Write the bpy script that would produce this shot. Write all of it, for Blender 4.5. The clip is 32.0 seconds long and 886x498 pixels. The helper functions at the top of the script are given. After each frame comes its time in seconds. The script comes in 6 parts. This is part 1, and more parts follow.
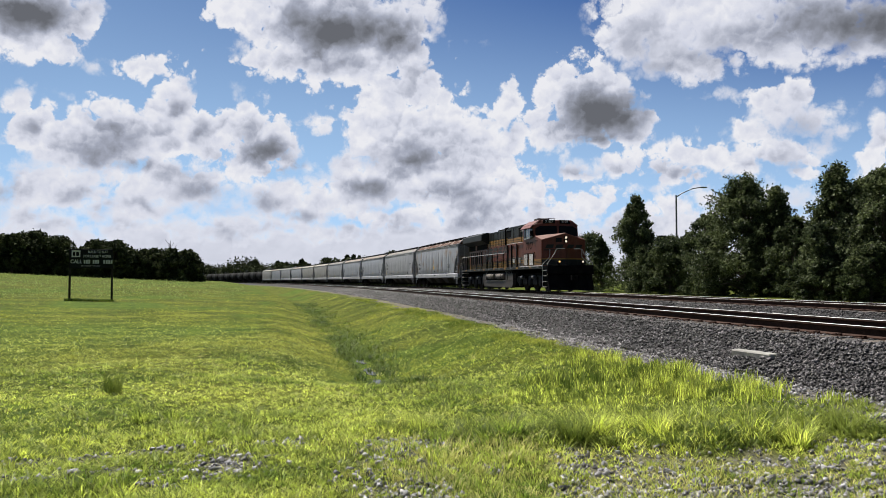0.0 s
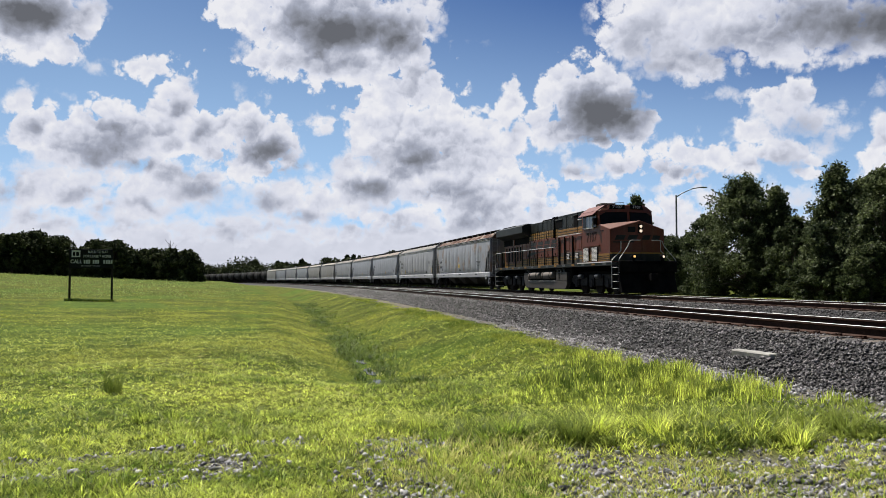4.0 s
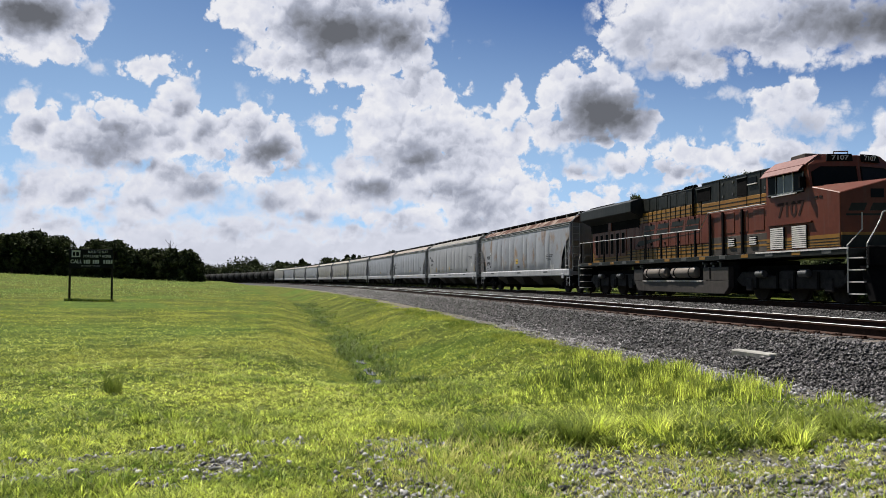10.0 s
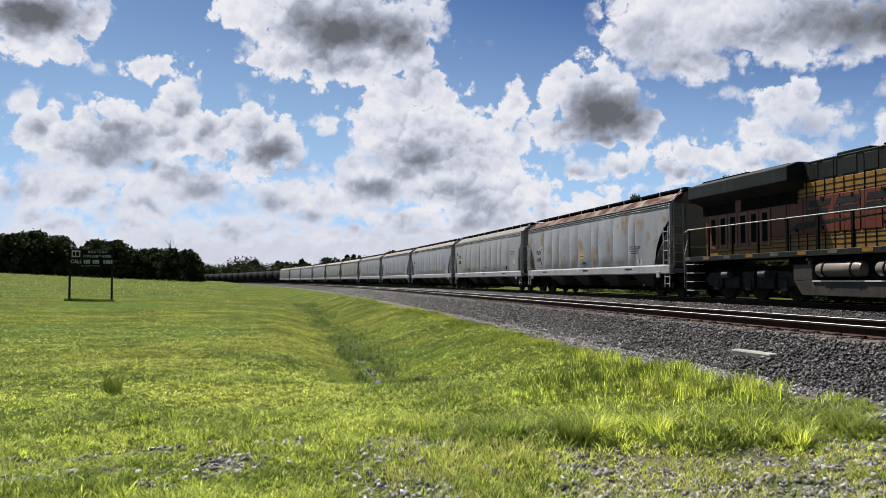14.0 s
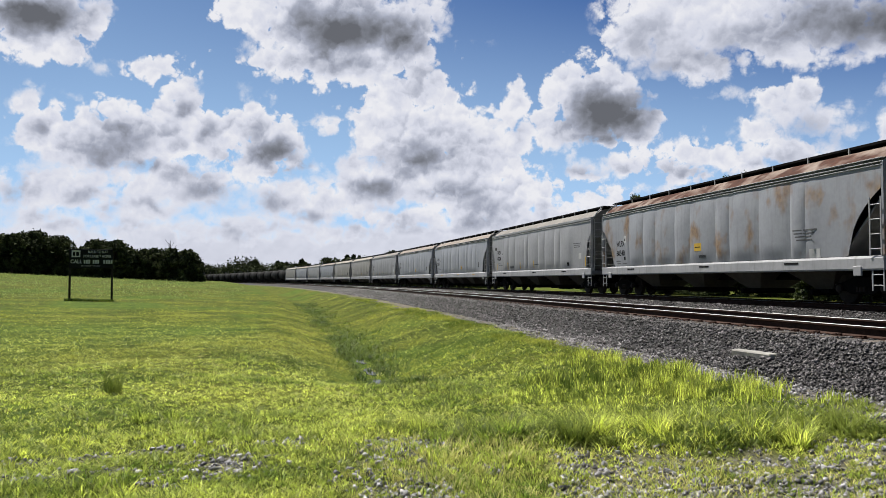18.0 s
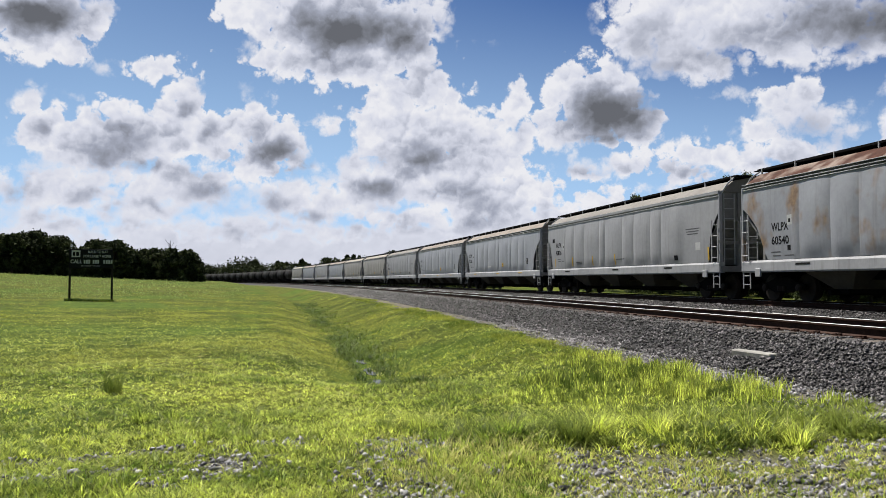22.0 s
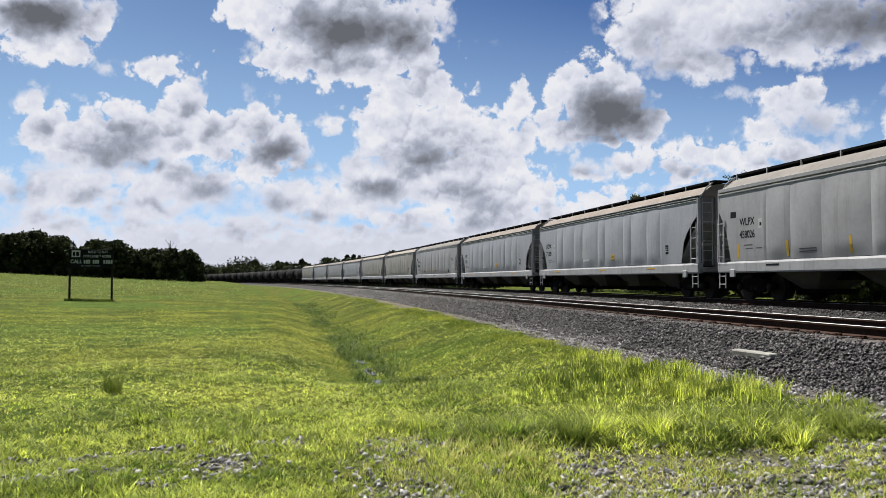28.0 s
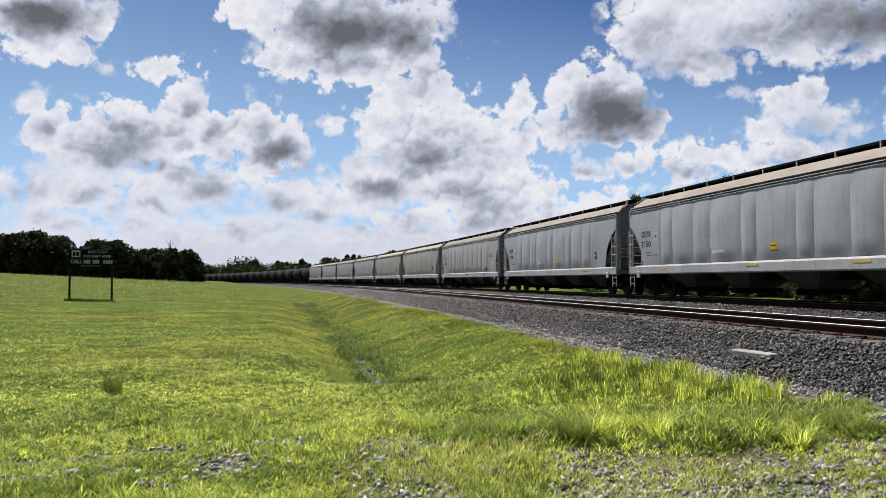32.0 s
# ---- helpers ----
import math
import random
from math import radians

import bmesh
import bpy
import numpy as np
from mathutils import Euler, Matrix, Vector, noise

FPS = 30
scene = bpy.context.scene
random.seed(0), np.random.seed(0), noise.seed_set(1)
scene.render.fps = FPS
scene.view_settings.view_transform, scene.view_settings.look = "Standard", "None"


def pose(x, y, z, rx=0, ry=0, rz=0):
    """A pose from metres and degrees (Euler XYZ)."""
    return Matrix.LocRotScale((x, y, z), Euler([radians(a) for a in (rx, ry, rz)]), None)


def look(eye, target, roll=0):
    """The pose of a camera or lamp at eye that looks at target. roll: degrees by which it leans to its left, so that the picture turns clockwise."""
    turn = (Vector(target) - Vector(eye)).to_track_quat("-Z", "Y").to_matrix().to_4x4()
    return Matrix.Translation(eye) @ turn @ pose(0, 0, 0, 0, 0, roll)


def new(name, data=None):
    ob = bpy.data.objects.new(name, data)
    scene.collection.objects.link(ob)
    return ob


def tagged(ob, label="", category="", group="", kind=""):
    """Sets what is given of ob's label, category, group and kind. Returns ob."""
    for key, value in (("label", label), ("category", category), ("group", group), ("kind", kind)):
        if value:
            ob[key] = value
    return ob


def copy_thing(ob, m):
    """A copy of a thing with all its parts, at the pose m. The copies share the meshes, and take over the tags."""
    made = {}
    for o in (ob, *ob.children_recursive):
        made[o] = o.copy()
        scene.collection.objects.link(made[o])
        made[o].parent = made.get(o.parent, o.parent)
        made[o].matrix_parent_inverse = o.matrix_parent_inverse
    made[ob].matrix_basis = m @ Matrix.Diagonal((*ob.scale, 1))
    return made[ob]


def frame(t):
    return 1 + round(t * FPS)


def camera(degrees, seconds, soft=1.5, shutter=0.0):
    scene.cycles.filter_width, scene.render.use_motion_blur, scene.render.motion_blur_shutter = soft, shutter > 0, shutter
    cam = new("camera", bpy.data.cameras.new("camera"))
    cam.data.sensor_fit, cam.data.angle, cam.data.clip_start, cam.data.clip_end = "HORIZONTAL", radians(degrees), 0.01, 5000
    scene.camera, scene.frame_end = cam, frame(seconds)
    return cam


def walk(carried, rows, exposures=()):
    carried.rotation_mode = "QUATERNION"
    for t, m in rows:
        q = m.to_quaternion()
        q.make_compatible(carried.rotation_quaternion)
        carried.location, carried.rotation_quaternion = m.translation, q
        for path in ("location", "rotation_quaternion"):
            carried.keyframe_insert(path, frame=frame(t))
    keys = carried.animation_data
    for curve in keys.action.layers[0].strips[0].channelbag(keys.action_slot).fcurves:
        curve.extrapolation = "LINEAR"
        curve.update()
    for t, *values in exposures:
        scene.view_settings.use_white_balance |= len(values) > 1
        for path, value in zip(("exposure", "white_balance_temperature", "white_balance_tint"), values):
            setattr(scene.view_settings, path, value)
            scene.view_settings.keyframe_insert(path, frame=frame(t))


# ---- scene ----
LENS, YAW, PITCH, EYE_Z = 58.38, 11.116, 2.294, 1.538
cam = camera(LENS, 32.0, soft=0.65)
HERE = pose(0, 0, EYE_Z, 90 + PITCH, 0, -YAW)
walk(cam, [(0.0, HERE), (32.0, HERE)])

# ---- light ----
SUN_FROM = Vector((-0.20, 0.46, 0.865)).normalized()
world = bpy.data.worlds.new("sky_light")
scene.world = world
world.use_nodes = True
wn = world.node_tree
sky = wn.nodes.new("ShaderNodeTexSky")
sky.sky_type, sky.sun_disc = "NISHITA", False
sky.sun_elevation = math.asin(SUN_FROM.z)
sky.sun_rotation = math.atan2(SUN_FROM.x, SUN_FROM.y)
sky.dust_density = 0.4
wn.nodes["Background"].inputs["Strength"].default_value = 0.029
wn.links.new(sky.outputs[0], wn.nodes["Background"].inputs["Color"])
sun = new("sun", bpy.data.lights.new("sun", "SUN"))
sun.data.energy, sun.data.angle, sun.data.color = 5.0, radians(0.53), (1.0, 0.95, 0.86)
sun.matrix_world = look(SUN_FROM * 50, (0, 0, 0))
scene.view_settings.exposure = 0.75


# ---- materials ----
def node(nt, kind, **values):
    n = nt.nodes.new(kind)
    for key, value in values.items():
        n.inputs[key.replace("_", " ")].default_value = value
    return n


def noise_node(nt, coords, scale, detail=4.0, rough=0.55):
    n = node(nt, "ShaderNodeTexNoise", Scale=scale, Detail=detail, Roughness=rough)
    nt.links.new(coords, n.inputs["Vector"])
    return n.outputs["Fac"]


def ramp(nt, fac, lo, hi, a=0.35, b=0.65):
    r = nt.nodes.new("ShaderNodeValToRGB")
    r.color_ramp.elements[0].position, r.color_ramp.elements[0].color = a, (*lo, 1)
    r.color_ramp.elements[1].position, r.color_ramp.elements[1].color = b, (*hi, 1)
    nt.links.new(fac, r.inputs["Fac"])
    return r.outputs["Color"]


def mix(nt, fac, a, b):
    m = nt.nodes.new("ShaderNodeMix")
    m.data_type = "RGBA"
    for value, index in ((fac, 0), (a, 6), (b, 7)):
        if isinstance(value, (int, float)):
            m.inputs[index].default_value = value
        elif isinstance(value, tuple):
            m.inputs[index].default_value = (*value, 1)
        else:
            nt.links.new(value, m.inputs[index])
    return m.outputs[2]


def surface(name, lo, hi, scale=3.0, rough=0.7, metal=0.0, fine=None, bump=0.0, bump_scale=None, vary=0.0, through_light=None, island=0.0, space="Object", spec=0.5):
    """A surface between two colours at two scales of noise, with relief."""
    m = bpy.data.materials.new(name)
    m.use_nodes = True
    nt = m.node_tree
    bsdf = nt.nodes["Principled BSDF"]
    coords = nt.nodes.new("ShaderNodeTexCoord").outputs[space]
    big = noise_node(nt, coords, scale)
    small = noise_node(nt, coords, fine or scale * 9, 3.0, 0.6)
    edge = (0.41, 0.60) if island else (0.35, 0.65)
    colour = mix(nt, 0.42 if island else 0.35, ramp(nt, big, lo, hi, *edge), ramp(nt, small, lo, hi, *edge))
    if vary or island:
        info = nt.nodes.new("ShaderNodeObjectInfo").outputs["Random"] if vary else nt.nodes.new("ShaderNodeNewGeometry").outputs["Random Per Island"]
        hsv = node(nt, "ShaderNodeHueSaturation")
        scale_value = nt.nodes.new("ShaderNodeMapRange")
        scale_value.inputs["To Min"].default_value = 1 - (vary or island)
        scale_value.inputs["To Max"].default_value = 1 + (vary or island)
        # most pieces dark, a few very bright: sunlit facets put into the colour
        if island > 0.97:
            few = nt.nodes.new("ShaderNodeMath")
            few.operation = "POWER"
            few.inputs[1].default_value = 2.5
            nt.links.new(info, few.inputs[0])
            info = few.outputs[0]
            scale_value.inputs["To Min"].default_value, scale_value.inputs["To Max"].default_value = 0.20, 3.3
        nt.links.new(info, scale_value.inputs["Value"])
        nt.links.new(scale_value.outputs[0], hsv.inputs["Value"])
        nt.links.new(colour, hsv.inputs["Color"])
        colour = hsv.outputs["Color"]
    nt.links.new(colour, bsdf.inputs["Base Color"])
    bsdf.inputs["Roughness"].default_value, bsdf.inputs["Metallic"].default_value = rough, metal
    bsdf.inputs["Specular IOR Level"].default_value = spec
    if bump:
        b = node(nt, "ShaderNodeBump", Strength=bump, Distance=0.02)
        nt.links.new(noise_node(nt, coords, bump_scale or scale * 12, 4.0, 0.6), b.inputs["Height"])
        nt.links.new(b.outputs["Normal"], bsdf.inputs["Normal"])
    if through_light:
        back = node(nt, "ShaderNodeBsdfTranslucent")
        nt.links.new(colour, back.inputs["Color"])
        both = node(nt, "ShaderNodeMixShader", Fac=through_light)
        nt.links.new(bsdf.outputs[0], both.inputs[1])
        nt.links.new(back.outputs[0], both.inputs[2])
        nt.links.new(both.outputs[0], nt.nodes["Material Output"].inputs["Surface"])
    return m


def glow(name, colour, strength):
    m = bpy.data.materials.new(name)
    m.use_nodes = True
    b = m.node_tree.nodes["Principled BSDF"]
    b.inputs["Base Color"].default_value = (*colour, 1)
    b.inputs["Emission Color"].default_value = (*colour, 1)
    b.inputs["Emission Strength"].default_value = strength
    return m


GRASS_BLADE = surface("grass_blade", (0.135, 0.212, 0.026), (0.69, 0.752, 0.146), 0.33, 0.5, fine=5.5, through_light=0.58, island=0.75, spec=0.16)
FIELD_BLADE = surface("field_grass_blade", (0.085, 0.128, 0.015), (0.36, 0.385, 0.060), 0.33, 0.6, fine=1.8, through_light=0.45, island=0.5, spec=0.10)
WEED_LEAF = surface("weed_leaf", (0.082, 0.128, 0.020), (0.25, 0.30, 0.060), 0.8, 0.6, through_light=0.4, island=0.3, spec=0.2)
PALE_WEED = surface("pale_weed_leaf", (0.15, 0.21, 0.06), (0.34, 0.42, 0.15), 0.8, 0.6, through_light=0.5, island=0.3, spec=0.12)
DITCH_LEAF = surface("rank_leaf", (0.035, 0.068, 0.010), (0.15, 0.205, 0.036), 0.9, 0.6, through_light=0.35, island=0.6, spec=0.2)
LAWN_LEAF = surface("lawn_leaf", (0.18, 0.25, 0.038), (0.62, 0.66, 0.14), 0.6, 0.55, through_light=0.42, island=0.32, spec=0.2)
STRAW = surface("dry_grass", (0.36, 0.36, 0.10), (0.66, 0.62, 0.22), 0.8, 0.7, through_light=0.3, island=0.3)
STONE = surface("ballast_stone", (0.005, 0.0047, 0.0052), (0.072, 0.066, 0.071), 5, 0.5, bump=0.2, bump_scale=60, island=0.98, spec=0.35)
PALE_STONE = surface("pale_gravel_stone", (0.07, 0.068, 0.073), (0.29, 0.285, 0.30), 5, 0.6, bump=0.3, bump_scale=60, island=0.85)
TOE_STONE = surface("dusty_toe_stone", (0.07, 0.067, 0.07), (0.28, 0.27, 0.28), 5, 0.7, bump=0.3, bump_scale=60, island=0.85, spec=0.2)
RAIL_SIDE = surface("rusty_rail", (0.022, 0.011, 0.008), (0.055, 0.026, 0.018), 6, 0.8, bump=0.2, spec=0.15)
# pale and barely metallic: sun glint on the polished head is painted in
RAIL_TOP = surface("rail_head_glint", (0.66, 0.65, 0.64), (0.82, 0.81, 0.8), 3, 0.38, metal=0.25)
TIE_WOOD = surface("creosoted_tie", (0.045, 0.036, 0.03), (0.12, 0.10, 0.085), 3, 0.9, bump=0.5, bump_scale=20, vary=0.3)
GREY_WOOD = surface("weathered_wood", (0.17, 0.165, 0.155), (0.36, 0.35, 0.33), 3, 0.9, bump=0.5, bump_scale=20)
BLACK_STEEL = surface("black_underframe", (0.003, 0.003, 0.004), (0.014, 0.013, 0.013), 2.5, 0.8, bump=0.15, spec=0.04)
WHEEL_STEEL = surface("wheel_steel", (0.012, 0.010, 0.009), (0.04, 0.032, 0.027), 4, 0.7, spec=0.15)
TRUCK_STEEL = surface("grimy_truck_casting", (0.008, 0.007, 0.007), (0.040, 0.035, 0.033), 5, 0.7, bump=0.3, spec=0.2)
BARK = surface("bark", (0.05, 0.04, 0.03), (0.12, 0.10, 0.08), 4, 0.9, bump=0.6)
LEAF_DARK = surface("broad_leaf", (0.020, 0.032, 0.015), (0.150, 0.180, 0.080), 0.35, 0.6, through_light=0.32, island=0.6, spec=0.15)
LEAF_FAR = surface("far_leaf", (0.012, 0.020, 0.010), (0.072, 0.086, 0.036), 0.30, 0.8, through_light=0.12, island=0.6, spec=0.08)
GALVANISED = surface("galvanised_steel", (0.10, 0.10, 0.10), (0.2, 0.2, 0.2), 3, 0.5, metal=0.6)
SIGN_BLACK = surface("black_sign_paint", (0.005, 0.006, 0.008), (0.014, 0.015, 0.018), 2, 0.7, spec=0.1)
SIGN_WHITE = surface("white_lettering", (0.42, 0.43, 0.45), (0.56, 0.57, 0.59), 5, 0.6)
POST_WOOD = surface("dark_post_wood", (0.015, 0.013, 0.011), (0.04, 0.035, 0.03), 4, 0.85, bump=0.3, spec=0.1)


def ground_material():
    """Mown turf: patchy green over soil and straw, with gravel where grit lies bare."""
    m = bpy.data.materials.new("turf")
    m.use_nodes = True
    nt = m.node_tree
    bsdf = nt.nodes["Principled BSDF"]
    coords = nt.nodes.new("ShaderNodeTexCoord").outputs["Object"]
    far = noise_node(nt, coords, 0.33)
    mid = noise_node(nt, coords, 1.6, 5, 0.65)
    near = noise_node(nt, coords, 11.0, 5, 0.7)
    green = mix(nt, 0.38, ramp(nt, far, (0.036, 0.054, 0.006), (0.172, 0.186, 0.024), 0.41, 0.60), ramp(nt, mid, (0.018, 0.030, 0.006), (0.150, 0.172, 0.030)))
    # near-black flecks paint the shadows between tufts into the turf
    green = mix(nt, 0.40, green, ramp(nt, near, (0.004, 0.007, 0.002), (0.14, 0.160, 0.032), 0.38, 0.72))
    weedy = nt.nodes.new("ShaderNodeAttribute")
    weedy.attribute_name = "weedy"
    green = mix(nt, weedy.outputs["Fac"], green, ramp(nt, mid, (0.032, 0.062, 0.008), (0.095, 0.140, 0.020)))
    soil = ramp(nt, near, (0.05, 0.045, 0.036), (0.23, 0.21, 0.175), 0.3, 0.7)
    bare = nt.nodes.new("ShaderNodeAttribute")
    bare.attribute_name = "bare"
    nt.links.new(mix(nt, bare.outputs["Fac"], green, soil), bsdf.inputs["Base Color"])
    bsdf.inputs["Roughness"].default_value = 0.9
    bsdf.inputs["Specular IOR Level"].default_value = 0.05
    b = node(nt, "ShaderNodeBump", Strength=0.9, Distance=0.06)
    nt.links.new(near, b.inputs["Height"])
    nt.links.new(b.outputs["Normal"], bsdf.inputs["Normal"])
    return m


TURF = ground_material()


def ballast_material():
    """Crushed stone seen between the loose stones: angular lumps of uneven grey, with the shade of the gaps painted in
    black.
    """
    m = bpy.data.materials.new("ballast_bed")
    m.use_nodes = True
    nt = m.node_tree
    bsdf = nt.nodes["Principled BSDF"]
    coords = nt.nodes.new("ShaderNodeTexCoord").outputs["Object"]
    lumps = node(nt, "ShaderNodeTexVoronoi", Scale=36.0)
    nt.links.new(coords, lumps.inputs["Vector"])
    grain = noise_node(nt, coords, 60.0, 3, 0.6)
    shade = nt.nodes.new("ShaderNodeSeparateColor")
    nt.links.new(lumps.outputs["Color"], shade.inputs[0])
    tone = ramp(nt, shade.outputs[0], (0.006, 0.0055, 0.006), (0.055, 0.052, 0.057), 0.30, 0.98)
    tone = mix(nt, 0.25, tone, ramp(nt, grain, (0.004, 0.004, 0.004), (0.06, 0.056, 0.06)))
    # base colour darkened between lumps in place of crevice shadow
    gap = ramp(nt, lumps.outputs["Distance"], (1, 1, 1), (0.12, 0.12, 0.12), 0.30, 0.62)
    dark = nt.nodes.new("ShaderNodeMix")
    dark.data_type, dark.blend_type = "RGBA", "MULTIPLY"
    dark.inputs[0].default_value = 1.0
    nt.links.new(tone, dark.inputs[6])
    nt.links.new(gap, dark.inputs[7])
    nt.links.new(dark.outputs[2], bsdf.inputs["Base Color"])
    bsdf.inputs["Roughness"].default_value, bsdf.inputs["Specular IOR Level"].default_value = 0.75, 0.2
    bump = node(nt, "ShaderNodeBump", Strength=0.9, Distance=0.014)
    bump.invert = True
    nt.links.new(lumps.outputs["Distance"], bump.inputs["Height"])
    nt.links.new(bump.outputs["Normal"], bsdf.inputs["Normal"])
    return m


BALLAST = ballast_material()


# ---- building helpers ----
class Shape:
    """Vertices and faces gathered for one mesh; each face keeps its material slot."""

    def __init__(self):
        self.v, self.f, self.m = [], [], []

    def add(self, verts, faces, slot=0):
        n = len(self.v)
        self.v += [tuple(p) for p in verts]
        self.f += [tuple(n + i for i in face) for face in faces]
        self.m += [slot] * len(faces)
        return self

    def box(self, x0, x1, y0, y1, z0, z1, slot=0):
        p = [(x, y, z) for x in (x0, x1) for y in (y0, y1) for z in (z0, z1)]
        return self.add(p, [(0, 1, 3, 2), (4, 6, 7, 5), (0, 4, 5, 1), (2, 3, 7, 6), (0, 2, 6, 4), (1, 5, 7, 3)], slot)

    def prism(self, outline, x0, x1, slot=0, axis="x"):
        """An outline (a, b) drawn out along an axis: x keeps (y, z), y keeps (x, z), z keeps (x, y)."""
        place = {"x": lambda t, a, b: (t, a, b), "y": lambda t, a, b: (a, t, b), "z": lambda t, a, b: (a, b, t)}[axis]
        n = len(outline)
        p = [place(x0, a, b) for a, b in outline] + [place(x1, a, b) for a, b in outline]
        faces = [tuple(range(n))[::-1], tuple(range(n, 2 * n))] + [(i, (i + 1) % n, n + (i + 1) % n, n + i) for i in range(n)]
        return self.add(p, faces, slot)

    def tube(self, points, r, sides=6, slot=0, ends=None):
        """A round bar along points; ends: the radius at its last point."""
        pts = [Vector(p) for p in points]
        rings = []
        for i, p in enumerate(pts):
            d = (pts[min(i + 1, len(pts) - 1)] - pts[max(i - 1, 0)]).normalized()
            side = d.cross(Vector((0, 0, 1)) if abs(d.z) < 0.9 else Vector((1, 0, 0))).normalized()
            up = side.cross(d)
            rr = r if ends is None else r + (ends - r) * i / (len(pts) - 1)
            rings += [p + rr * (math.cos(6.28318 * k / sides) * side + math.sin(6.28318 * k / sides) * up) for k in range(sides)]
        faces = [tuple(range(sides))[::-1], tuple(range(len(rings) - sides, len(rings)))]
        for i in range(len(pts) - 1):
            for k in range(sides):
                a, b = i * sides + k, i * sides + (k + 1) % sides
                faces.append((a, b, b + sides, a + sides))
        return self.add(rings, faces, slot)

    def lathe(self, profile, sides=16, slot=0, axis="x", at=(0, 0, 0)):
        """A profile (along, radius) turned round an axis."""
        p = []
        for t, r in profile:
            for k in range(sides):
                c, s = r * math.cos(6.28318 * k / sides), r * math.sin(6.28318 * k / sides)
                q = {"x": (t, c, s), "y": (c, t, s), "z": (c, s, t)}[axis]
                p.append((q[0] + at[0], q[1] + at[1], q[2] + at[2]))
        faces = [tuple(range(sides))[::-1], tuple(range(len(p) - sides, len(p)))]
        for i in range(len(profile) - 1):
            for k in range(sides):
                a, b = i * sides + k, i * sides + (k + 1) % sides
                faces.append((a, b, b + sides, a + sides))
        return self.add(p, faces, slot)

    def mesh(self, name, materials, bevel=0.0, smooth=False):
        me = bpy.data.meshes.new(name)
        me.from_pydata(self.v, [], self.f)
        for m in materials if isinstance(materials, (list, tuple)) else [materials]:
            me.materials.append(m)
        me.polygons.foreach_set("material_index", self.m)
        bm = bmesh.new()
        bm.from_mesh(me)
        bmesh.ops.recalc_face_normals(bm, faces=bm.faces)
        if bevel:
            edges = [e for e in bm.edges if len(e.link_faces) == 2 and e.calc_face_angle(0) > 0.6]
            bmesh.ops.bevel(bm, geom=edges, offset=bevel, segments=1, affect="EDGES", clamp_overlap=True)
        bm.to_mesh(me)
        bm.free()
        if smooth:
            me.polygons.foreach_set("use_smooth", [True] * len(me.polygons))
            me.set_sharp_from_angle(angle=radians(38))
        me.update()
        return me


def part(name, shape, material, parent, label="", at=None, bevel=0.0, smooth=False):
    """One mesh object under a thing or a part."""
    ob = new(name, shape if isinstance(shape, bpy.types.Mesh) else shape.mesh(name, material, bevel, smooth))
    ob.parent = parent
    if at is not None:
        ob.matrix_basis = at
    return tagged(ob, label)


def thing(name, label, category, at=None, group="", kind="", shape=None, material=None, bevel=0.0, smooth=False):
    ob = new(name, shape.mesh(name, material, bevel, smooth) if shape else None)
    if at is not None:
        ob.matrix_basis = at
    return tagged(ob, label, category, group, kind)


def raw_mesh(name, verts, faces, material, smooth=False):
    """A large mesh straight from arrays; faces is an (n, 3) or (n, 4) array."""
    me = bpy.data.meshes.new(name)
    n, k = faces.shape
    me.vertices.add(len(verts))
    me.vertices.foreach_set("co", np.asarray(verts, np.float32).ravel())
    me.loops.add(n * k)
    me.loops.foreach_set("vertex_index", faces.astype(np.int32).ravel())
    me.polygons.add(n)
    me.polygons.foreach_set("loop_start", np.arange(0, n * k, k, dtype=np.int32))
    me.polygons.foreach_set("loop_total", np.full(n, k, np.int32))
    if smooth:
        me.polygons.foreach_set("use_smooth", np.ones(n, bool))
    me.materials.append(material)
    me.update(calc_edges=True)
    return me


def lattice(seed):
    return np.random.RandomState(seed).rand(256, 256)


GRIDS = [lattice(k) for k in range(8)]


def smooth_noise(x, y, seed=0):
    """Value noise from 0 to 1 on arrays."""
    g = GRIDS[seed % 8]
    xi, yi = np.floor(x).astype(int), np.floor(y).astype(int)
    fx, fy = x - xi, y - yi
    fx, fy = fx * fx * fx * (fx * (fx * 6 - 15) + 10), fy * fy * fy * (fy * (fy * 6 - 15) + 10)
    a, b, c, d = g[xi & 255, yi & 255], g[(xi + 1) & 255, yi & 255], g[xi & 255, (yi + 1) & 255], g[(xi + 1) & 255, (yi + 1) & 255]
    return (a * (1 - fx) + b * fx) * (1 - fy) + (c * (1 - fx) + d * fx) * fy


def fbm(x, y, octaves=5, gain=0.5, seed=0):
    total, amp, norm = 0.0, 1.0, 0.0
    for k in range(octaves):
        total, norm = total + amp * smooth_noise(x * 2 ** k + 17.3 * k, y * 2 ** k + 9.1 * k, seed + k), norm + amp
        amp *= gain
    return total / norm


def step(a, b, x):
    t = np.clip((x - a) / (b - a), 0, 1)
    return t * t * (3 - 2 * t)


# ---- the lie of the land ----
BEND_AT, BEND_R = 24.5, 1474.0
NEAR_TRACK, FAR_TRACK, RAIL_Z = 9.375, 17.145, 0.85


def along(s, d):
    """The place and heading (radians) s metres along a track whose centre lies d metres to the side."""
    a = max(s - BEND_AT, 0.0) / (BEND_R + d)
    if s <= BEND_AT:
        return d, s, 0.0
    return d - (BEND_R + d) * (1 - math.cos(a)), BEND_AT + (BEND_R + d) * math.sin(a), a


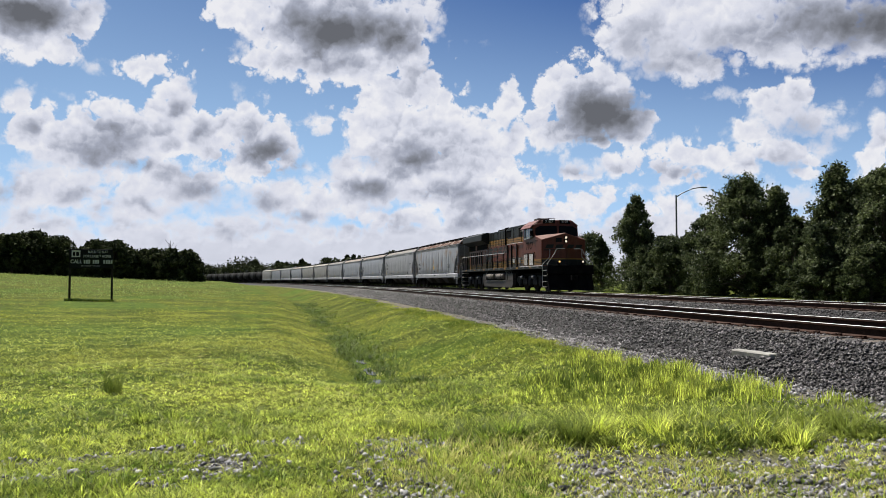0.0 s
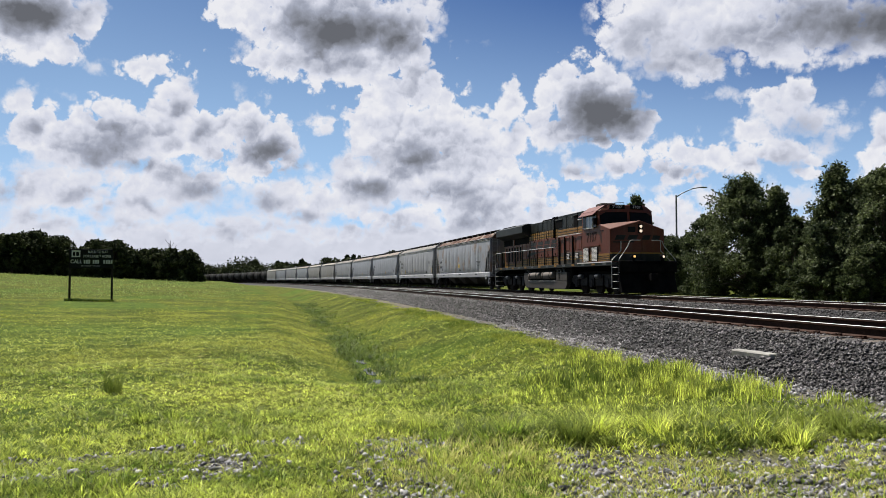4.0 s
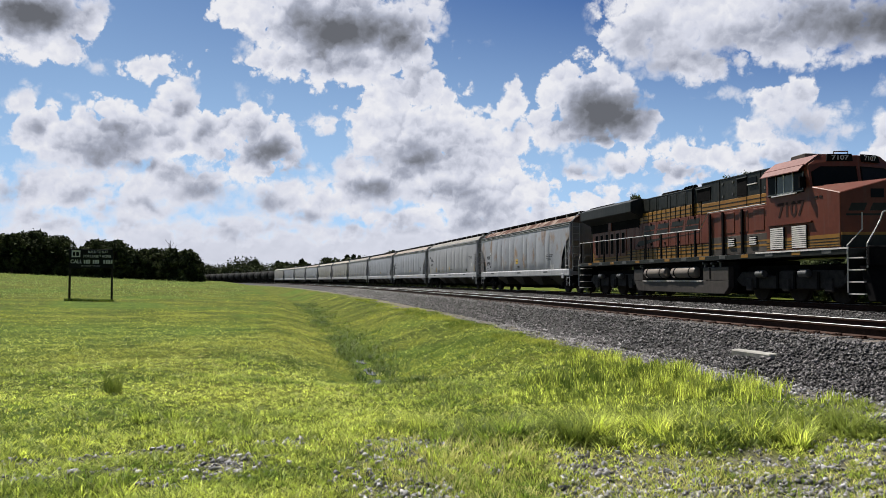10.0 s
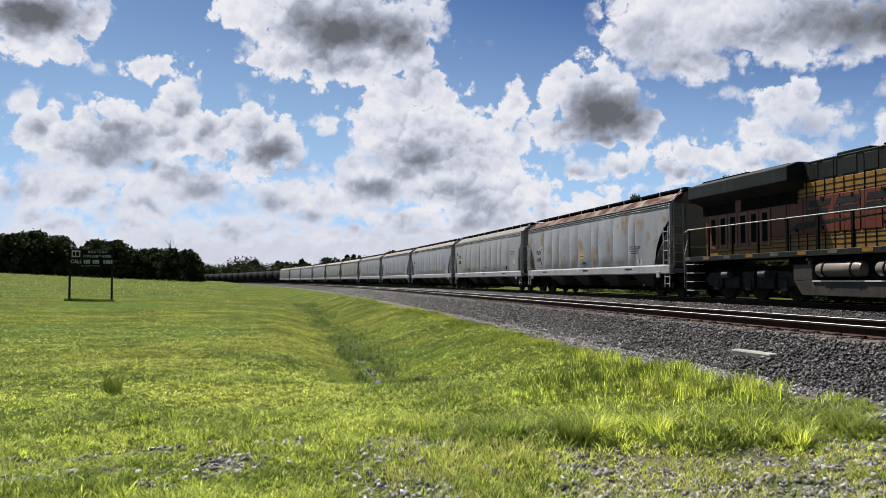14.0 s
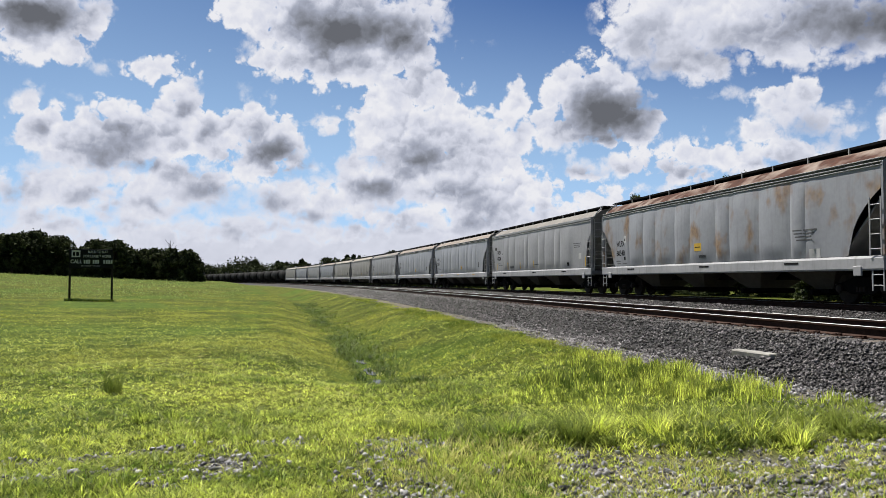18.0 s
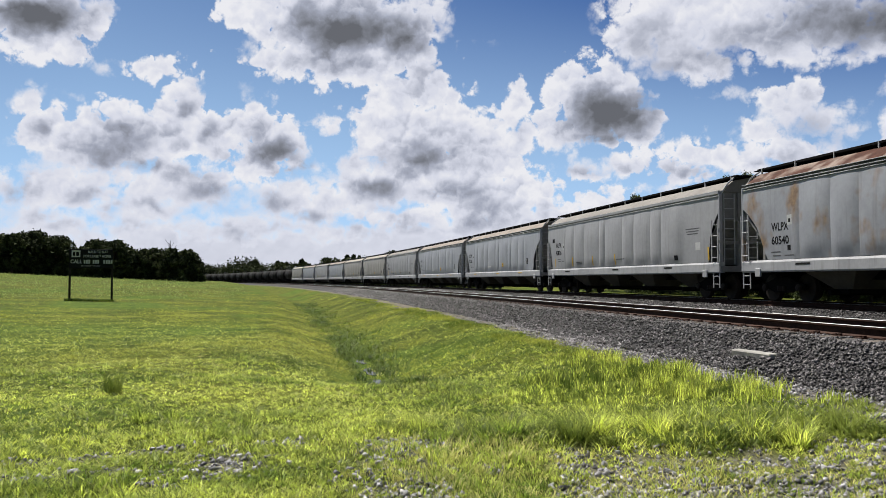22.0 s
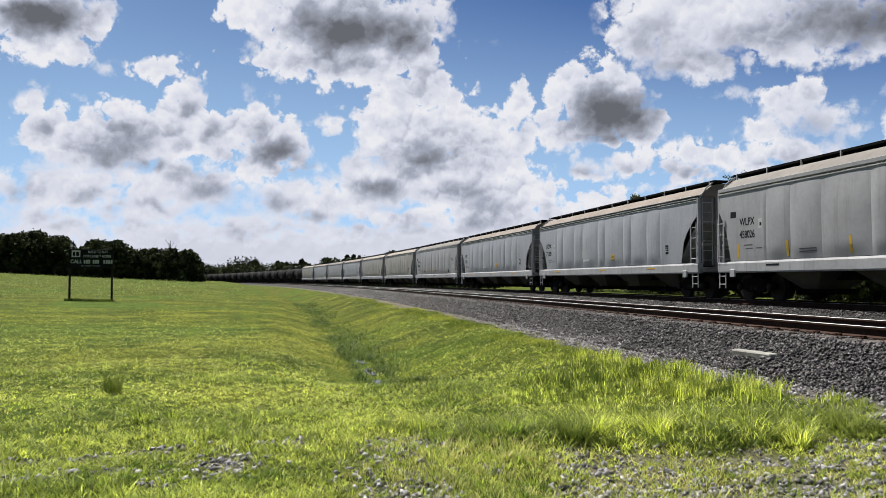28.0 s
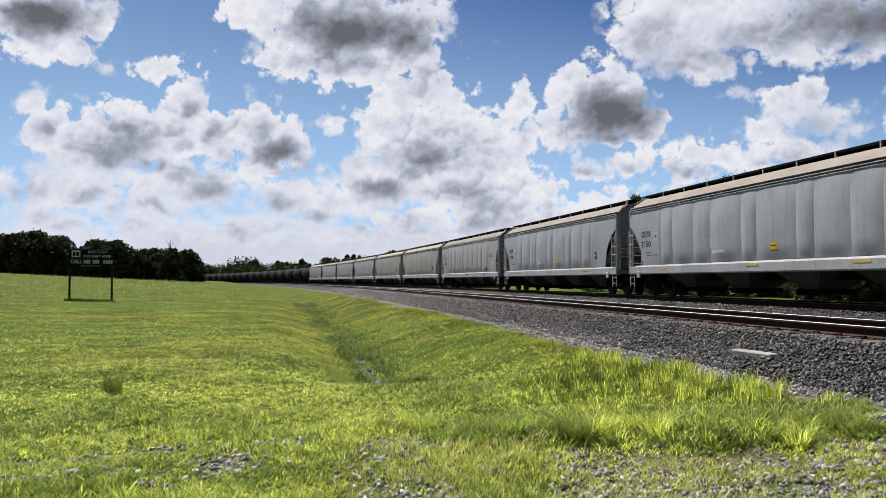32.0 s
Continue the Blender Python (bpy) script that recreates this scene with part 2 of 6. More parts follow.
def side_of(x, y):
    """How far a place lies to the side of the tracks' line, on arrays."""
    k = np.maximum(y - BEND_AT, 0)
    return np.where(y > BEND_AT, np.sqrt((x + BEND_R) ** 2 + k ** 2) - BEND_R, x)


def land(x, y):
    """The ground's height, on arrays."""
    x, y = np.asarray(x, float), np.asarray(y, float)
    q = side_of(x, y)
    rise = 0.0377 * np.clip(-q, 0, 75) + 0.0072 * np.clip(y, 0, 260)
    field = -0.12 + rise * (rise / 3.2) ** 0.55
    field = np.maximum(field, -0.02 + 0 * q)
    reach = step(10.6, 14.6, y)
    dip = -0.50 + 0 * y
    ditch = dip * reach
    bank = 0.22 + 0.04 * step(0, 60, y)
    z = np.where(q < 1.85, ditch + (field - ditch) * step(1.75, -0.7, q), ditch + (bank - ditch) * step(1.95, 5.2, q))
    flat = 0.0 + 0.22 * step(3.0, 6.4, q)
    z = np.where(q > -3.2, flat + (z - flat) * np.maximum(reach, step(-1.5, -3.2, q)), z)
    z = np.where(q > 6.2, np.maximum(z, 0.22), z)
    z = np.where(q > 20.5, 0.30 + 0.2 * step(20.5, 30, q), z)
    bumps = 0.10 * (fbm(x * 0.35, y * 0.35, 3, seed=1) - 0.5) + 0.075 * (fbm(x * 1.4, y * 1.4, 3, seed=2) - 0.5)
    d, s = 0.9812 * y + 0.1928 * x, 0.9812 * x - 0.1928 * y
    z = z - 0.075 * step(7.65, 7.2, d + 0.25 * np.sin(x * 2.1)) * step(0.3, 1.5, s)
    return z + bumps * np.where((q > 6.2) & (q < 20.5), 0.15, 1.0)


def worn(x, y):
    """The trodden gravelly strip before the camera, 0 to 1, on arrays."""
    d, s = 0.9812 * y + 0.1928 * x, 0.9812 * x - 0.1928 * y
    edge = 7.75 - 0.45 * step(0.4, 2.2, s) + 0.5 * (fbm(x * 1.3, y * 1.3, 3, seed=4) - 0.5)
    return step(edge + 0.10, edge - 0.25, d) * step(-1.15, -0.35, s + 0.5 * (fbm(x * 0.9, y * 0.9, 3, seed=6) - 0.5))


def bareness(x, y):
    """Where gravel and soil show through the turf, 0 to 1, on arrays."""
    q = side_of(x, y)
    grit = fbm(x * 1.1, y * 1.1, 4, seed=3)
    mixed = 0.80 * worn(x, y) * step(0.34, 0.54, grit)
    spot = 1.2 * np.exp(-(((x + 0.5) / 0.34) ** 2 + ((y - 7.05) / 0.42) ** 2) * 1.3) + 1.1 * np.exp(-(((x - 0.1) / 0.16) ** 2 + ((y - 7.75) / 0.24) ** 2))
    spot = spot + 0.55 * np.exp(-(((x + 2.4) / 0.5) ** 2 + ((y - 7.5) / 0.16) ** 2)) + 0.5 * np.exp(-(((x + 1.4) / 0.4) ** 2 + ((y - 7.7) / 0.14) ** 2))
    for cx, cy, a, b, amount in ((-2.75, 6.75, 0.55, 0.13, 1.0), (-1.75, 7.55, 0.20, 0.16, 1.0), (-1.12, 7.75, 0.34, 0.11, 0.8), (-0.12, 7.75, 0.32, 0.12, 0.7), (-0.95, 6.35, 0.24, 0.10, 0.7), (-1.6, 6.85, 0.5, 0.12, 0.6)):
        spot = np.maximum(spot, amount * np.exp(-((x - cx) / a) ** 2 - ((y - cy) / b) ** 2))
    across = (y - (5.80 - 0.80 * (x - 3.4))) / 1.28
    lane = 1.1 * np.exp(-((across + 0.35 * (grit - 0.5)) / 0.38) ** 2) * step(3.2, 3.9, x)
    spot, lane = spot * (0.55 + 0.9 * grit), lane * (0.55 + 0.9 * grit)
    toe = step(5.3, 5.9, q + 1.3 * (fbm(x * 0.8, y * 0.8, 3, seed=5) - 0.5)) * (q < 20.9)
    return np.clip(np.maximum.reduce([mixed, spot, lane, toe]), 0, 1)


def weediness(x, y):
    """Where darker weeds take over from the grass, 0 to 1, on arrays."""
    w = 0.9 * step(0.50, 0.68, fbm(x * 0.20, y * 0.11, 4, seed=4))
    for cx, cy, a, b, amount in ((-5.4, 20.8, 2.2, 3.6, 0.8), (-2.2, 25.8, 3.0, 4.5, 0.9), (-8.0, 24.5, 4.0, 4.0, 0.8), (-13.0, 38.0, 6.0, 4.0, 0.7), (-4.0, 44.0, 5.0, 4.0, 0.6), (-3.0, 13.5, 1.6, 0.9, 0.5), (1.0, 9.6, 1.6, 0.7, 0.45), (2.1, 30.0, 1.0, 3.5, 0.6), (-9.0, 31.0, 4.0, 4.0, 0.5), (4.4, 11.0, 1.5, 2.6, 0.85), (4.7, 7.8, 1.2, 0.9, 0.8), (3.0, 8.6, 1.2, 0.9, 0.6), (5.0, 19.0, 1.2, 5.0, 0.5)):
        w = np.maximum(w, amount * np.exp(-((x - cx) / a) ** 2 - ((y - cy) / b) ** 2))
    w = np.maximum(w, 0.85 * np.exp(-((y - 27.0 - 0.25 * x) / 6.5) ** 2) * step(0.5, -2.5, x))
    bright = np.exp(-((x + 0.8) / 1.6) ** 2 - ((y - 17.0) / 3.0) ** 2)
    bright = np.maximum(bright, step(-1.2, 0.0, side_of(x, y)) * step(1.7, 1.2, side_of(x, y)) * step(14, 20, y))
    return np.clip((w - 0.8 * bright) * (0.55 + 0.9 * fbm(x * 0.9, y * 0.6, 4, seed=2)), 0, 1)


def build_ground():
    """One sheet to the horizon: fine near the camera, coarse far off."""
    rows_y = np.concatenate([-np.geomspace(4000, 4, 30), np.linspace(-2, 3, 6), np.linspace(3.5, 40, 110), np.geomspace(41, 4500, 90)])
    cols_x = np.concatenate([-np.geomspace(4000, 32, 34), np.linspace(-30, -8.4, 60), np.linspace(-8, 30, 170), np.geomspace(31, 4000, 36)])
    gx, gy = np.meshgrid(cols_x, rows_y)
    gz = land(gx, gy)
    n, k = gx.shape
    i = (np.arange(n - 1)[:, None] * k + np.arange(k - 1)[None, :]).ravel()
    me = raw_mesh("ground", np.stack([gx, gy, gz], -1).reshape(-1, 3), np.stack([i, i + 1, i + k + 1, i + k], -1), TURF, True)
    me.attributes.new("weedy", "FLOAT", "POINT").data.foreach_set("value", weediness(gx, gy).ravel().astype(np.float32))
    me.attributes.new("bare", "FLOAT", "POINT").data.foreach_set("value", bareness(gx, gy).ravel().astype(np.float32))
    return tagged(new("ground", me), "uneven bright green mown grass field with a shallow ditch", "ground", kind="structure")


build_ground()


# ---- sky and clouds ----
PUFFS, SHADES = [], []


def puff(u, v, a, b, soft=0.0):
    """A heap of cloud: its middle and half sizes, in hundredths of the distance, and how far its edge frays."""
    PUFFS.append((u, v, a, b, soft))


def shaded(u, v, a, b, amount):
    """A thick part of the clouds, through which less light comes."""
    SHADES.append((u, v, a, b, amount))


puff(-52.3, 34.4, 7.8, 5.0)
puff(-45.7, 33.7, 2.7, 3.4)
puff(-48.6, 29.9, 3.0, 1.8)
puff(-53.6, 30.0, 3.6, 2.1)
puff(-38.1, 27.3, 3.7, 1.7)
puff(-34.8, 26.3, 1.3, 0.9)
puff(-44.2, 27.5, 1.9, 1.3, 2.0)
puff(-24.8, 34.6, 5.1, 2.9)
puff(-16.2, 32.2, 10.7, 6.6)
puff(-11.8, 27.7, 9.3, 2.7)
puff(-6.1, 31.5, 4.3, 5.8)
puff(-27.7, 35.3, 2.7, 2.0)
puff(-23.2, 28.6, 2.1, 2.9)
puff(-22.6, 24.9, 1.1, 2.4, 1.0)
puff(-3.5, 29.3, 1.8, 2.9)
puff(-17.6, 28.6, 7.1, 2.5)
puff(-0.3, 32.2, 1.7, 2.4, 2.0)
puff(-2.8, 34.8, 2.9, 2.6, 1.0)
puff(-4.7, 26.5, 3.1, 2.1)
puff(-26.0, 24.4, 1.3, 1.3, 1.5)
puff(-54.0, 23.6, 2.1, 2.1)
puff(-51.3, 21.2, 2.6, 2.1)
puff(-52.3, 19.0, 2.9, 2.9)
puff(-55.6, 23.1, 1.4, 1.4)
puff(-48.6, 23.5, 1.3, 0.9, 2.0)
puff(-43.0, 21.6, 3.0, 2.0)
puff(-46.2, 19.4, 3.3, 2.6)
puff(-40.2, 22.0, 1.5, 1.4)
puff(-41.9, 17.6, 6.4, 4.3)
puff(-34.1, 24.2, 3.0, 1.9)
puff(-34.0, 21.6, 3.7, 2.6)
puff(-31.2, 22.9, 1.4, 1.6)
puff(-31.5, 19.5, 3.0, 2.9)
puff(-35.4, 18.3, 4.4, 3.6)
puff(-49.0, 16.8, 3.6, 3.6)
puff(-29.0, 17.6, 2.9, 2.5)
puff(-24.7, 20.3, 3.3, 2.0)
puff(-27.5, 18.3, 3.3, 2.9)
puff(-22.5, 17.7, 3.6, 3.3)
puff(-19.6, 15.4, 3.0, 2.1)
puff(-23.2, 14.7, 5.1, 2.1)
puff(-17.5, 14.4, 1.7, 1.3)
puff(-49.6, 12.0, 8.6, 4.0, 1.0)
puff(-56.1, 11.6, 3.6, 2.9, 1.0)
puff(-34.6, 11.6, 8.9, 4.1, 1.0)
puff(-38.9, 8.7, 11.4, 3.1, 1.4)
puff(-21.7, 10.5, 6.6, 3.3, 1.0)
puff(-16.0, 9.4, 3.7, 3.4, 1.0)
puff(-51.7, 7.3, 8.6, 2.9, 1.5)
puff(-25.3, 7.3, 9.3, 2.7, 1.5)
puff(-13.2, 20.7, 3.9, 1.6)
puff(-15.2, 19.6, 2.1, 1.3)
puff(-8.9, 19.4, 3.7, 3.0)
puff(-6.8, 22.8, 3.7, 3.3)
puff(-2.8, 23.6, 4.4, 3.0)
puff(-1.0, 19.0, 5.1, 4.4)
puff(-6.0, 16.8, 6.6, 3.7)
puff(-11.7, 14.1, 2.9, 2.7)
puff(-8.9, 11.7, 6.6, 4.3)
puff(-3.2, 14.0, 7.5, 5.1)
puff(3.3, 15.4, 6.6, 5.1)
puff(3.3, 10.4, 6.0, 4.4)
puff(8.3, 11.1, 3.3, 3.6)
puff(8.7, 22.6, 2.1, 2.4)
puff(7.0, 20.2, 2.3, 2.1)
puff(8.9, 18.8, 1.6, 2.9)
puff(15.5, 24.2, 3.3, 3.6)
puff(12.6, 21.9, 2.1, 3.3)
puff(19.1, 22.8, 6.6, 5.6)
puff(22.8, 20.2, 4.0, 3.1)
puff(14.1, 18.3, 3.6, 2.7)
puff(16.3, 26.4, 2.1, 1.9)
puff(19.8, 17.7, 6.1, 1.1)
puff(23.9, 31.5, 4.4, 5.1)
puff(26.4, 33.0, 7.1, 5.8)
puff(30.0, 28.6, 8.0, 3.4, 0.7)
puff(37.2, 31.5, 14.6, 4.8, 0.8)
puff(48.0, 32.2, 14.6, 4.4, 1.0)
puff(56.3, 32.2, 6.1, 4.4, 1.0)
puff(26.3, 26.3, 4.3, 1.6, 1.0)
puff(44.4, 28.6, 4.3, 2.1, 1.0)
puff(50.1, 28.4, 6.1, 1.4, 1.0)
puff(21.7, 30.0, 2.1, 2.1, 1.0)
puff(43.8, 36.6, 6.4, 2.9)
puff(43.7, 34.3, 9.3, 4.4)
puff(32.2, 35.9, 8.6, 3.6)
puff(39.4, 34.4, 5.7, 2.9)
puff(42.1, 21.9, 4.0, 3.0)
puff(40.6, 19.4, 3.3, 2.9)
puff(44.3, 23.5, 3.0, 2.6)
puff(46.4, 20.2, 3.7, 2.9, 1.0)
puff(42.7, 16.1, 5.8, 2.7)
puff(49.9, 18.7, 3.7, 1.7, 2.0)
puff(48.1, 16.8, 4.3, 1.7, 2.0)
puff(32.9, 23.2, 3.3, 0.9, 2.0)
puff(36.4, 23.6, 1.6, 1.0, 2.0)
puff(36.3, 19.3, 1.9, 0.6, 2.5)
puff(55.4, 18.4, 1.9, 4.3)
puff(54.2, 16.3, 2.1, 2.1)
puff(51.4, 21.7, 2.3, 1.1, 2.0)
puff(55.9, 23.9, 1.7, 1.4, 2.0)
puff(29.1, 16.3, 3.0, 1.8)
puff(28.4, 14.1, 4.4, 2.1)
puff(33.4, 15.1, 5.1, 2.1)
puff(38.4, 14.7, 4.4, 2.1)
puff(32.7, 18.3, 0.6, 1.0, 1.0)
puff(16.9, 14.3, 3.3, 1.7)
puff(21.2, 14.7, 4.4, 1.7)
puff(24.1, 16.1, 3.0, 1.3)
puff(44.5, 14.1, 4.4, 1.4)
puff(44.5, 15.3, 1.4, 0.8, 1.0)
puff(18.3, 9.4, 3.0, 1.8)
puff(21.3, 10.4, 3.0, 1.7)
puff(25.5, 11.4, 3.0, 1.4, 1.0)
puff(23.3, 8.1, 4.7, 2.0)
puff(29.0, 8.9, 4.3, 1.7)
puff(12.6, 12.1, 1.2, 1.4)
puff(11.9, 9.9, 1.8, 2.0)
puff(13.6, 8.1, 3.1, 1.7)
puff(48.0, 14.1, 1.3, 0.9)
puff(44.0, 10.4, 5.0, 2.1, 1.0)
puff(52.6, 10.5, 5.0, 2.9, 1.0)
puff(36.2, 10.5, 6.4, 2.1, 1.0)
puff(4.7, 5.5, 11.4, 2.1, 1.5)
puff(17.6, 5.5, 8.6, 2.1, 1.5)
puff(4.4, 30.4, 1.6, 0.6, 3.0)
puff(17.7, 33.0, 1.0, 1.6, 3.0)
puff(5.1, 24.2, 0.9, 0.4, 3.0)
puff(-54.8, 17.6, 2.4, 0.6, 2.5)
shaded(-52.2, 33.8, 5.6, 2.4, 1.00)
shaded(-48.6, 31.5, 2.9, 1.6, 0.45)
shaded(-12.2, 32.1, 7.7, 3.4, 1.00)
shaded(-6.8, 29.9, 3.0, 2.1, 0.90)
shaded(-17.2, 31.5, 3.6, 2.1, 0.60)
shaded(-13.2, 27.4, 8.9, 1.3, 0.40)
shaded(-3.2, 26.4, 2.9, 2.1, 0.25)
shaded(-44.7, 16.6, 3.6, 1.7, 0.62)
shaded(-39.5, 14.7, 3.3, 0.9, 0.55)
shaded(-43.0, 20.2, 2.6, 1.4, 0.42)
shaded(-34.1, 23.1, 2.4, 1.3, 0.45)
shaded(-30.1, 18.7, 2.0, 1.6, 0.50)
shaded(-41.9, 18.4, 3.9, 1.9, 0.40)
shaded(-36.8, 16.3, 2.9, 1.4, 0.22)
shaded(-51.2, 19.7, 1.6, 1.1, 0.35)
shaded(-24.7, 19.3, 2.1, 1.9, 0.48)
shaded(-22.5, 16.3, 2.6, 2.0, 0.78)
shaded(-18.9, 14.4, 1.9, 0.9, 0.66)
shaded(-21.2, 13.8, 3.1, 0.7, 0.55)
shaded(-27.5, 17.0, 1.7, 1.4, 0.20)
shaded(-54.6, 11.6, 1.9, 1.3, 0.42)
shaded(-30.7, 11.2, 2.6, 1.7, 0.52)
shaded(-32.9, 13.8, 3.9, 0.8, 0.36)
shaded(-37.8, 8.9, 2.4, 0.7, 0.32)
shaded(-43.9, 8.2, 2.0, 0.7, 0.34)
shaded(-48.2, 10.7, 2.1, 1.0, 0.26)
shaded(-22.4, 10.1, 3.1, 1.1, 0.38)
shaded(-17.1, 8.2, 2.3, 0.9, 0.55)
shaded(-29.4, 8.5, 2.0, 0.7, 0.30)
shaded(-28.4, 5.8, 2.4, 0.6, 0.26)
shaded(-41.3, 6.4, 2.7, 0.6, 0.26)
shaded(-49.5, 6.9, 2.9, 0.6, 0.20)
shaded(-22.4, 6.2, 2.4, 0.6, 0.20)
shaded(-53.2, 8.9, 2.4, 0.9, 0.20)
shaded(-3.0, 15.8, 4.4, 2.0, 0.52)
shaded(-8.9, 10.8, 3.3, 1.6, 0.55)
shaded(1.1, 16.8, 2.9, 1.3, 0.30)
shaded(4.1, 8.5, 3.8, 1.6, 0.46)
shaded(-0.3, 10.8, 4.7, 1.3, 0.36)
shaded(-6.0, 7.5, 3.6, 0.9, 0.30)
shaded(-12.4, 6.9, 2.9, 0.6, 0.25)
shaded(6.9, 12.0, 2.1, 1.4, 0.25)
shaded(-6.0, 20.2, 2.4, 1.0, 0.20)
shaded(21.1, 20.7, 5.6, 3.1, 1.00)
shaded(20.5, 18.0, 4.4, 1.0, 0.80)
shaded(19.3, 24.4, 4.4, 2.1, 0.30)
shaded(16.2, 20.6, 2.1, 1.7, 0.30)
shaded(53.5, 33.2, 8.4, 3.7, 0.85)
shaded(46.2, 32.1, 6.8, 3.0, 0.55)
shaded(33.6, 28.9, 6.1, 1.9, 0.42)
shaded(29.2, 27.0, 4.7, 1.4, 0.42)
shaded(39.7, 30.8, 6.1, 2.3, 0.34)
shaded(24.9, 30.0, 2.9, 2.9, 0.18)
shaded(46.0, 18.4, 4.0, 1.9, 0.28)
shaded(17.6, 13.2, 3.1, 0.8, 0.34)
shaded(23.0, 14.0, 3.1, 0.9, 0.24)
shaded(31.6, 13.2, 5.0, 1.0, 0.28)
shaded(42.7, 14.7, 4.3, 1.0, 0.22)
shaded(24.0, 7.5, 3.6, 1.0, 0.26)
shaded(8.7, 19.5, 1.0, 1.6, 0.20)
shaded(12.6, 8.9, 1.4, 1.0, 0.20)


def cloud_material():
    """Glowing backdrop: blue air, and clouds whose edges and billows come from cellular noise."""
    m = bpy.data.materials.new("clouded_sky")
    m.use_nodes = True
    nt = m.node_tree
    nt.nodes.remove(nt.nodes["Principled BSDF"])
    coords = nt.nodes.new("ShaderNodeTexCoord").outputs["Object"]

    def attribute(name):
        a = nt.nodes.new("ShaderNodeAttribute")
        a.attribute_name = name
        return a.outputs["Fac"]

    def maths(op, a, b, clamp=False):
        n = nt.nodes.new("ShaderNodeMath")
        n.operation, n.use_clamp = op, clamp
        for k, value in enumerate((a, b)):
            if isinstance(value, (int, float)):
                n.inputs[k].default_value = value
            else:
                nt.links.new(value, n.inputs[k])
        return n.outputs[0]

    def vector(op, a, b, scale=None):
        n = nt.nodes.new("ShaderNodeVectorMath")
        n.operation = op
        for k, value in enumerate((a, b)):
            if isinstance(value, tuple):
                n.inputs[k].default_value = value
            elif value is not None:
                nt.links.new(value, n.inputs[k])
        if scale is not None:
            n.inputs["Scale"].default_value = scale
        return n.outputs[0]

    curl = node(nt, "ShaderNodeTexNoise", Scale=0.011, Detail=5.0, Roughness=0.6)
    nt.links.new(coords, curl.inputs["Vector"])
    bent = vector("ADD", coords, vector("SCALE", vector("SUBTRACT", curl.outputs["Color"], (0.5, 0.5, 0.5)), None, 95.0))

    def billow(at, sizes):
        """Rounded heaps at several sizes, about 0."""
        total = None
        for scale, amount in sizes:
            cells = node(nt, "ShaderNodeTexVoronoi", Scale=scale)
            nt.links.new(at, cells.inputs["Vector"])
            d = cells.outputs["Distance"]
            dome = maths("MULTIPLY", maths("SUBTRACT", 0.31, maths("MULTIPLY", d, d)), amount)
            total = dome if total is None else maths("ADD", total, dome)
        return total

    here = billow(bent, ((0.0105, 1.0), (0.024, 0.55), (0.056, 0.22)))
    broad = ((0.0095, 1.0), (0.023, 0.42))
    rise = maths("SUBTRACT", billow(bent, broad), billow(vector("ADD", bent, (-6.0, 0.0, 20.0)), broad))
    frayed = maths("SUBTRACT", noise_node(nt, coords, 0.015, 7, 0.60), 0.5)
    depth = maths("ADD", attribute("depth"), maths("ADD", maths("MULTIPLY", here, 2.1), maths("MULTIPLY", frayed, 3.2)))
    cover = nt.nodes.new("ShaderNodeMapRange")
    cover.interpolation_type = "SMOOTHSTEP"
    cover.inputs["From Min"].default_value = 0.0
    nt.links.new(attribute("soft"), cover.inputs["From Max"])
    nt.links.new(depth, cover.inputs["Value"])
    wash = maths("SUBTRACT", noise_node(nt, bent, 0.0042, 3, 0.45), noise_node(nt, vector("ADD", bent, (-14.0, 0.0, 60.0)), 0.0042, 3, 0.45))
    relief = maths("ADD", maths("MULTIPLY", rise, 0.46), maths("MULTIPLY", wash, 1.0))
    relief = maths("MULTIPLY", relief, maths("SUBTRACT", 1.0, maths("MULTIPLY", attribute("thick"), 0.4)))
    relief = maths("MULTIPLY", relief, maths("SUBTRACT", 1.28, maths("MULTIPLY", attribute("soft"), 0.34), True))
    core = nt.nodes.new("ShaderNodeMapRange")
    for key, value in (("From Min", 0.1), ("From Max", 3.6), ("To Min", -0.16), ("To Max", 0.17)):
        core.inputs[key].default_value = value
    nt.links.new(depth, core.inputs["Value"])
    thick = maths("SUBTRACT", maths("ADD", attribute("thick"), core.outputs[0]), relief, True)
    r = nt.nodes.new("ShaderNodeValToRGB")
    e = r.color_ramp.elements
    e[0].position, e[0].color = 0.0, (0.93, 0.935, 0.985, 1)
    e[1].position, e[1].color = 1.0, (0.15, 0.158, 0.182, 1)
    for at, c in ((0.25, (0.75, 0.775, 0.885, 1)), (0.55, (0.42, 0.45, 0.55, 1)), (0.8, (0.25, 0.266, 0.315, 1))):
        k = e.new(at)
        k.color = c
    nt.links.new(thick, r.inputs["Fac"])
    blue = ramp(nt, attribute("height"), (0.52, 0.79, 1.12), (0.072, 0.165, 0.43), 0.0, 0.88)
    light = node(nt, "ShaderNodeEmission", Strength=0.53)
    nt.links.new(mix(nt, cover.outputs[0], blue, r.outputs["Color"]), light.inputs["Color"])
    nt.links.new(light.outputs[0], nt.nodes["Material Output"].inputs["Surface"])
    return m


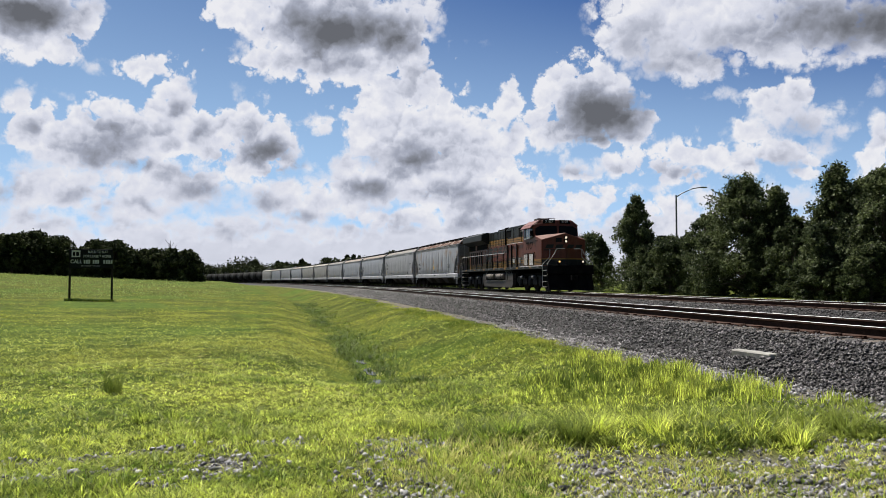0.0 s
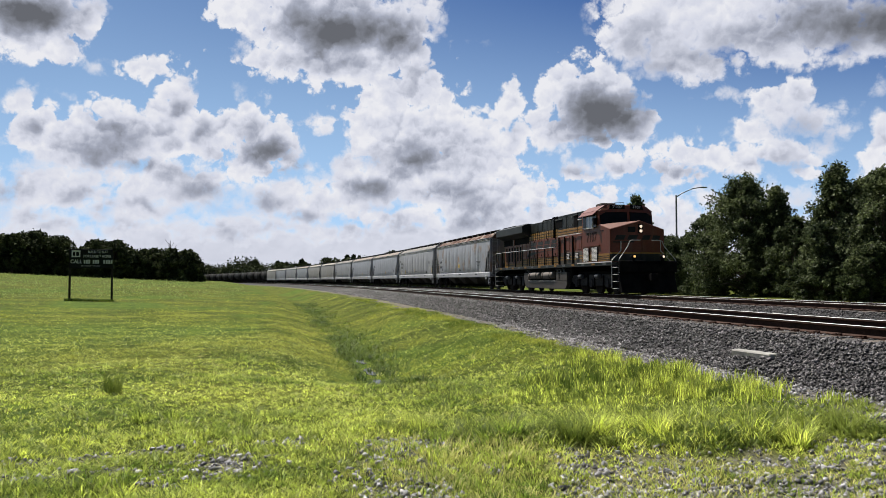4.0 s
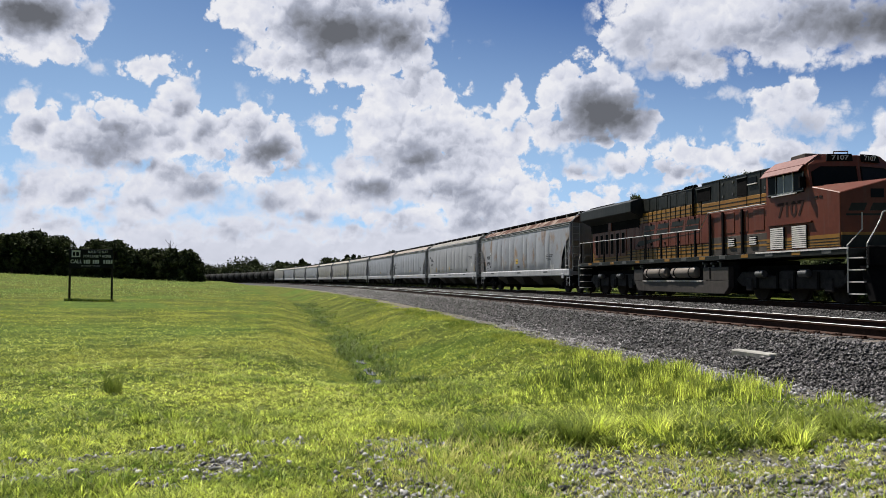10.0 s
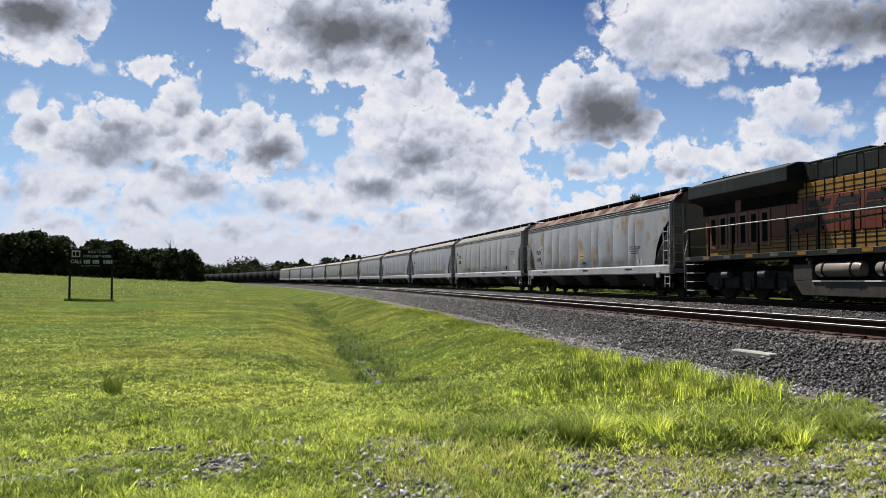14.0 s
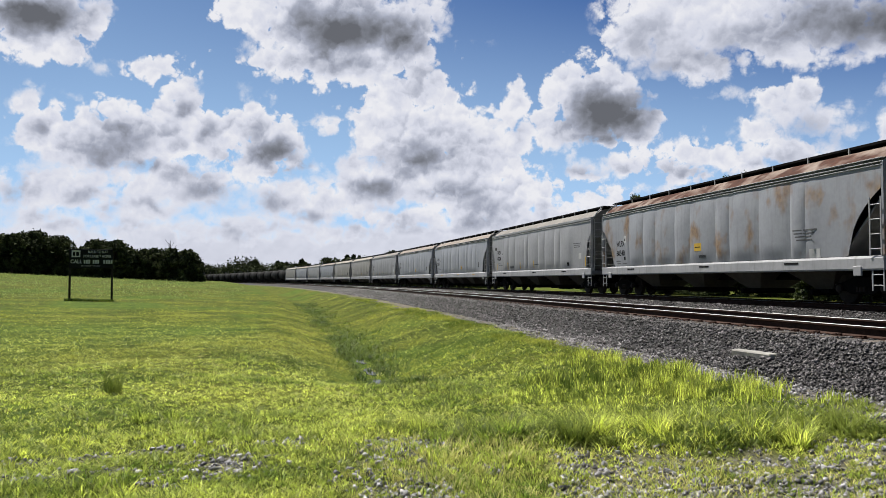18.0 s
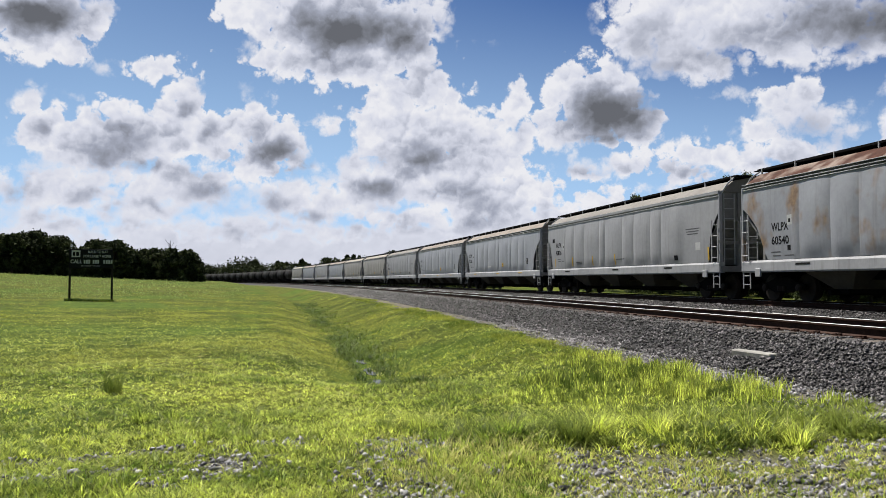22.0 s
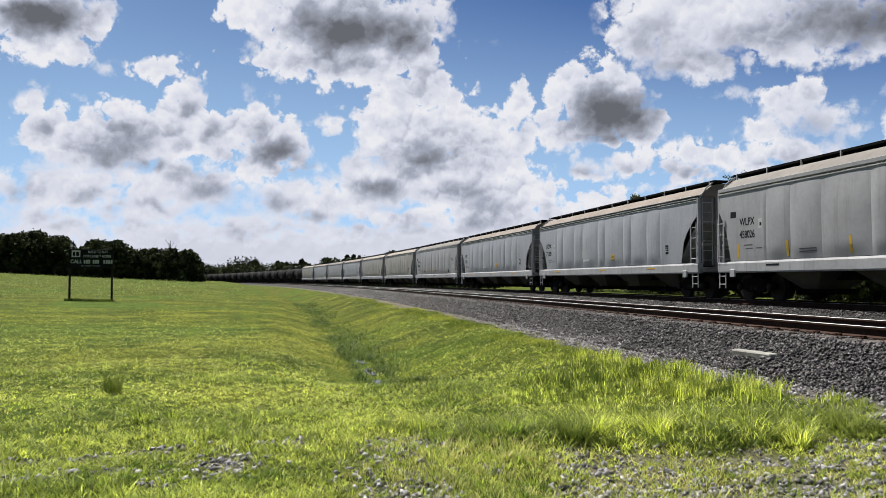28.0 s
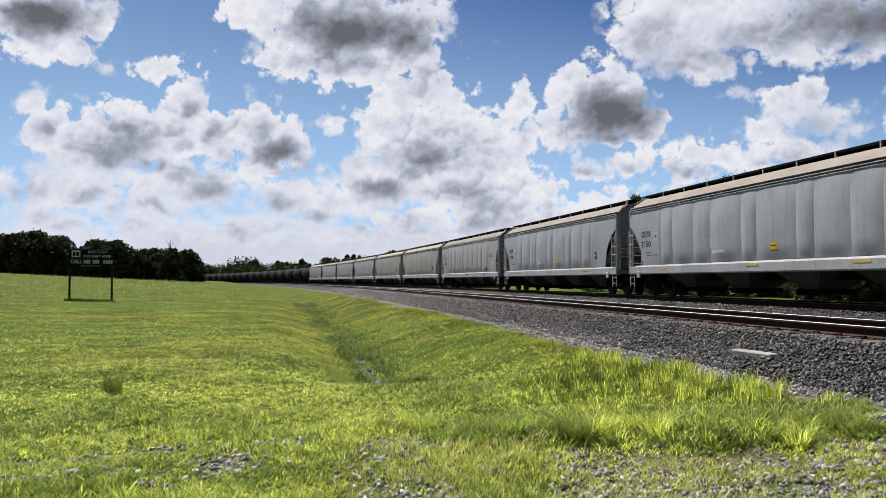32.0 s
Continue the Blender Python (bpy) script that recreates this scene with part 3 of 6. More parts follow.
def build_clouds():
    """The sky's backdrop before the camera, far behind everything else."""
    az = np.radians(np.linspace(-36, 36, 480))
    el = np.radians(np.linspace(-1.2, 22.5, 160))
    A, E = np.meshgrid(az, el)
    u, v = 100 * np.tan(A), 100 * np.tan(E) / np.cos(A)
    wu = u + 1.6 * (fbm(u * 0.22, v * 0.22, 4, 0.5, 0) - 0.5)
    wv = v + 1.4 * (fbm(u * 0.22 + 31, v * 0.22, 4, 0.5, 3) - 0.5)
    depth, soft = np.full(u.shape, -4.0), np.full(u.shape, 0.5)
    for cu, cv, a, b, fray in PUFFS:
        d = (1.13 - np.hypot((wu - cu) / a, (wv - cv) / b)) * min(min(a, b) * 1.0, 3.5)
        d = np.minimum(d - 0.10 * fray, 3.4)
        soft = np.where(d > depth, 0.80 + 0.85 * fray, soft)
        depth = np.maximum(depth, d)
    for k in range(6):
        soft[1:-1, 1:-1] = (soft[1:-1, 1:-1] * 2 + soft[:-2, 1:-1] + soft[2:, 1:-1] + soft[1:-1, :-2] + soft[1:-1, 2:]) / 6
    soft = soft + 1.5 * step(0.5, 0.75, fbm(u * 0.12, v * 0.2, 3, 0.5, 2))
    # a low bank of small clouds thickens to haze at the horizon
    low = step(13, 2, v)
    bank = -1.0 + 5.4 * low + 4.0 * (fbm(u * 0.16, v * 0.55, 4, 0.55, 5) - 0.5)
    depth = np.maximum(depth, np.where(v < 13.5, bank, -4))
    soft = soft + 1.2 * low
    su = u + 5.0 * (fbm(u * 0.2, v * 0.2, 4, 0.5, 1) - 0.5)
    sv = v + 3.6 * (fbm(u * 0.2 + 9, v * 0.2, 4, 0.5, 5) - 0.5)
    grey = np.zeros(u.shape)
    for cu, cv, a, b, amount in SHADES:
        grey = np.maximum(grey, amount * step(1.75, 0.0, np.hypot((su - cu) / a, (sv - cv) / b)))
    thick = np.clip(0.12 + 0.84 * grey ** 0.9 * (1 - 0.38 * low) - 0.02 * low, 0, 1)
    me_v = 3600 * np.stack([np.cos(E) * np.sin(A), np.cos(E) * np.cos(A), np.sin(E)], -1)
    n, k = u.shape
    i = (np.arange(n - 1)[:, None] * k + np.arange(k - 1)[None, :]).ravel()
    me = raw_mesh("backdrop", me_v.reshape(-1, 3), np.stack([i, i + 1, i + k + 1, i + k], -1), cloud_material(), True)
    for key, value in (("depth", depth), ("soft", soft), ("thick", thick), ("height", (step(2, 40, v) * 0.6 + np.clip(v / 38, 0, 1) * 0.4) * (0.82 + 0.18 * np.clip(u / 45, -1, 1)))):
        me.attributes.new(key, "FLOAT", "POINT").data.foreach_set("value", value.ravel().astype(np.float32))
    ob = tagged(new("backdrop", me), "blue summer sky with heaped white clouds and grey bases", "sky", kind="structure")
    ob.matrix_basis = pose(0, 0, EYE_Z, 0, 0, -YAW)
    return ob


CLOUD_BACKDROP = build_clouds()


# ---- railway ----
def sweep(outline, d, s0, s1, pace=8.0):
    """An outline (side, height) drawn along a track; returns a Shape."""
    stops = [s0] + [s for s in np.arange(BEND_AT, s1, pace) if s > s0] + [s1]
    sh, n = Shape(), len(outline)
    pts = []
    for s in stops:
        for a, b in outline:
            x, y, t = along(s, d)
            pts.append((x + a * math.cos(t), y + a * math.sin(t), b))
    faces = [tuple(range(n)), tuple(range(len(pts) - n, len(pts)))[::-1]]
    for i in range(len(stops) - 1):
        for k in range(n):
            a, b = i * n + k, i * n + (k + 1) % n
            faces.append((a, b, b + n, a + n))
    return sh.add(pts, faces)


BED_LINE = [(6.3 - 9.375, 0.12), (6.35 - 9.375, 0.24), (7.70 - 9.375, 0.645), (10.95 - 9.375, 0.665), (12.9 - 9.375, 0.48), (13.7 - 9.375, 0.48),
            (15.45 - 9.375, 0.665), (18.8 - 9.375, 0.665), (20.4 - 9.375, 0.30), (20.6 - 9.375, 0.1)]
bed = sweep(BED_LINE, NEAR_TRACK, -300, 760, 6.0)
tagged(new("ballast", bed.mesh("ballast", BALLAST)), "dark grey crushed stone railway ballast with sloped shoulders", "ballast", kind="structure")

RAIL_LINE = [(-0.075, -0.172), (0.075, -0.172), (0.075, -0.158), (0.014, -0.135), (0.012, -0.045), (0.037, -0.034), (0.037, -0.004), (0.030, 0.0), (-0.030, 0.0), (-0.037, -0.004), (-0.037, -0.034), (-0.012, -0.045), (-0.014, -0.135), (-0.075, -0.158)]


def build_track(d, label):
    track = thing("railway_track", label, "railway track", kind="structure")
    for side in (-0.755, 0.755):
        sh = sweep([(a + side, b + RAIL_Z) for a, b in RAIL_LINE], d, -300, 760, 6.0)
        n = len(RAIL_LINE)
        for i in range(2, len(sh.f)):
            if (i - 2) % n in (6, 7, 8):
                sh.m[i] = 1
        part("rail", sh, [RAIL_SIDE, RAIL_TOP], track, "rusty steel rail with a polished running face")
    tie = Shape().box(-1.3, 1.3, -0.115, 0.115, -0.18, 0.0).mesh("tie", TIE_WOOD, 0.012)
    plates = Shape()
    for k in range(130):
        s = 1.0 + 0.53 * k
        x, y, t = along(s, d)
        j = 0.02 * math.sin(k * 7.3)
        ob = part("tie", tie, None, track, at=pose(x + j, y, 0.672 + 0.006 * math.sin(k * 3.1), 0, 0, math.degrees(t) + 1.5 * math.sin(k * 5.7)))
        for side in (-0.755, 0.755):
            px = x + side
            plates.box(px - 0.19, px + 0.19, y - 0.09, y + 0.09, 0.668, 0.683)
            for e in (-0.11, 0.11):
                plates.box(px + e - 0.025, px + e + 0.025, y - 0.055, y - 0.02, 0.683, 0.715)
                plates.box(px + e - 0.025, px + e + 0.025, y + 0.02, y + 0.055, 0.683, 0.71)
            plates.box(px - 0.10, px + 0.10, y + 0.115, y + 0.155, 0.66, 0.70)
    tagged(part("tie_plates", plates, RAIL_SIDE, track, "rusty tie plates, spikes and rail anchors"), kind="stuff")
    return track


build_track(NEAR_TRACK, "empty railway track of rusty rails on wooden ties")
build_track(FAR_TRACK, "railway track under the freight train, polished rails")


def scatter_stones(name, label, xs, ys, zs, sizes, material, seed):
    """Broken stones: sharp six-cornered lumps, each turned and squashed its own way."""
    rs = np.random.RandomState(seed)
    n = len(xs)
    base = np.array([(1, 0, 0), (-1, 0, 0), (0, 1, 0), (0, -1, 0), (0, 0, 1), (0, 0, -1)], float)
    tris = np.array([(0, 2, 4), (2, 1, 4), (1, 3, 4), (3, 0, 4), (2, 0, 5), (1, 2, 5), (3, 1, 5), (0, 3, 5)])
    v = (base[None] * 1.25 + 0.75 * (rs.rand(n, 6, 3) - 0.5)) * (0.55 + 0.6 * rs.rand(n, 1, 3))
    q = rs.randn(n, 4)
    q /= np.linalg.norm(q, axis=1, keepdims=True)
    w, x, y, z = q.T
    R = np.stack([1 - 2 * (y * y + z * z), 2 * (x * y - w * z), 2 * (x * z + w * y), 2 * (x * y + w * z), 1 - 2 * (x * x + z * z), 2 * (y * z - w * x), 2 * (x * z - w * y), 2 * (y * z + w * x), 1 - 2 * (x * x + y * y)], -1).reshape(n, 3, 3)
    v = np.einsum("nij,nkj->nki", R, v) * sizes[:, None, None] * 0.5 + np.stack([xs, ys, zs], -1)[:, None]
    f = (tris[None] + 6 * np.arange(n)[:, None, None]).reshape(-1, 3)
    me = raw_mesh(name, v.reshape(-1, 3), f, material)
    return tagged(new(name, me), label, "stones", kind="stuff")


def bed_height(q):
    line = [p for p in BED_LINE]
    return np.interp(q, [9.375 + a for a, b in line], [b for a, b in line])


def build_ballast_stones():
    rs = np.random.RandomState(5)
    n = 120000
    y = 6.5 + 88 * rs.rand(n) ** 3.0
    q = 6.1 + (15.6 - 6.1) * rs.rand(n) ** 1.3
    keep = ~((np.abs(q - 9.375) < 1.28) & (np.abs(((y - 1.0 + 0.265) % 0.53) - 0.265) < 0.13))
    y, q = y[keep], q[keep]
    x = q - np.maximum(y - BEND_AT, 0) ** 2 / 2 / BEND_R
    size = 0.036 * (0.45 + 1.1 * rs.rand(len(q))) * (1 + y / 46)
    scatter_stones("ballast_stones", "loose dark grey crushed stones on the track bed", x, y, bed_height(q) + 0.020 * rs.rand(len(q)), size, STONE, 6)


build_ballast_stones()


# ---- the freight train ----
SPACING, LOCO_BACK = 20.59, 22.4


def travelled(t):
    return 2.5247 * t + 0.019466 * t * t - 0.00017217 * t ** 3


def front_at(t):
    return 45.99 - travelled(t)


def text_mesh(text, size, width=None):
    """Letters as a mesh in the x-z plane, read from the -y side, centred."""
    cu = bpy.data.curves.new("lettering", "FONT")
    cu.body, cu.size, cu.align_x, cu.align_y, cu.extrude, cu.offset = text, size, "CENTER", "CENTER", 0.002, size * 0.022
    ob = new("lettering", cu)
    me = bpy.data.meshes.new_from_object(ob.evaluated_get(bpy.context.evaluated_depsgraph_get()))
    bpy.data.objects.remove(ob)
    bpy.data.curves.remove(cu)
    me.transform(Euler((radians(90), 0, 0)).to_matrix().to_4x4())
    if width:
        w = max(v.co.x for v in me.vertices) - min(v.co.x for v in me.vertices)
        me.transform(Matrix.Diagonal((width / w, 1, 1, 1)))
    return me


def lettering(text, size, material, parent, x, y, z, width=None, label="", turn=0.0):
    me = text_mesh(text, size, width)
    me.materials.clear()
    me.materials.append(material)
    return part("lettering", me, None, parent, label, at=pose(x, y, z, 0, 0, turn))


WHEEL = [(-0.07, 0.10), (-0.07, 0.40), (-0.06, 0.455), (-0.035, 0.457), (0.05, 0.462), (0.065, 0.485), (0.085, 0.485), (0.085, 0.40), (0.03, 0.34), (0.02, 0.16), (0.10, 0.13), (0.10, 0.07)]


def wheelset_mesh(r=0.46):
    k = r / 0.46
    sh = Shape()
    sh.lathe([(-1.05, 0.07), (-0.9, 0.09), (0.9, 0.09), (1.05, 0.07)], 10, axis="y")
    near = [(-0.755 + a, b * k) for a, b in WHEEL]
    sh.lathe(near, 18, axis="y")
    sh.lathe([(-a, b) for a, b in near], 18, axis="y")
    return sh.mesh("wheelset", WHEEL_STEEL, smooth=True)


WHEELSET, BIG_WHEELSET = wheelset_mesh(), wheelset_mesh(0.53)
TURNING = []


def freight_truck(parent, x):
    """A two-axle truck: side frames, bolster, springs and two wheelsets."""
    base = Shape()
    base.box(-0.2, 0.2, -1.05, 1.05, 0.55, 0.78)
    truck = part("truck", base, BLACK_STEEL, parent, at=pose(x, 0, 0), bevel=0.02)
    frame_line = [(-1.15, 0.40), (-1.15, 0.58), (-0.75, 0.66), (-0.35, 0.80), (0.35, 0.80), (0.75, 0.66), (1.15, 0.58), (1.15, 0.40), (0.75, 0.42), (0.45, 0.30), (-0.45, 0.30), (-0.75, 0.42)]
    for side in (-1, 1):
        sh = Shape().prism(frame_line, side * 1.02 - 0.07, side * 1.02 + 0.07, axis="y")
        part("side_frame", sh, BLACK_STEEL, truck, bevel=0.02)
        sp = Shape()
        for dx in (-0.14, 0.0, 0.14):
            sp.lathe([(0.36, 0.055), (0.52, 0.055)], 8, axis="z", at=(dx, side * 1.1, 0))
        part("spring_group", sp, WHEEL_STEEL, truck)
        for dx in (-0.9, 0.9):
            part("bearing_cap", Shape().lathe([(0, 0.13), (0.06, 0.12), (0.08, 0.05)] if side > 0 else [(0, 0.13), (-0.06, 0.12), (-0.08, 0.05)], 10, axis="y", at=(dx, side * 1.09, 0.46)), WHEEL_STEEL, truck)
    for dx in (-0.9, 0.9):
        part("wheelset", WHEELSET, None, truck, at=pose(dx, 0, 0.46))
    return truck


def ladder(name, parent, material, x, y, z0, z1, rungs, width=0.42, along_y=False):
    sh = Shape()
    a, b = ((0, -width / 2), (0, width / 2)) if along_y else ((-width / 2, 0), (width / 2, 0))
    for dx, dy in (a, b):
        sh.box(dx - 0.02, dx + 0.02, dy - 0.012, dy + 0.012, z0, z1)
    for k in range(rungs):
        z = z0 + (z1 - z0) * (k + 0.5) / rungs
        sh.tube([(a[0], a[1], z), (b[0], b[1], z)], 0.014, 5)
    return part(name, sh, material, parent, at=pose(x, y, 0))


def car_paint(name, lo, hi, rust=0.0, streak=0.3, spec=0.35, tone=((0.17, 0.085, 0.025), (0.32, 0.19, 0.07))):
    """Weathered car paint: soot and rain streaks, and rust blooms."""
    m = surface(name, lo, hi, 0.8, 0.45, fine=7, bump=0.06, bump_scale=3, spec=spec)
    nt = m.node_tree
    bsdf = nt.nodes["Principled BSDF"]
    old = bsdf.inputs["Base Color"].links[0].from_socket
    coords = nt.nodes.new("ShaderNodeTexCoord").outputs["Object"]
    squeeze = nt.nodes.new("ShaderNodeMapping")
    squeeze.inputs["Scale"].default_value = (3.0, 1.0, 0.22)
    nt.links.new(coords, squeeze.inputs["Vector"])
    streaks = noise_node(nt, squeeze.outputs[0], 2.2, 4, 0.6)
    dirt = ramp(nt, streaks, (0, 0, 0), (streak, streak, streak), 0.52, 0.75)
    colour = mix(nt, dirt, old, (0.13, 0.115, 0.10))
    if rust:
        slow = nt.nodes.new("ShaderNodeMapping")
        slow.inputs["Scale"].default_value = (0.85, 1.0, 0.62)
        slow.inputs["Location"].default_value = (3.1, 0.4, 1.7)
        nt.links.new(coords, slow.inputs["Vector"])
        blooms = noise_node(nt, slow.outputs[0], 1.15, 3, 0.55)
        edge = 0.78 - 0.28 * rust
        amount = ramp(nt, blooms, (0, 0, 0), (0.92, 0.92, 0.92) if rust > 1 else (0.78, 0.78, 0.78), edge, edge + 0.14)
        colour = mix(nt, amount, colour, ramp(nt, noise_node(nt, coords, 6, 4, 0.6), *tone))
    nt.links.new(colour, bsdf.inputs["Base Color"])
    return m


STENCIL = surface("black_stencil", (0.010, 0.010, 0.012), (0.028, 0.028, 0.031), 4, 0.8, spec=0.08)
TEXT_GREY = surface("worn_small_lettering", (0.07, 0.07, 0.075), (0.17, 0.17, 0.18), 30, 0.8, fine=60, spec=0.08)
YELLOW_TAG = surface("yellow_marking", (0.55, 0.33, 0.03), (0.68, 0.45, 0.05), 3, 0.6)
PALE_TAG = surface("pale_marking", (0.45, 0.46, 0.47), (0.6, 0.6, 0.6), 3, 0.6)
PAINTS = {
    "rusty": (car_paint("rust_stained_white_paint", (0.285, 0.295, 0.335), (0.36, 0.375, 0.42), 0.86), car_paint("rusted_roof_paint", (0.12, 0.065, 0.05), (0.26, 0.215, 0.19), 1.38, 0.5, tone=((0.030, 0.009, 0.006), (0.070, 0.022, 0.012)))),
    "pale": (car_paint("pale_grey_paint", (0.305, 0.308, 0.335), (0.385, 0.388, 0.418), 0.12), car_paint("pale_roof_paint", (0.17, 0.16, 0.155), (0.235, 0.222, 0.212), 0.2, 0.4)),
    "grey": (car_paint("mid_grey_paint", (0.315, 0.330, 0.380), (0.395, 0.410, 0.462), 0.0), car_paint("dusty_roof_paint", (0.20, 0.172, 0.155), (0.27, 0.235, 0.215), 0.1, 0.4)),
    "beige": (car_paint("beige_grey_paint", (0.30, 0.285, 0.275), (0.37, 0.355, 0.34), 0.1), car_paint("beige_roof_paint", (0.25, 0.23, 0.21), (0.32, 0.30, 0.27), 0.2, 0.4)),
}
for body_paint, top_paint in PAINTS.values():
    top = top_paint.node_tree.nodes["Principled BSDF"].inputs
    top["Roughness"].default_value, top["Specular IOR Level"].default_value = 0.85, 0.12
SILL_WHITE = car_paint("white_sill_paint", (0.32, 0.325, 0.35), (0.46, 0.465, 0.49), 0.05, 0.4)
# discharge bays: one dark brown, with streaks and a little rust
BAY_BROWN = car_paint("brown_bay_paint", (0.085, 0.076, 0.070), (0.16, 0.145, 0.135), 0.2, 0.4, 0.1)
# dark eave paint: the shadow between the ribs is put into the colour
EAVE_SHADE = car_paint("eave_shade_paint", (0.05, 0.05, 0.053), (0.10, 0.10, 0.105), 0.0, 0.3, 0.2)
# greyer than the sides: the ends' shade is put into this paint
END_SHADE = car_paint("shaded_end_paint", (0.19, 0.19, 0.195), (0.27, 0.27, 0.275), 0.1, 0.4, 0.2)


def hopper_car(style, marks, label, group="covered hopper cars"):
    """A covered hopper: curved, ribbed sides cut away at the ends, a roof with a running board, four discharge bays and two trucks."""
    paint, roof_paint = PAINTS[style]
    car = thing("hopper_car", label, "hopper car", group=group)
    rs = random.Random(style + marks[0])
    seams = sorted([-9.45, 9.45] + [-7.9 + 1.46 * k + rs.uniform(-0.4, 0.4) for k in range(12)])
    heights = np.linspace(0, 1, 15)
    cut = 8.75 if style == "pale" else 8.22

    def skin(z):
        return 1.53 + 0.075 * math.sin(math.pi * (0.20 + 0.66 * z)) ** 0.8

    def swell(x):
        for a, b in zip(seams, seams[1:]):
            if a <= x <= b:
                t = (x - a) / (b - a)
                return (0.0 if abs(x) > 6.7 else 0.050) * (4 * t * (1 - t)) ** 0.75
        return 0.0

    for side in (-1, 1):
        for a, b in zip(seams, seams[1:]):
            # each panel bulges between its welds, so the welds stay sharp creases
            sh = Shape()
            pts, cols = [], 9
            for k in range(cols):
                t = k / (cols - 1)
                x = a + (b - a) * t
                e = max(0.0, (abs(x) - cut) / (9.45 - cut))
                low = 1.38 + 1.80 * min(1.0, e) ** 0.45
                for h in heights:
                    z = low + (3.80 - low) * h
                    zz = (z - 1.38) / 2.46
                    pts.append((x, side * (skin(zz) + swell(x) * min(1.0, 7 * zz, max(0.0, 3.0 * (1 - zz)) ** 0.7)), z))
            n = len(heights)
            sh.add(pts, [(i * n + k, i * n + k + 1, (i + 1) * n + k + 1, (i + 1) * n + k) for i in range(cols - 1) for k in range(n - 1)])
            part("side_panel", sh, paint, car, smooth=True)
        ribs = ((3.80, 3.822), (3.885, 3.91), (3.985, 4.01)) if style != "pale" else ((3.80, 3.84), (3.90, 4.02))
        for z0, z1 in ribs:
            part("eave_rib", Shape().prism([(side * 1.48, z0), (side * 1.60, z0), (side * 1.60, z1), (side * 1.48, z1)], -9.5, 9.5), paint if style == "pale" else SILL_WHITE, car, bevel=0.005)
        # the recess is painted darker than the side to stand for shadow
        part("eave", Shape().prism([(side * 1.42, 3.82), (side * 1.53, 3.82), (side * 1.53, 4.01), (side * 1.42, 4.01)], -9.48, 9.48), EAVE_SHADE if style != "pale" else END_SHADE, car, "recessed top chord along the eave")
        sill = Shape().prism([(side * 1.40, 0.97), (side * 1.60, 0.97), (side * 1.62, 1.02), (side * 1.62, 1.30), (side * 1.58, 1.37), (side * 1.40, 1.37)], -9.55, 9.55)
        part("side_sill", sill, SILL_WHITE, car, "white side sill", bevel=0.01)
        for end in (-1, 1):
            ladder("ladder", car, SILL_WHITE, end * 9.28, side * 1.64, 1.35, 2.95, 4)
            ladder("step_ladder", car, SILL_WHITE, end * 9.28, side * 1.58, 0.42, 1.0, 2)
            post = Shape().box(-0.045, 0.045, -0.06, 0.06, 1.3, 3.9)
            part("corner_post", post, paint, car, at=pose(end * 9.5, side * 1.53, 0), bevel=0.008)
            pad = Shape().box(-0.16, 0.16, -0.03, 0.03, 0.82, 1.10)
            part("jacking_pad", pad, SILL_WHITE, car, at=pose(end * 8.55, side * 1.62, 0), bevel=0.015)
            brace = Shape().tube([(end * 9.5, side * 1.5, 3.88), (end * 9.5, side * 1.2, 4.3), (end * 9.4, side * 0.75, 4.62)], 0.03, 6)
            part("roof_grab", brace, SILL_WHITE, car)
    roof = Shape()
    line = [(-1.50, 3.99), (-1.30, 4.15), (-0.95, 4.40), (-0.4, 4.49), (0, 4.505), (0.4, 4.49), (0.95, 4.40), (1.30, 4.15), (1.50, 3.99), (0, 3.9)]
    roof.prism(line, -9.5, 9.5)
    part("roof", roof, roof_paint, car, "dusty sloped roof sheet", smooth=True)
    for y in (-0.62, 0.62):
        board = Shape().prism([(y - 0.31, 4.52), (y + 0.31, 4.52), (y + 0.31, 4.60), (y - 0.31, 4.60)], -9.6, 9.6)
        part("running_board", board, BLACK_STEEL, car, "dark steel walkway on the roof", bevel=0.008)
    for x in (-9.6, 9.6):
        part("crossover_board", Shape().box(x - 0.16, x + 0.16, -0.95, 0.95, 4.535, 4.565), BLACK_STEEL, car)
    for k in range(11):
        x = -9.3 + 18.6 * k / 10
        for y in (-0.93, 0.93):
            br = Shape().box(-0.02, 0.02, -0.025, 0.025, 4.22, 4.60)
            part("walkway_bracket", br, SILL_WHITE, car, at=pose(x, y, 0))
    hatch = Shape()
    hatch.box(-8.6, 8.6, -0.30, 0.30, 4.36, 4.50)
    part("hatch_trough", hatch, BLACK_STEEL, car, bevel=0.02)
    for k in range(5):
        part("hatch_cover", Shape().box(-1.55, 1.55, -0.33, 0.33, 4.50, 4.56), roof_paint, car, at=pose(-6.8 + 3.4 * k, 0, 0), bevel=0.015)
    for end in (-1, 1):
        sheet = Shape()
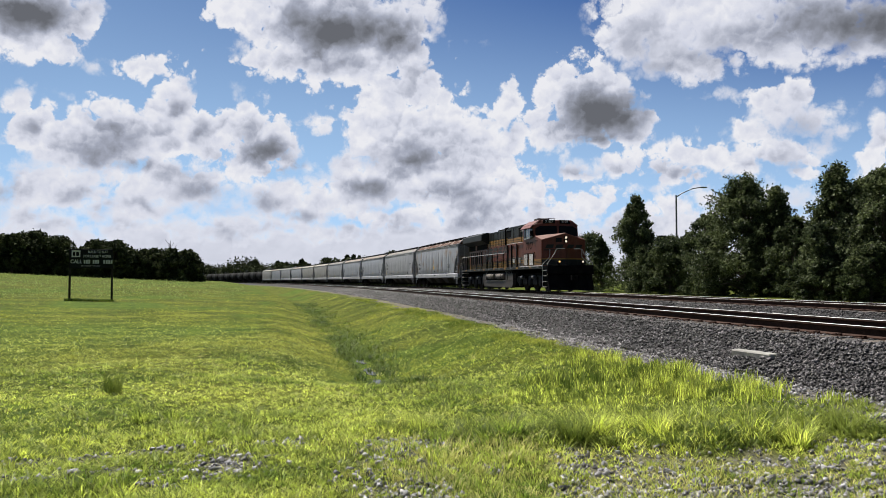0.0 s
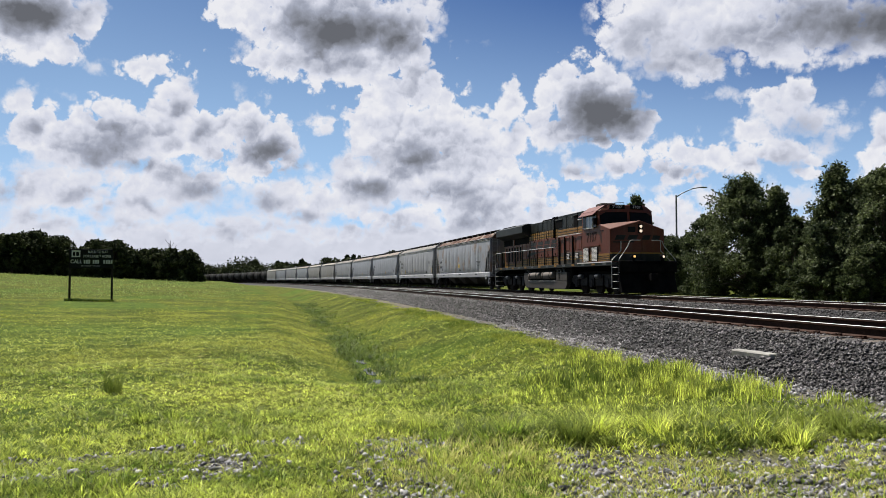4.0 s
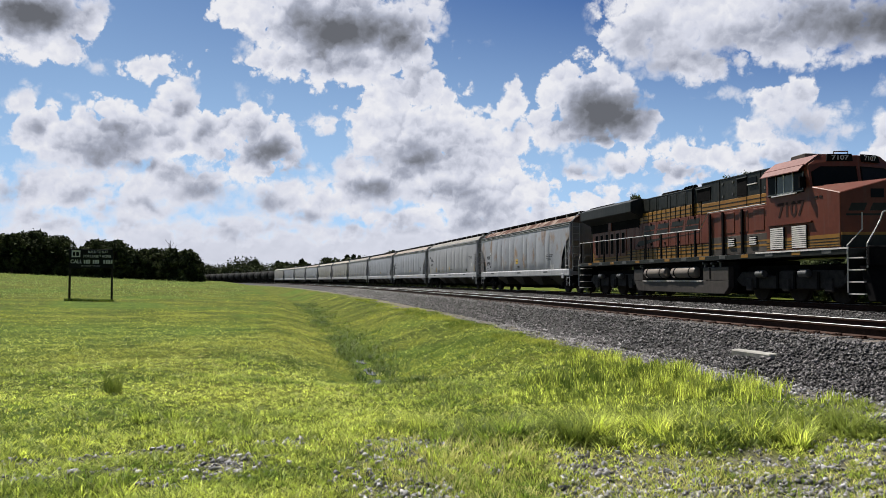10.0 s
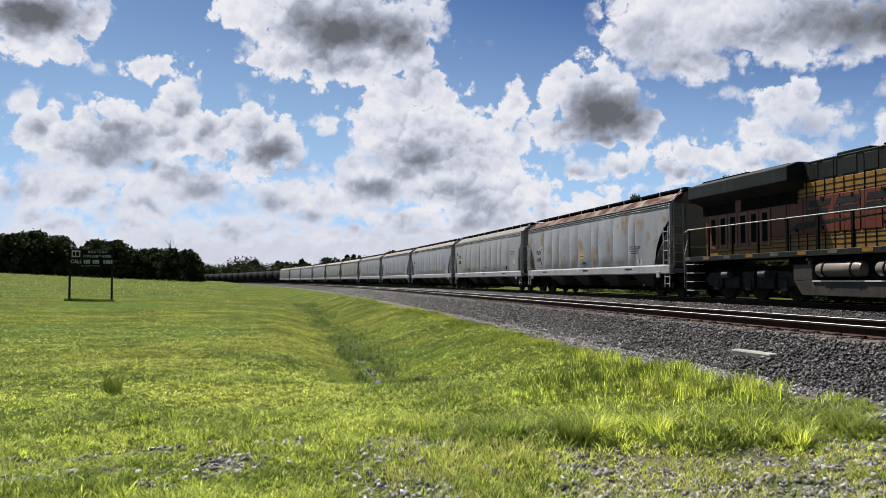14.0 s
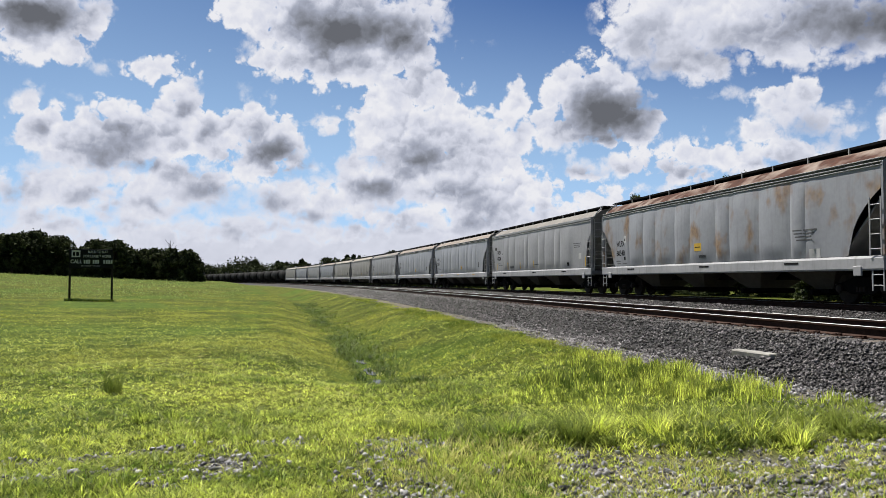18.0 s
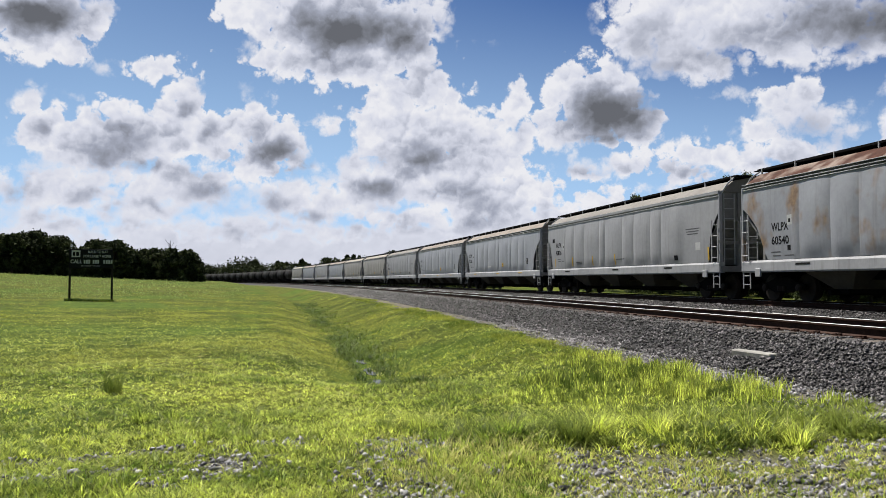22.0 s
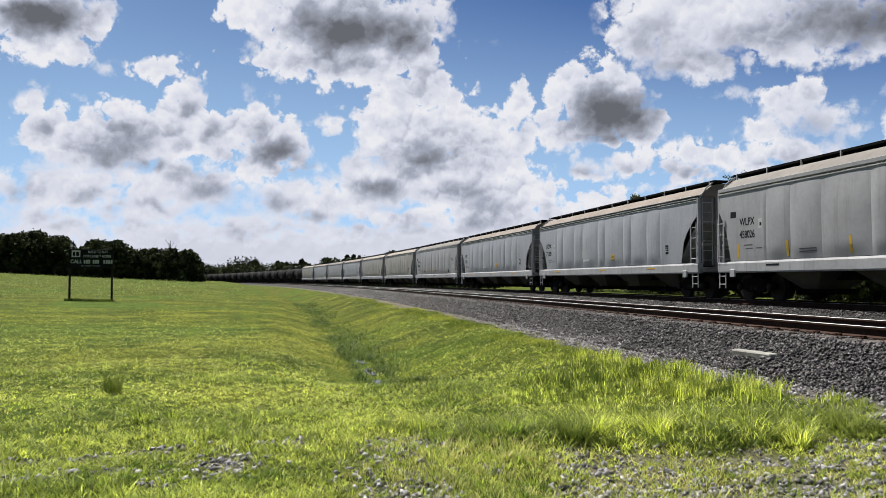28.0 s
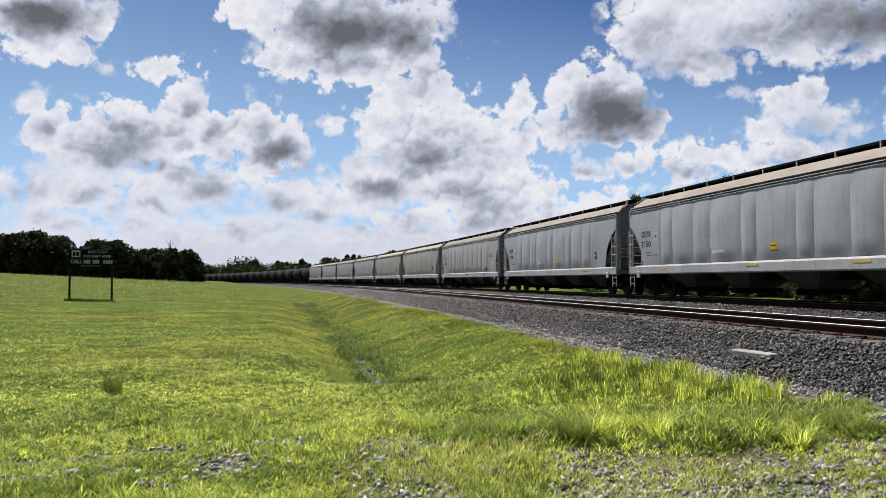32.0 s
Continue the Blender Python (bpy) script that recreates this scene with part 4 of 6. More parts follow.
        sheet.add([(end * 9.42, -1.5, 3.98), (end * 9.42, 1.5, 3.98), (end * 9.42, 1.5, 2.95), (end * 9.42, -1.5, 2.95), (end * 7.75, -1.5, 1.3), (end * 7.75, 1.5, 1.3),
                   (end * 9.36, -1.5, 3.98), (end * 9.36, 1.5, 3.98), (end * 9.36, 1.5, 2.98), (end * 9.36, -1.5, 2.98), (end * 7.69, -1.5, 1.33), (end * 7.69, 1.5, 1.33)],
                  [(0, 1, 2, 3), (3, 2, 5, 4), (6, 9, 8, 7), (9, 10, 11, 8), (0, 3, 9, 6), (3, 4, 10, 9), (1, 7, 8, 2), (2, 8, 11, 5), (0, 6, 7, 1), (4, 5, 11, 10)])
        part("slope_sheet", sheet, END_SHADE, car, "sloping end sheet")
        frame_sh = Shape()
        for y in (-0.75, 0.75):
            frame_sh.box(end * 9.36, end * 9.50, y - 0.06, y + 0.06, 1.2, 4.0)
        for z in (2.1, 2.95):
            frame_sh.box(end * 9.40, end * 9.50, -1.5, 1.5, z - 0.05, z + 0.05)
        frame_sh.box(end * 7.6, end * 9.62, -1.55, 1.55, 1.02, 1.22)
        part("end_frame", frame_sh, END_SHADE, car, "end framing of steel posts", bevel=0.008)
        ladder("end_ladder", car, SILL_WHITE, end * 9.55, -1.2, 1.3, 3.9, 7, along_y=True)
        coupler = Shape().box(end * 8.9, end * 10.05, -0.13, 0.13, 0.74, 0.98).box(end * 10.0, end * 10.30, -0.17, 0.17, 0.70, 1.0)
        part("coupler", coupler, BLACK_STEEL, car, bevel=0.02)
        freight_truck(car, end * 8.04)
    part("centre_sill", Shape().box(-9.4, 9.4, -0.25, 0.25, 0.72, 1.02), BLACK_STEEL, car)
    for x in (-5.75, -1.92, 1.92, 5.75):
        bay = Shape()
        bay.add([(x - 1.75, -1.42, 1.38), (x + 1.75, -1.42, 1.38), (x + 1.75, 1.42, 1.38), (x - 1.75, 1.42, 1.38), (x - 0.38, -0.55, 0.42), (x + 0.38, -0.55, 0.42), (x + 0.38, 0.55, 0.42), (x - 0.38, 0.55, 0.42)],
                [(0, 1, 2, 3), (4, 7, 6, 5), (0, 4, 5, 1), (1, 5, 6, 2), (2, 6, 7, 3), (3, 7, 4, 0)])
        bay_ob = part("discharge_bay", bay, BAY_BROWN, car, "tapered discharge bay")
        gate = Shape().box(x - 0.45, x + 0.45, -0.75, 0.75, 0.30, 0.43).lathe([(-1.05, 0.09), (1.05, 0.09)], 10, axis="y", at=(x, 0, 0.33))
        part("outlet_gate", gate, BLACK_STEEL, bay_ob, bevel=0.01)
    def outside(x, z):
        """How far out the side's skin lies."""
        zz = (z - 1.38) / 2.46
        return skin(zz) + swell(x) * min(1.0, 7 * zz, max(0.0, 3.0 * (1 - zz)) ** 0.7)

    # markings on the side that is seen
    if marks[0]:
        for text, z, label in ((marks[0], 2.72, "black reporting mark"), (marks[1], 2.28, "black car number")):
            x = -7.95 + marks[2]
            z -= 0.3 if style == "rusty" else 0.0
            mark = lettering(text, 0.36, STENCIL, car, x, 0, z, 0.9, label)
            for v in mark.data.vertices:
                v.co.y -= outside(x + v.co.x, z + v.co.z) + 0.001
    # notices: name, paint, place along the car, height, width, tallness
    low = 0.3 if style == "rusty" else 0.0
    tags = [("data_panel", TEXT_GREY, -7.6, 1.92 - low, 0.5, 0.035), ("data_panel", TEXT_GREY, -7.55, 1.80 - low, 0.42, 0.035), ("data_panel", TEXT_GREY, -6.9, 1.80 - low, 0.5, 0.03)]
    if style == "pale":
        tags += [("data_panel", TEXT_GREY, 7.6, 2.72 - 0.10 * k, 1.05 - 0.1 * k, 0.035) for k in range(3)]
        tags += [("white_notice", PALE_TAG, 8.0, 2.02, 0.36, 0.30), ("black_notice", STENCIL, 6.3, 1.62, 0.30, 0.20), ("data_panel", TEXT_GREY, 0.9, 1.72, 0.9, 0.03), ("data_panel", TEXT_GREY, -4.4, 1.68, 0.8, 0.03), ("data_panel", TEXT_GREY, -4.4, 1.60, 0.8, 0.03)]
        tags += [("yellow_stripe", YELLOW_TAG, x, 1.72, 0.11, 0.50) for x in (-8.2, -5.4, -2.5, 0.3, 8.75)]
        tags += [("defect_card", STENCIL, -8.5, 3.02, 0.36, 0.22)]
    elif style == "rusty":
        tags += [("yellow_notice", YELLOW_TAG, -0.1, 1.98, 0.55, 0.30), ("notice_lines", STENCIL, -0.1, 1.98, 0.42, 0.03), ("black_notice", STENCIL, -6.9, 1.74, 0.16, 0.16), ("data_panel", TEXT_GREY, 0.2, 1.62, 0.5, 0.10), ("white_notice", PALE_TAG, 6.7, 1.51, 0.50, 0.28)]
        tags += [("data_panel", TEXT_GREY, 6.28, 2.24 - 0.10 * k, 1.10 - 0.12 * k, 0.04) for k in range(4)]
    else:
        tags += [("white_notice", PALE_TAG, -2.35, 2.08, 0.14, 0.42), ("white_notice", PALE_TAG, -1.85, 1.74, 0.85, 0.12), ("yellow_notice", YELLOW_TAG, 1.6, 1.82, 0.42, 0.28), ("notice_lines", STENCIL, 1.6, 1.84, 0.30, 0.03), ("black_notice", STENCIL, 6.9, 1.98, 0.50, 0.38)]
        tags += [("notice_lines", PALE_TAG, 6.9, 2.06 - 0.08 * k, 0.36, 0.025) for k in range(3)]
    tags += [("placard", PALE_TAG, -6.85, 2.62, 0.24, 0.32), ("placard_mark", STENCIL, -6.85, 2.60, 0.10, 0.12)]
    for name, mt, x, z, w, h in tags:
        proud = 0.006 if name in ("notice_lines", "placard_mark") else 0.003
        grid = [(x + w * (k / 6 - 0.5), z + h * (m / 6 - 0.5)) for k in range(7) for m in range(7)]
        plate = Shape().add([(u, -outside(u, b) - proud, b) for u, b in grid], [(7 * k + m, 7 * k + 7 + m, 7 * k + 8 + m, 7 * k + 1 + m) for k in range(6) for m in range(6)])
        rim = [7 * k for k in range(7)] + [42 + m for m in range(1, 7)] + [7 * k + 6 for k in range(5, -1, -1)] + [m for m in range(5, 0, -1)]
        edge = [grid[k] for k in rim]
        plate.add([(u, -outside(u, b) - d, b) for d in (proud, -0.001) for u, b in edge], [(k, (k + 1) % 24, 24 + (k + 1) % 24, 24 + k) for k in range(24)])
        part(name, plate, mt, car)
    for x in (-6.2, 0.3, 5.6):
        part("sill_marking", Shape().box(-0.35, 0.35, -0.003, 0.003, -0.03, 0.03), YELLOW_TAG if style == "grey" else STENCIL, car, at=pose(x, -1.624, 1.22))
    return car


TANK_BLACK = car_paint("black_tank_paint", (0.008, 0.008, 0.009), (0.024, 0.023, 0.022), 0.1, 0.15, 0.25)


TANK_BLACK.node_tree.nodes["Principled BSDF"].inputs["Roughness"].default_value = 0.75
TANK_BLACK.node_tree.nodes["Principled BSDF"].inputs["Specular IOR Level"].default_value = 0.08


def tank_car(label):
    """A black tank car: a barrel with domed heads, a manway with its platform, ladders and two trucks."""
    car = thing("tank_car", label, "tank car", group="black tank cars")
    barrel = Shape().lathe([(-7.1, 0.05), (-7.05, 0.6), (-6.85, 1.1), (-6.5, 1.42), (-6.2, 1.5), (6.2, 1.5), (6.5, 1.42), (6.85, 1.1), (7.05, 0.6), (7.1, 0.05)], 28, at=(0, 0, 2.62))
    part("tank_shell", barrel, TANK_BLACK, car, "black cylindrical tank shell", smooth=True)
    part("manway", Shape().lathe([(4.05, 0.35), (4.4, 0.35), (4.45, 0.3)], 12, axis="z"), BLACK_STEEL, car)
    rail = Shape()
    for y in (-0.9, 0.9):
        rail.tube([(-1.3, y, 4.85), (1.3, y, 4.85)], 0.025, 5)
        for x in (-1.3, 0, 1.3):
            rail.tube([(x, y, 3.8), (x, y, 4.85)], 0.025, 5)
    part("platform_rail", rail, GALVANISED, car)
    part("platform", Shape().box(-1.4, 1.4, -1.0, 1.0, 4.02, 4.06), BLACK_STEEL, car)
    part("centre_sill", Shape().box(-7.7, 7.7, -0.3, 0.3, 0.75, 1.15), BLACK_STEEL, car)
    for end in (-1, 1):
        part("saddle", Shape().box(end * 6.0 - 0.4, end * 6.0 + 0.4, -1.3, 1.3, 0.9, 1.7), BLACK_STEEL, car, bevel=0.03)
        part("end_platform", Shape().box(end * 7.3 - 0.55, end * 7.3 + 0.55, -1.45, 1.45, 1.05, 1.15), BLACK_STEEL, car)
        part("coupler", Shape().box(end * 7.6, end * 8.15, -0.15, 0.15, 0.72, 0.98), BLACK_STEEL, car)
        freight_truck(car, end * 6.0)
        ladder("ladder", car, GALVANISED, end * 1.1, -1.53, 1.2, 3.9, 8)
    return car


ORANGE = car_paint("faded_orange_paint", (0.098, 0.021, 0.011), (0.150, 0.036, 0.018), 0.0, 0.3)
DARK_GREEN = car_paint("black_green_paint", (0.010, 0.012, 0.011), (0.024, 0.026, 0.025), 0.0, 0.2, 0.2)
YELLOW = car_paint("yellow_stripe_paint", (0.22, 0.105, 0.018), (0.31, 0.16, 0.03), 0.0, 0.3)
CAB_ROOF = car_paint("pink_faded_roof_paint", (0.14, 0.052, 0.045), (0.20, 0.08, 0.07), 0.0, 0.3)
GREY_TANK = car_paint("dusty_tank_paint", (0.040, 0.035, 0.033), (0.085, 0.074, 0.068), 0.0, 0.4, 0.2)
DUSTY_BEIGE = car_paint("dusty_reservoir_paint", (0.13, 0.11, 0.095), (0.21, 0.18, 0.155), 0.0, 0.3, 0.3)
DUSTY_ORANGE = car_paint("dusty_orange_paint", (0.13, 0.050, 0.035), (0.20, 0.085, 0.062), 0.0, 0.4)
GRIMY = car_paint("road_dirt", (0.055, 0.046, 0.042), (0.105, 0.090, 0.082), 0.0, 0.5, 0.15)
NUMBER_PAINT = surface("faded_number_paint", (0.022, 0.010, 0.009), (0.042, 0.018, 0.015), 4, 0.7, spec=0.15)
SUNLIT_GLASS = surface("sunlit_window_glass", (0.10, 0.12, 0.14), (0.17, 0.19, 0.21), 3, 0.08, spec=0.5)
LOUVRE = surface("bright_louvre", (0.72, 0.68, 0.66), (0.85, 0.80, 0.78), 5, 0.35, metal=0.2)
RAIL_PAINT = surface("handrail_paint", (0.38, 0.37, 0.36), (0.55, 0.54, 0.52), 3, 0.35)
DARK_GLASS = surface("dark_window_glass", (0.006, 0.008, 0.011), (0.012, 0.014, 0.018), 2, 0.05, spec=0.05)
LAMP_WHITE = glow("headlight_glow", (1.0, 0.80, 0.62), 0.50)
LAMP_WARM = glow("ditch_light_glow", (1.0, 0.60, 0.20), 0.60)


def build_locomotive():
    """A six-axle road locomotive; a counts metres back from its front plate."""
    loco = thing("locomotive", "orange, black and yellow diesel freight locomotive with lit headlights", "locomotive")
    fx = lambda a: 11.0 - a
    # underframe
    part("platform", Shape().box(fx(21.9), fx(0.9), -1.55, 1.55, 1.44, 1.62), DARK_GREEN, loco, "walkway platform edge", bevel=0.01)
    for k in range(15):
        a = 1.6 + 1.42 * k
        part("sill_stripe", Shape().box(fx(a + 0.42), fx(a), -1.558, -1.548, 1.49, 1.60), YELLOW if k % 2 else GALVANISED, loco)
    tank = Shape().prism([(fx(15.7), 0.85), (fx(15.2), 0.22), (fx(7.3), 0.22), (fx(6.9), 0.75), (fx(6.9), 1.42), (fx(15.7), 1.42)], -1.25, 1.25, axis="y")
    part("fuel_tank", tank, BLACK_STEEL, loco, "black fuel tank", bevel=0.05)
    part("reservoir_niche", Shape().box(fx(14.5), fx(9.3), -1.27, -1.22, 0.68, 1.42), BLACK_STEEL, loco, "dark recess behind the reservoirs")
    skirt = Shape().prism([(fx(15.15), 0.70), (fx(14.75), 0.24), (fx(7.55), 0.20), (fx(7.25), 0.45), (fx(7.25), 0.70)], -1.46, -1.2, axis="y").box(fx(15.15), fx(14.24), -1.46, -1.2, 0.70, 1.20).box(fx(9.03), fx(7.25), -1.46, -1.2, 0.70, 1.20)
    part("skirt_latch", Shape().box(fx(8.55), fx(8.45), -1.475, -1.45, 0.76, 1.16), BLACK_STEEL, loco)
    part("drain_ledge", Shape().box(fx(14.2), fx(9.05), -1.49, -1.44, 0.66, 0.70), LOUVRE, loco, "bright ledge below the reservoirs")
    for a, z in ((14.45, 1.34), (9.0, 1.36), (7.9, 1.42), (8.4, 1.34)):
        part("valve", Shape().lathe([(-0.10, 0.05), (0.10, 0.06)], 8, axis="y", at=(fx(a), -1.38, z)).box(fx(a) - 0.04, fx(a) + 0.04, -1.40, -1.34, z - 0.22, z), GALVANISED, loco)
    part("tank_skirt", skirt, GREY_TANK, loco, bevel=0.02)
    for a in (10.54, 13.03):
        cyl = Shape().lathe([(-0.98, 0.1), (-0.95, 0.19), (-0.85, 0.225), (0.85, 0.225), (0.95, 0.19), (0.98, 0.1)], 16, at=(fx(a), -1.36, 1.02))
        res = part("air_reservoir", cyl, DUSTY_BEIGE, loco, "cylindrical air reservoir", smooth=True)
        for dx in (-0.6, 0.6):
            part("strap", Shape().lathe([(-0.03, 0.24), (0.03, 0.24)], 16, at=(fx(a) + dx, -1.36, 1.02)), BLACK_STEEL, res)
    for axles in ((2.1, 4.15, 6.25), (15.9, 17.95, 20.0)):
        mid = fx(axles[1])
        body = Shape().box(-2.9, 2.9, -0.9, 0.9, 0.62, 1.2)
        truck = part("truck", body, BLACK_STEEL, loco, "black three-axle truck", at=pose(mid, 0, 0), bevel=0.03)
        for side in (-1, 1):
            line = [(-2.95, 0.72), (-2.6, 1.0), (-1.3, 1.02), (-1.0, 0.86), (-0.6, 0.86), (-0.3, 1.02), (0.3, 1.02), (0.6, 0.86), (1.0, 0.86), (1.3, 1.02), (2.6, 1.0), (2.95, 0.72), (2.6, 0.5), (1.5, 0.42), (-1.5, 0.42), (-2.6, 0.5)]
            part("side_frame", Shape().prism(line, side * 1.18 - 0.08, side * 1.18 + 0.08, axis="y"), TRUCK_STEEL, truck, bevel=0.03)
            for dx in (-2.07, 0, 2.07):
                part("journal_box", Shape().box(dx - 0.2, dx + 0.2, side * 1.22 - 0.09, side * 1.22 + 0.09, 0.34, 0.78), TRUCK_STEEL, truck, bevel=0.04)
            for dx in (-1.6, -0.45, 0.45, 1.6):
                part("brake_hanger", Shape().box(dx - 0.05, dx + 0.05, side * 1.26 - 0.05, side * 1.26 + 0.05, 0.42, 0.96), BLACK_STEEL, truck, bevel=0.01)
            part("sand_pipe", Shape().tube([(2.75, side * 1.25, 1.05), (2.70, side * 1.22, 0.55), (2.55, side * 0.95, 0.20)], 0.03, 6), BLACK_STEEL, truck)
            for dx in (-1.25, 1.05):
                part("brake_cylinder", Shape().lathe([(-0.22, 0.1), (-0.2, 0.12), (0.2, 0.12), (0.22, 0.1)], 12, at=(dx, side * 1.36, 0.92)), GALVANISED, truck, smooth=True)
        for dx in (-2.07, 0, 2.07):
            part("wheelset", BIG_WHEELSET, None, truck, at=pose(dx, 0, 0.53))
    # hood behind the cab, in bands of colour
    def band(name, a0, a1, z0, z1, half, mt, label=""):
        part(name, Shape().box(fx(a1), fx(a0), -half, half, z0, z1), mt, loco, label, bevel=0.012)

    band("hood_side", 4.9, 21.3, 2.14, 3.35, 0.95, ORANGE, "orange engine hood")
    band("hood_stripe", 4.9, 21.3, 1.62, 2.14, 0.955, YELLOW, "yellow lower stripe with dark lines")
    band("hood_stripe", 9.9, 16.4, 3.35, 3.80, 0.955, YELLOW, "yellow upper stripe with dark lines")
    band("hood_stripe", 4.9, 9.9, 3.33, 3.72, 0.985, YELLOW, "yellow upper stripe with dark lines")
    band("hood_top", 9.9, 15.3, 3.80, 4.42, 0.95, DARK_GREEN, "black hood top")
    band("hood_block", 4.9, 9.9, 3.72, 4.52, 0.98, DARK_GREEN, "taller black hood section behind the cab")
    part("roof_edge", Shape().box(fx(15.2), fx(9.9), -0.97, -0.93, 4.42, 4.445).box(fx(9.9), fx(4.9), -1.0, -0.95, 4.52, 4.545), GALVANISED, loco, "pale strip along the roof edge")
    for z in (1.80, 1.95, 2.08, 3.46, 3.64):
        part("pinstripe", Shape().box(fx(21.2 if z < 3 else 16.3), fx(9.0), -0.961, 0.961, z - 0.018, z + 0.018), DARK_GREEN, loco)
    for z in (3.43, 3.58):
        part("pinstripe", Shape().box(fx(9.9), fx(4.95), -0.991, -0.98, z - 0.016, z + 0.016), DARK_GREEN, loco)
    for k in range(15):
        a = 9.95 + 0.43 * k
        part("door_seam", Shape().box(fx(a + 0.014), fx(a), -0.9745, -0.95, 1.66, 4.36 if k % 3 == 0 else 3.80), BLACK_STEEL, loco)
        for z in (2.32, 3.22):
            if k % 3 == 1:
                part("latch", Shape().box(fx(a + 0.12), fx(a + 0.05), -0.990, -0.96, z - 0.05, z + 0.05), BLACK_STEEL, loco)
    for a in (8.55, 6.75, 5.9):
        part("door_seam", Shape().box(fx(a + 0.03), fx(a), -0.995, -0.96, 3.34, 4.50), BLACK_STEEL, loco)
    for a, z in ((8.3, 3.86), (8.3, 4.34), (7.6, 3.90), (7.6, 4.34), (5.6, 4.3), (5.6, 3.9)):
        part("hinge", Shape().box(fx(a + 0.07), fx(a), -1.01, -0.97, z - 0.045, z + 0.045), GALVANISED, loco)
    part("standpipe", Shape().tube([(fx(10.55), -1.0, 3.30), (fx(10.55), -1.0, 4.40), (fx(10.45), -0.9, 4.55)], 0.045, 6), BLACK_STEEL, loco)
    for k in range(14):
        a = 9.3 + 0.86 * k
        part("hood_door", Shape().box(fx(a + 0.80), fx(a), -0.972, -0.948, 2.18, 3.31), ORANGE, loco, bevel=0.006)
        if 1 < k < 7:
            part("upper_door", Shape().box(fx(a + 0.70), fx(a + 0.10), -0.966, -0.948, 3.86, 4.36), DARK_GREEN, loco, bevel=0.006)
    band("auxiliary_cabinet", 4.86, 8.6, 1.62, 3.24, 1.43, ORANGE, "orange equipment cabinet beside the cab")
    band("cabinet_skirt", 4.9, 8.6, 1.64, 2.30, 1.436, GRIMY, "grey-brown road dirt on the lower cabinet")
    part("cabinet_stripe", Shape().box(fx(8.58), fx(4.9), -1.4405, -1.43, 1.86, 1.93).box(fx(8.58), fx(4.9), -1.4405, -1.43, 2.02, 2.07), YELLOW, loco, "faded remains of a yellow stripe")
    for a in (5.46, 6.79):
        vent = part("louvre", Shape().box(fx(a + 0.44), fx(a), -1.455, -1.43, 1.91, 2.22), BLACK_STEEL, loco)
        for k in range(4):
            part("slat", Shape().box(fx(a + 0.42), fx(a + 0.02), -1.485, -1.45, 1.925 + 0.075 * k, 1.965 + 0.075 * k), LOUVRE, vent)
    for a, w in ((5.05, 0.62), (6.0, 0.55), (6.85, 0.95)):
        part("cabinet_door", Shape().box(fx(a + w), fx(a), -1.445, -1.42, 2.40, 3.16), ORANGE, loco, bevel=0.008)
    for a, w, z0, z1 in ((6.73, 0.63, 3.77, 4.40), (9.22, 1.04, 3.83, 4.33)):
        part("hood_intake", Shape().box(fx(a + w), fx(a), -1.0, -0.94, z0, z1), BLACK_STEEL, loco, "black intake screen", bevel=0.01)
        part("intake_lip", Shape().box(fx(a + w + 0.03), fx(a - 0.03), -1.03, -0.96, z1, z1 + 0.03), GALVANISED, loco)
    part("hood_window", Shape().box(fx(6.65), fx(6.13), -1.0, -0.94, 4.14, 4.36), DARK_GLASS, loco, "small dark window")
    part("window_ledge", Shape().box(fx(6.68), fx(6.10), -1.03, -0.96, 4.10, 4.135), LOUVRE, loco)
    part("exhaust_housing", Shape().prism([(-0.45, 4.40), (-0.42, 4.66), (0.42, 4.66), (0.45, 4.40)], fx(14.4), fx(12.95)), BLACK_STEEL, loco, bevel=0.03)
    horn = Shape()
    for k in range(4):
        horn.lathe([(0, 0.03), (0.12, 0.04), (0.3, 0.09), (0.36, 0.11)], 10, at=(fx(12.15) + 0.25 * k, -0.6, 4.56))
    horn.tube([(fx(12.1), -0.6, 4.40), (fx(12.1), -0.6, 4.56), (fx(11.1), -0.6, 4.56)], 0.035, 6)
    part("air_horn", horn, BLACK_STEEL, loco)
    # radiator wings
    wing = Shape().prism([(-1.55, 3.88), (-1.55, 4.35), (-1.15, 4.50), (1.15, 4.50), (1.55, 4.35), (1.55, 3.88), (0.95, 3.60), (-0.95, 3.60)], fx(21.6), fx(15.26))
    part("radiator_wing", wing, DARK_GREEN, loco, "black overhanging radiator housing", bevel=0.02)
    part("radiator_grille", Shape().box(fx(18.0), fx(15.8), -1.1, 1.1, 4.50, 4.53), GALVANISED, loco, "pale roof grille")
    part("fan_guard", Shape().box(fx(21.3), fx(18.2), -1.1, 1.1, 4.50, 4.56), BLACK_STEEL, loco)
    part("radiator_body", Shape().box(fx(21.5), fx(15.6), -0.975, 0.975, 3.20, 3.85), BLACK_STEEL, loco)
    part("relay_box", Shape().box(fx(19.1), fx(18.75), -1.03, -0.96, 3.20, 3.62), ORANGE, loco, bevel=0.01)
    for k in range(6):
        a = 17.05 + 0.67 * k
        part("rear_louvre_door", Shape().box(fx(a + 0.61), fx(a), -0.99, -0.95, 1.90, 3.16), DUSTY_ORANGE, loco, bevel=0.01)
        part("rear_screen", Shape().box(fx(a + 0.44), fx(a + 0.15), -1.0, -0.97, 2.05, 3.04), BLACK_STEEL, loco)
    # emblem on the hood drawn as plain slanted blocks with a long swoosh
    for k in range(4):
        a = 15.2 - 1.30 * k
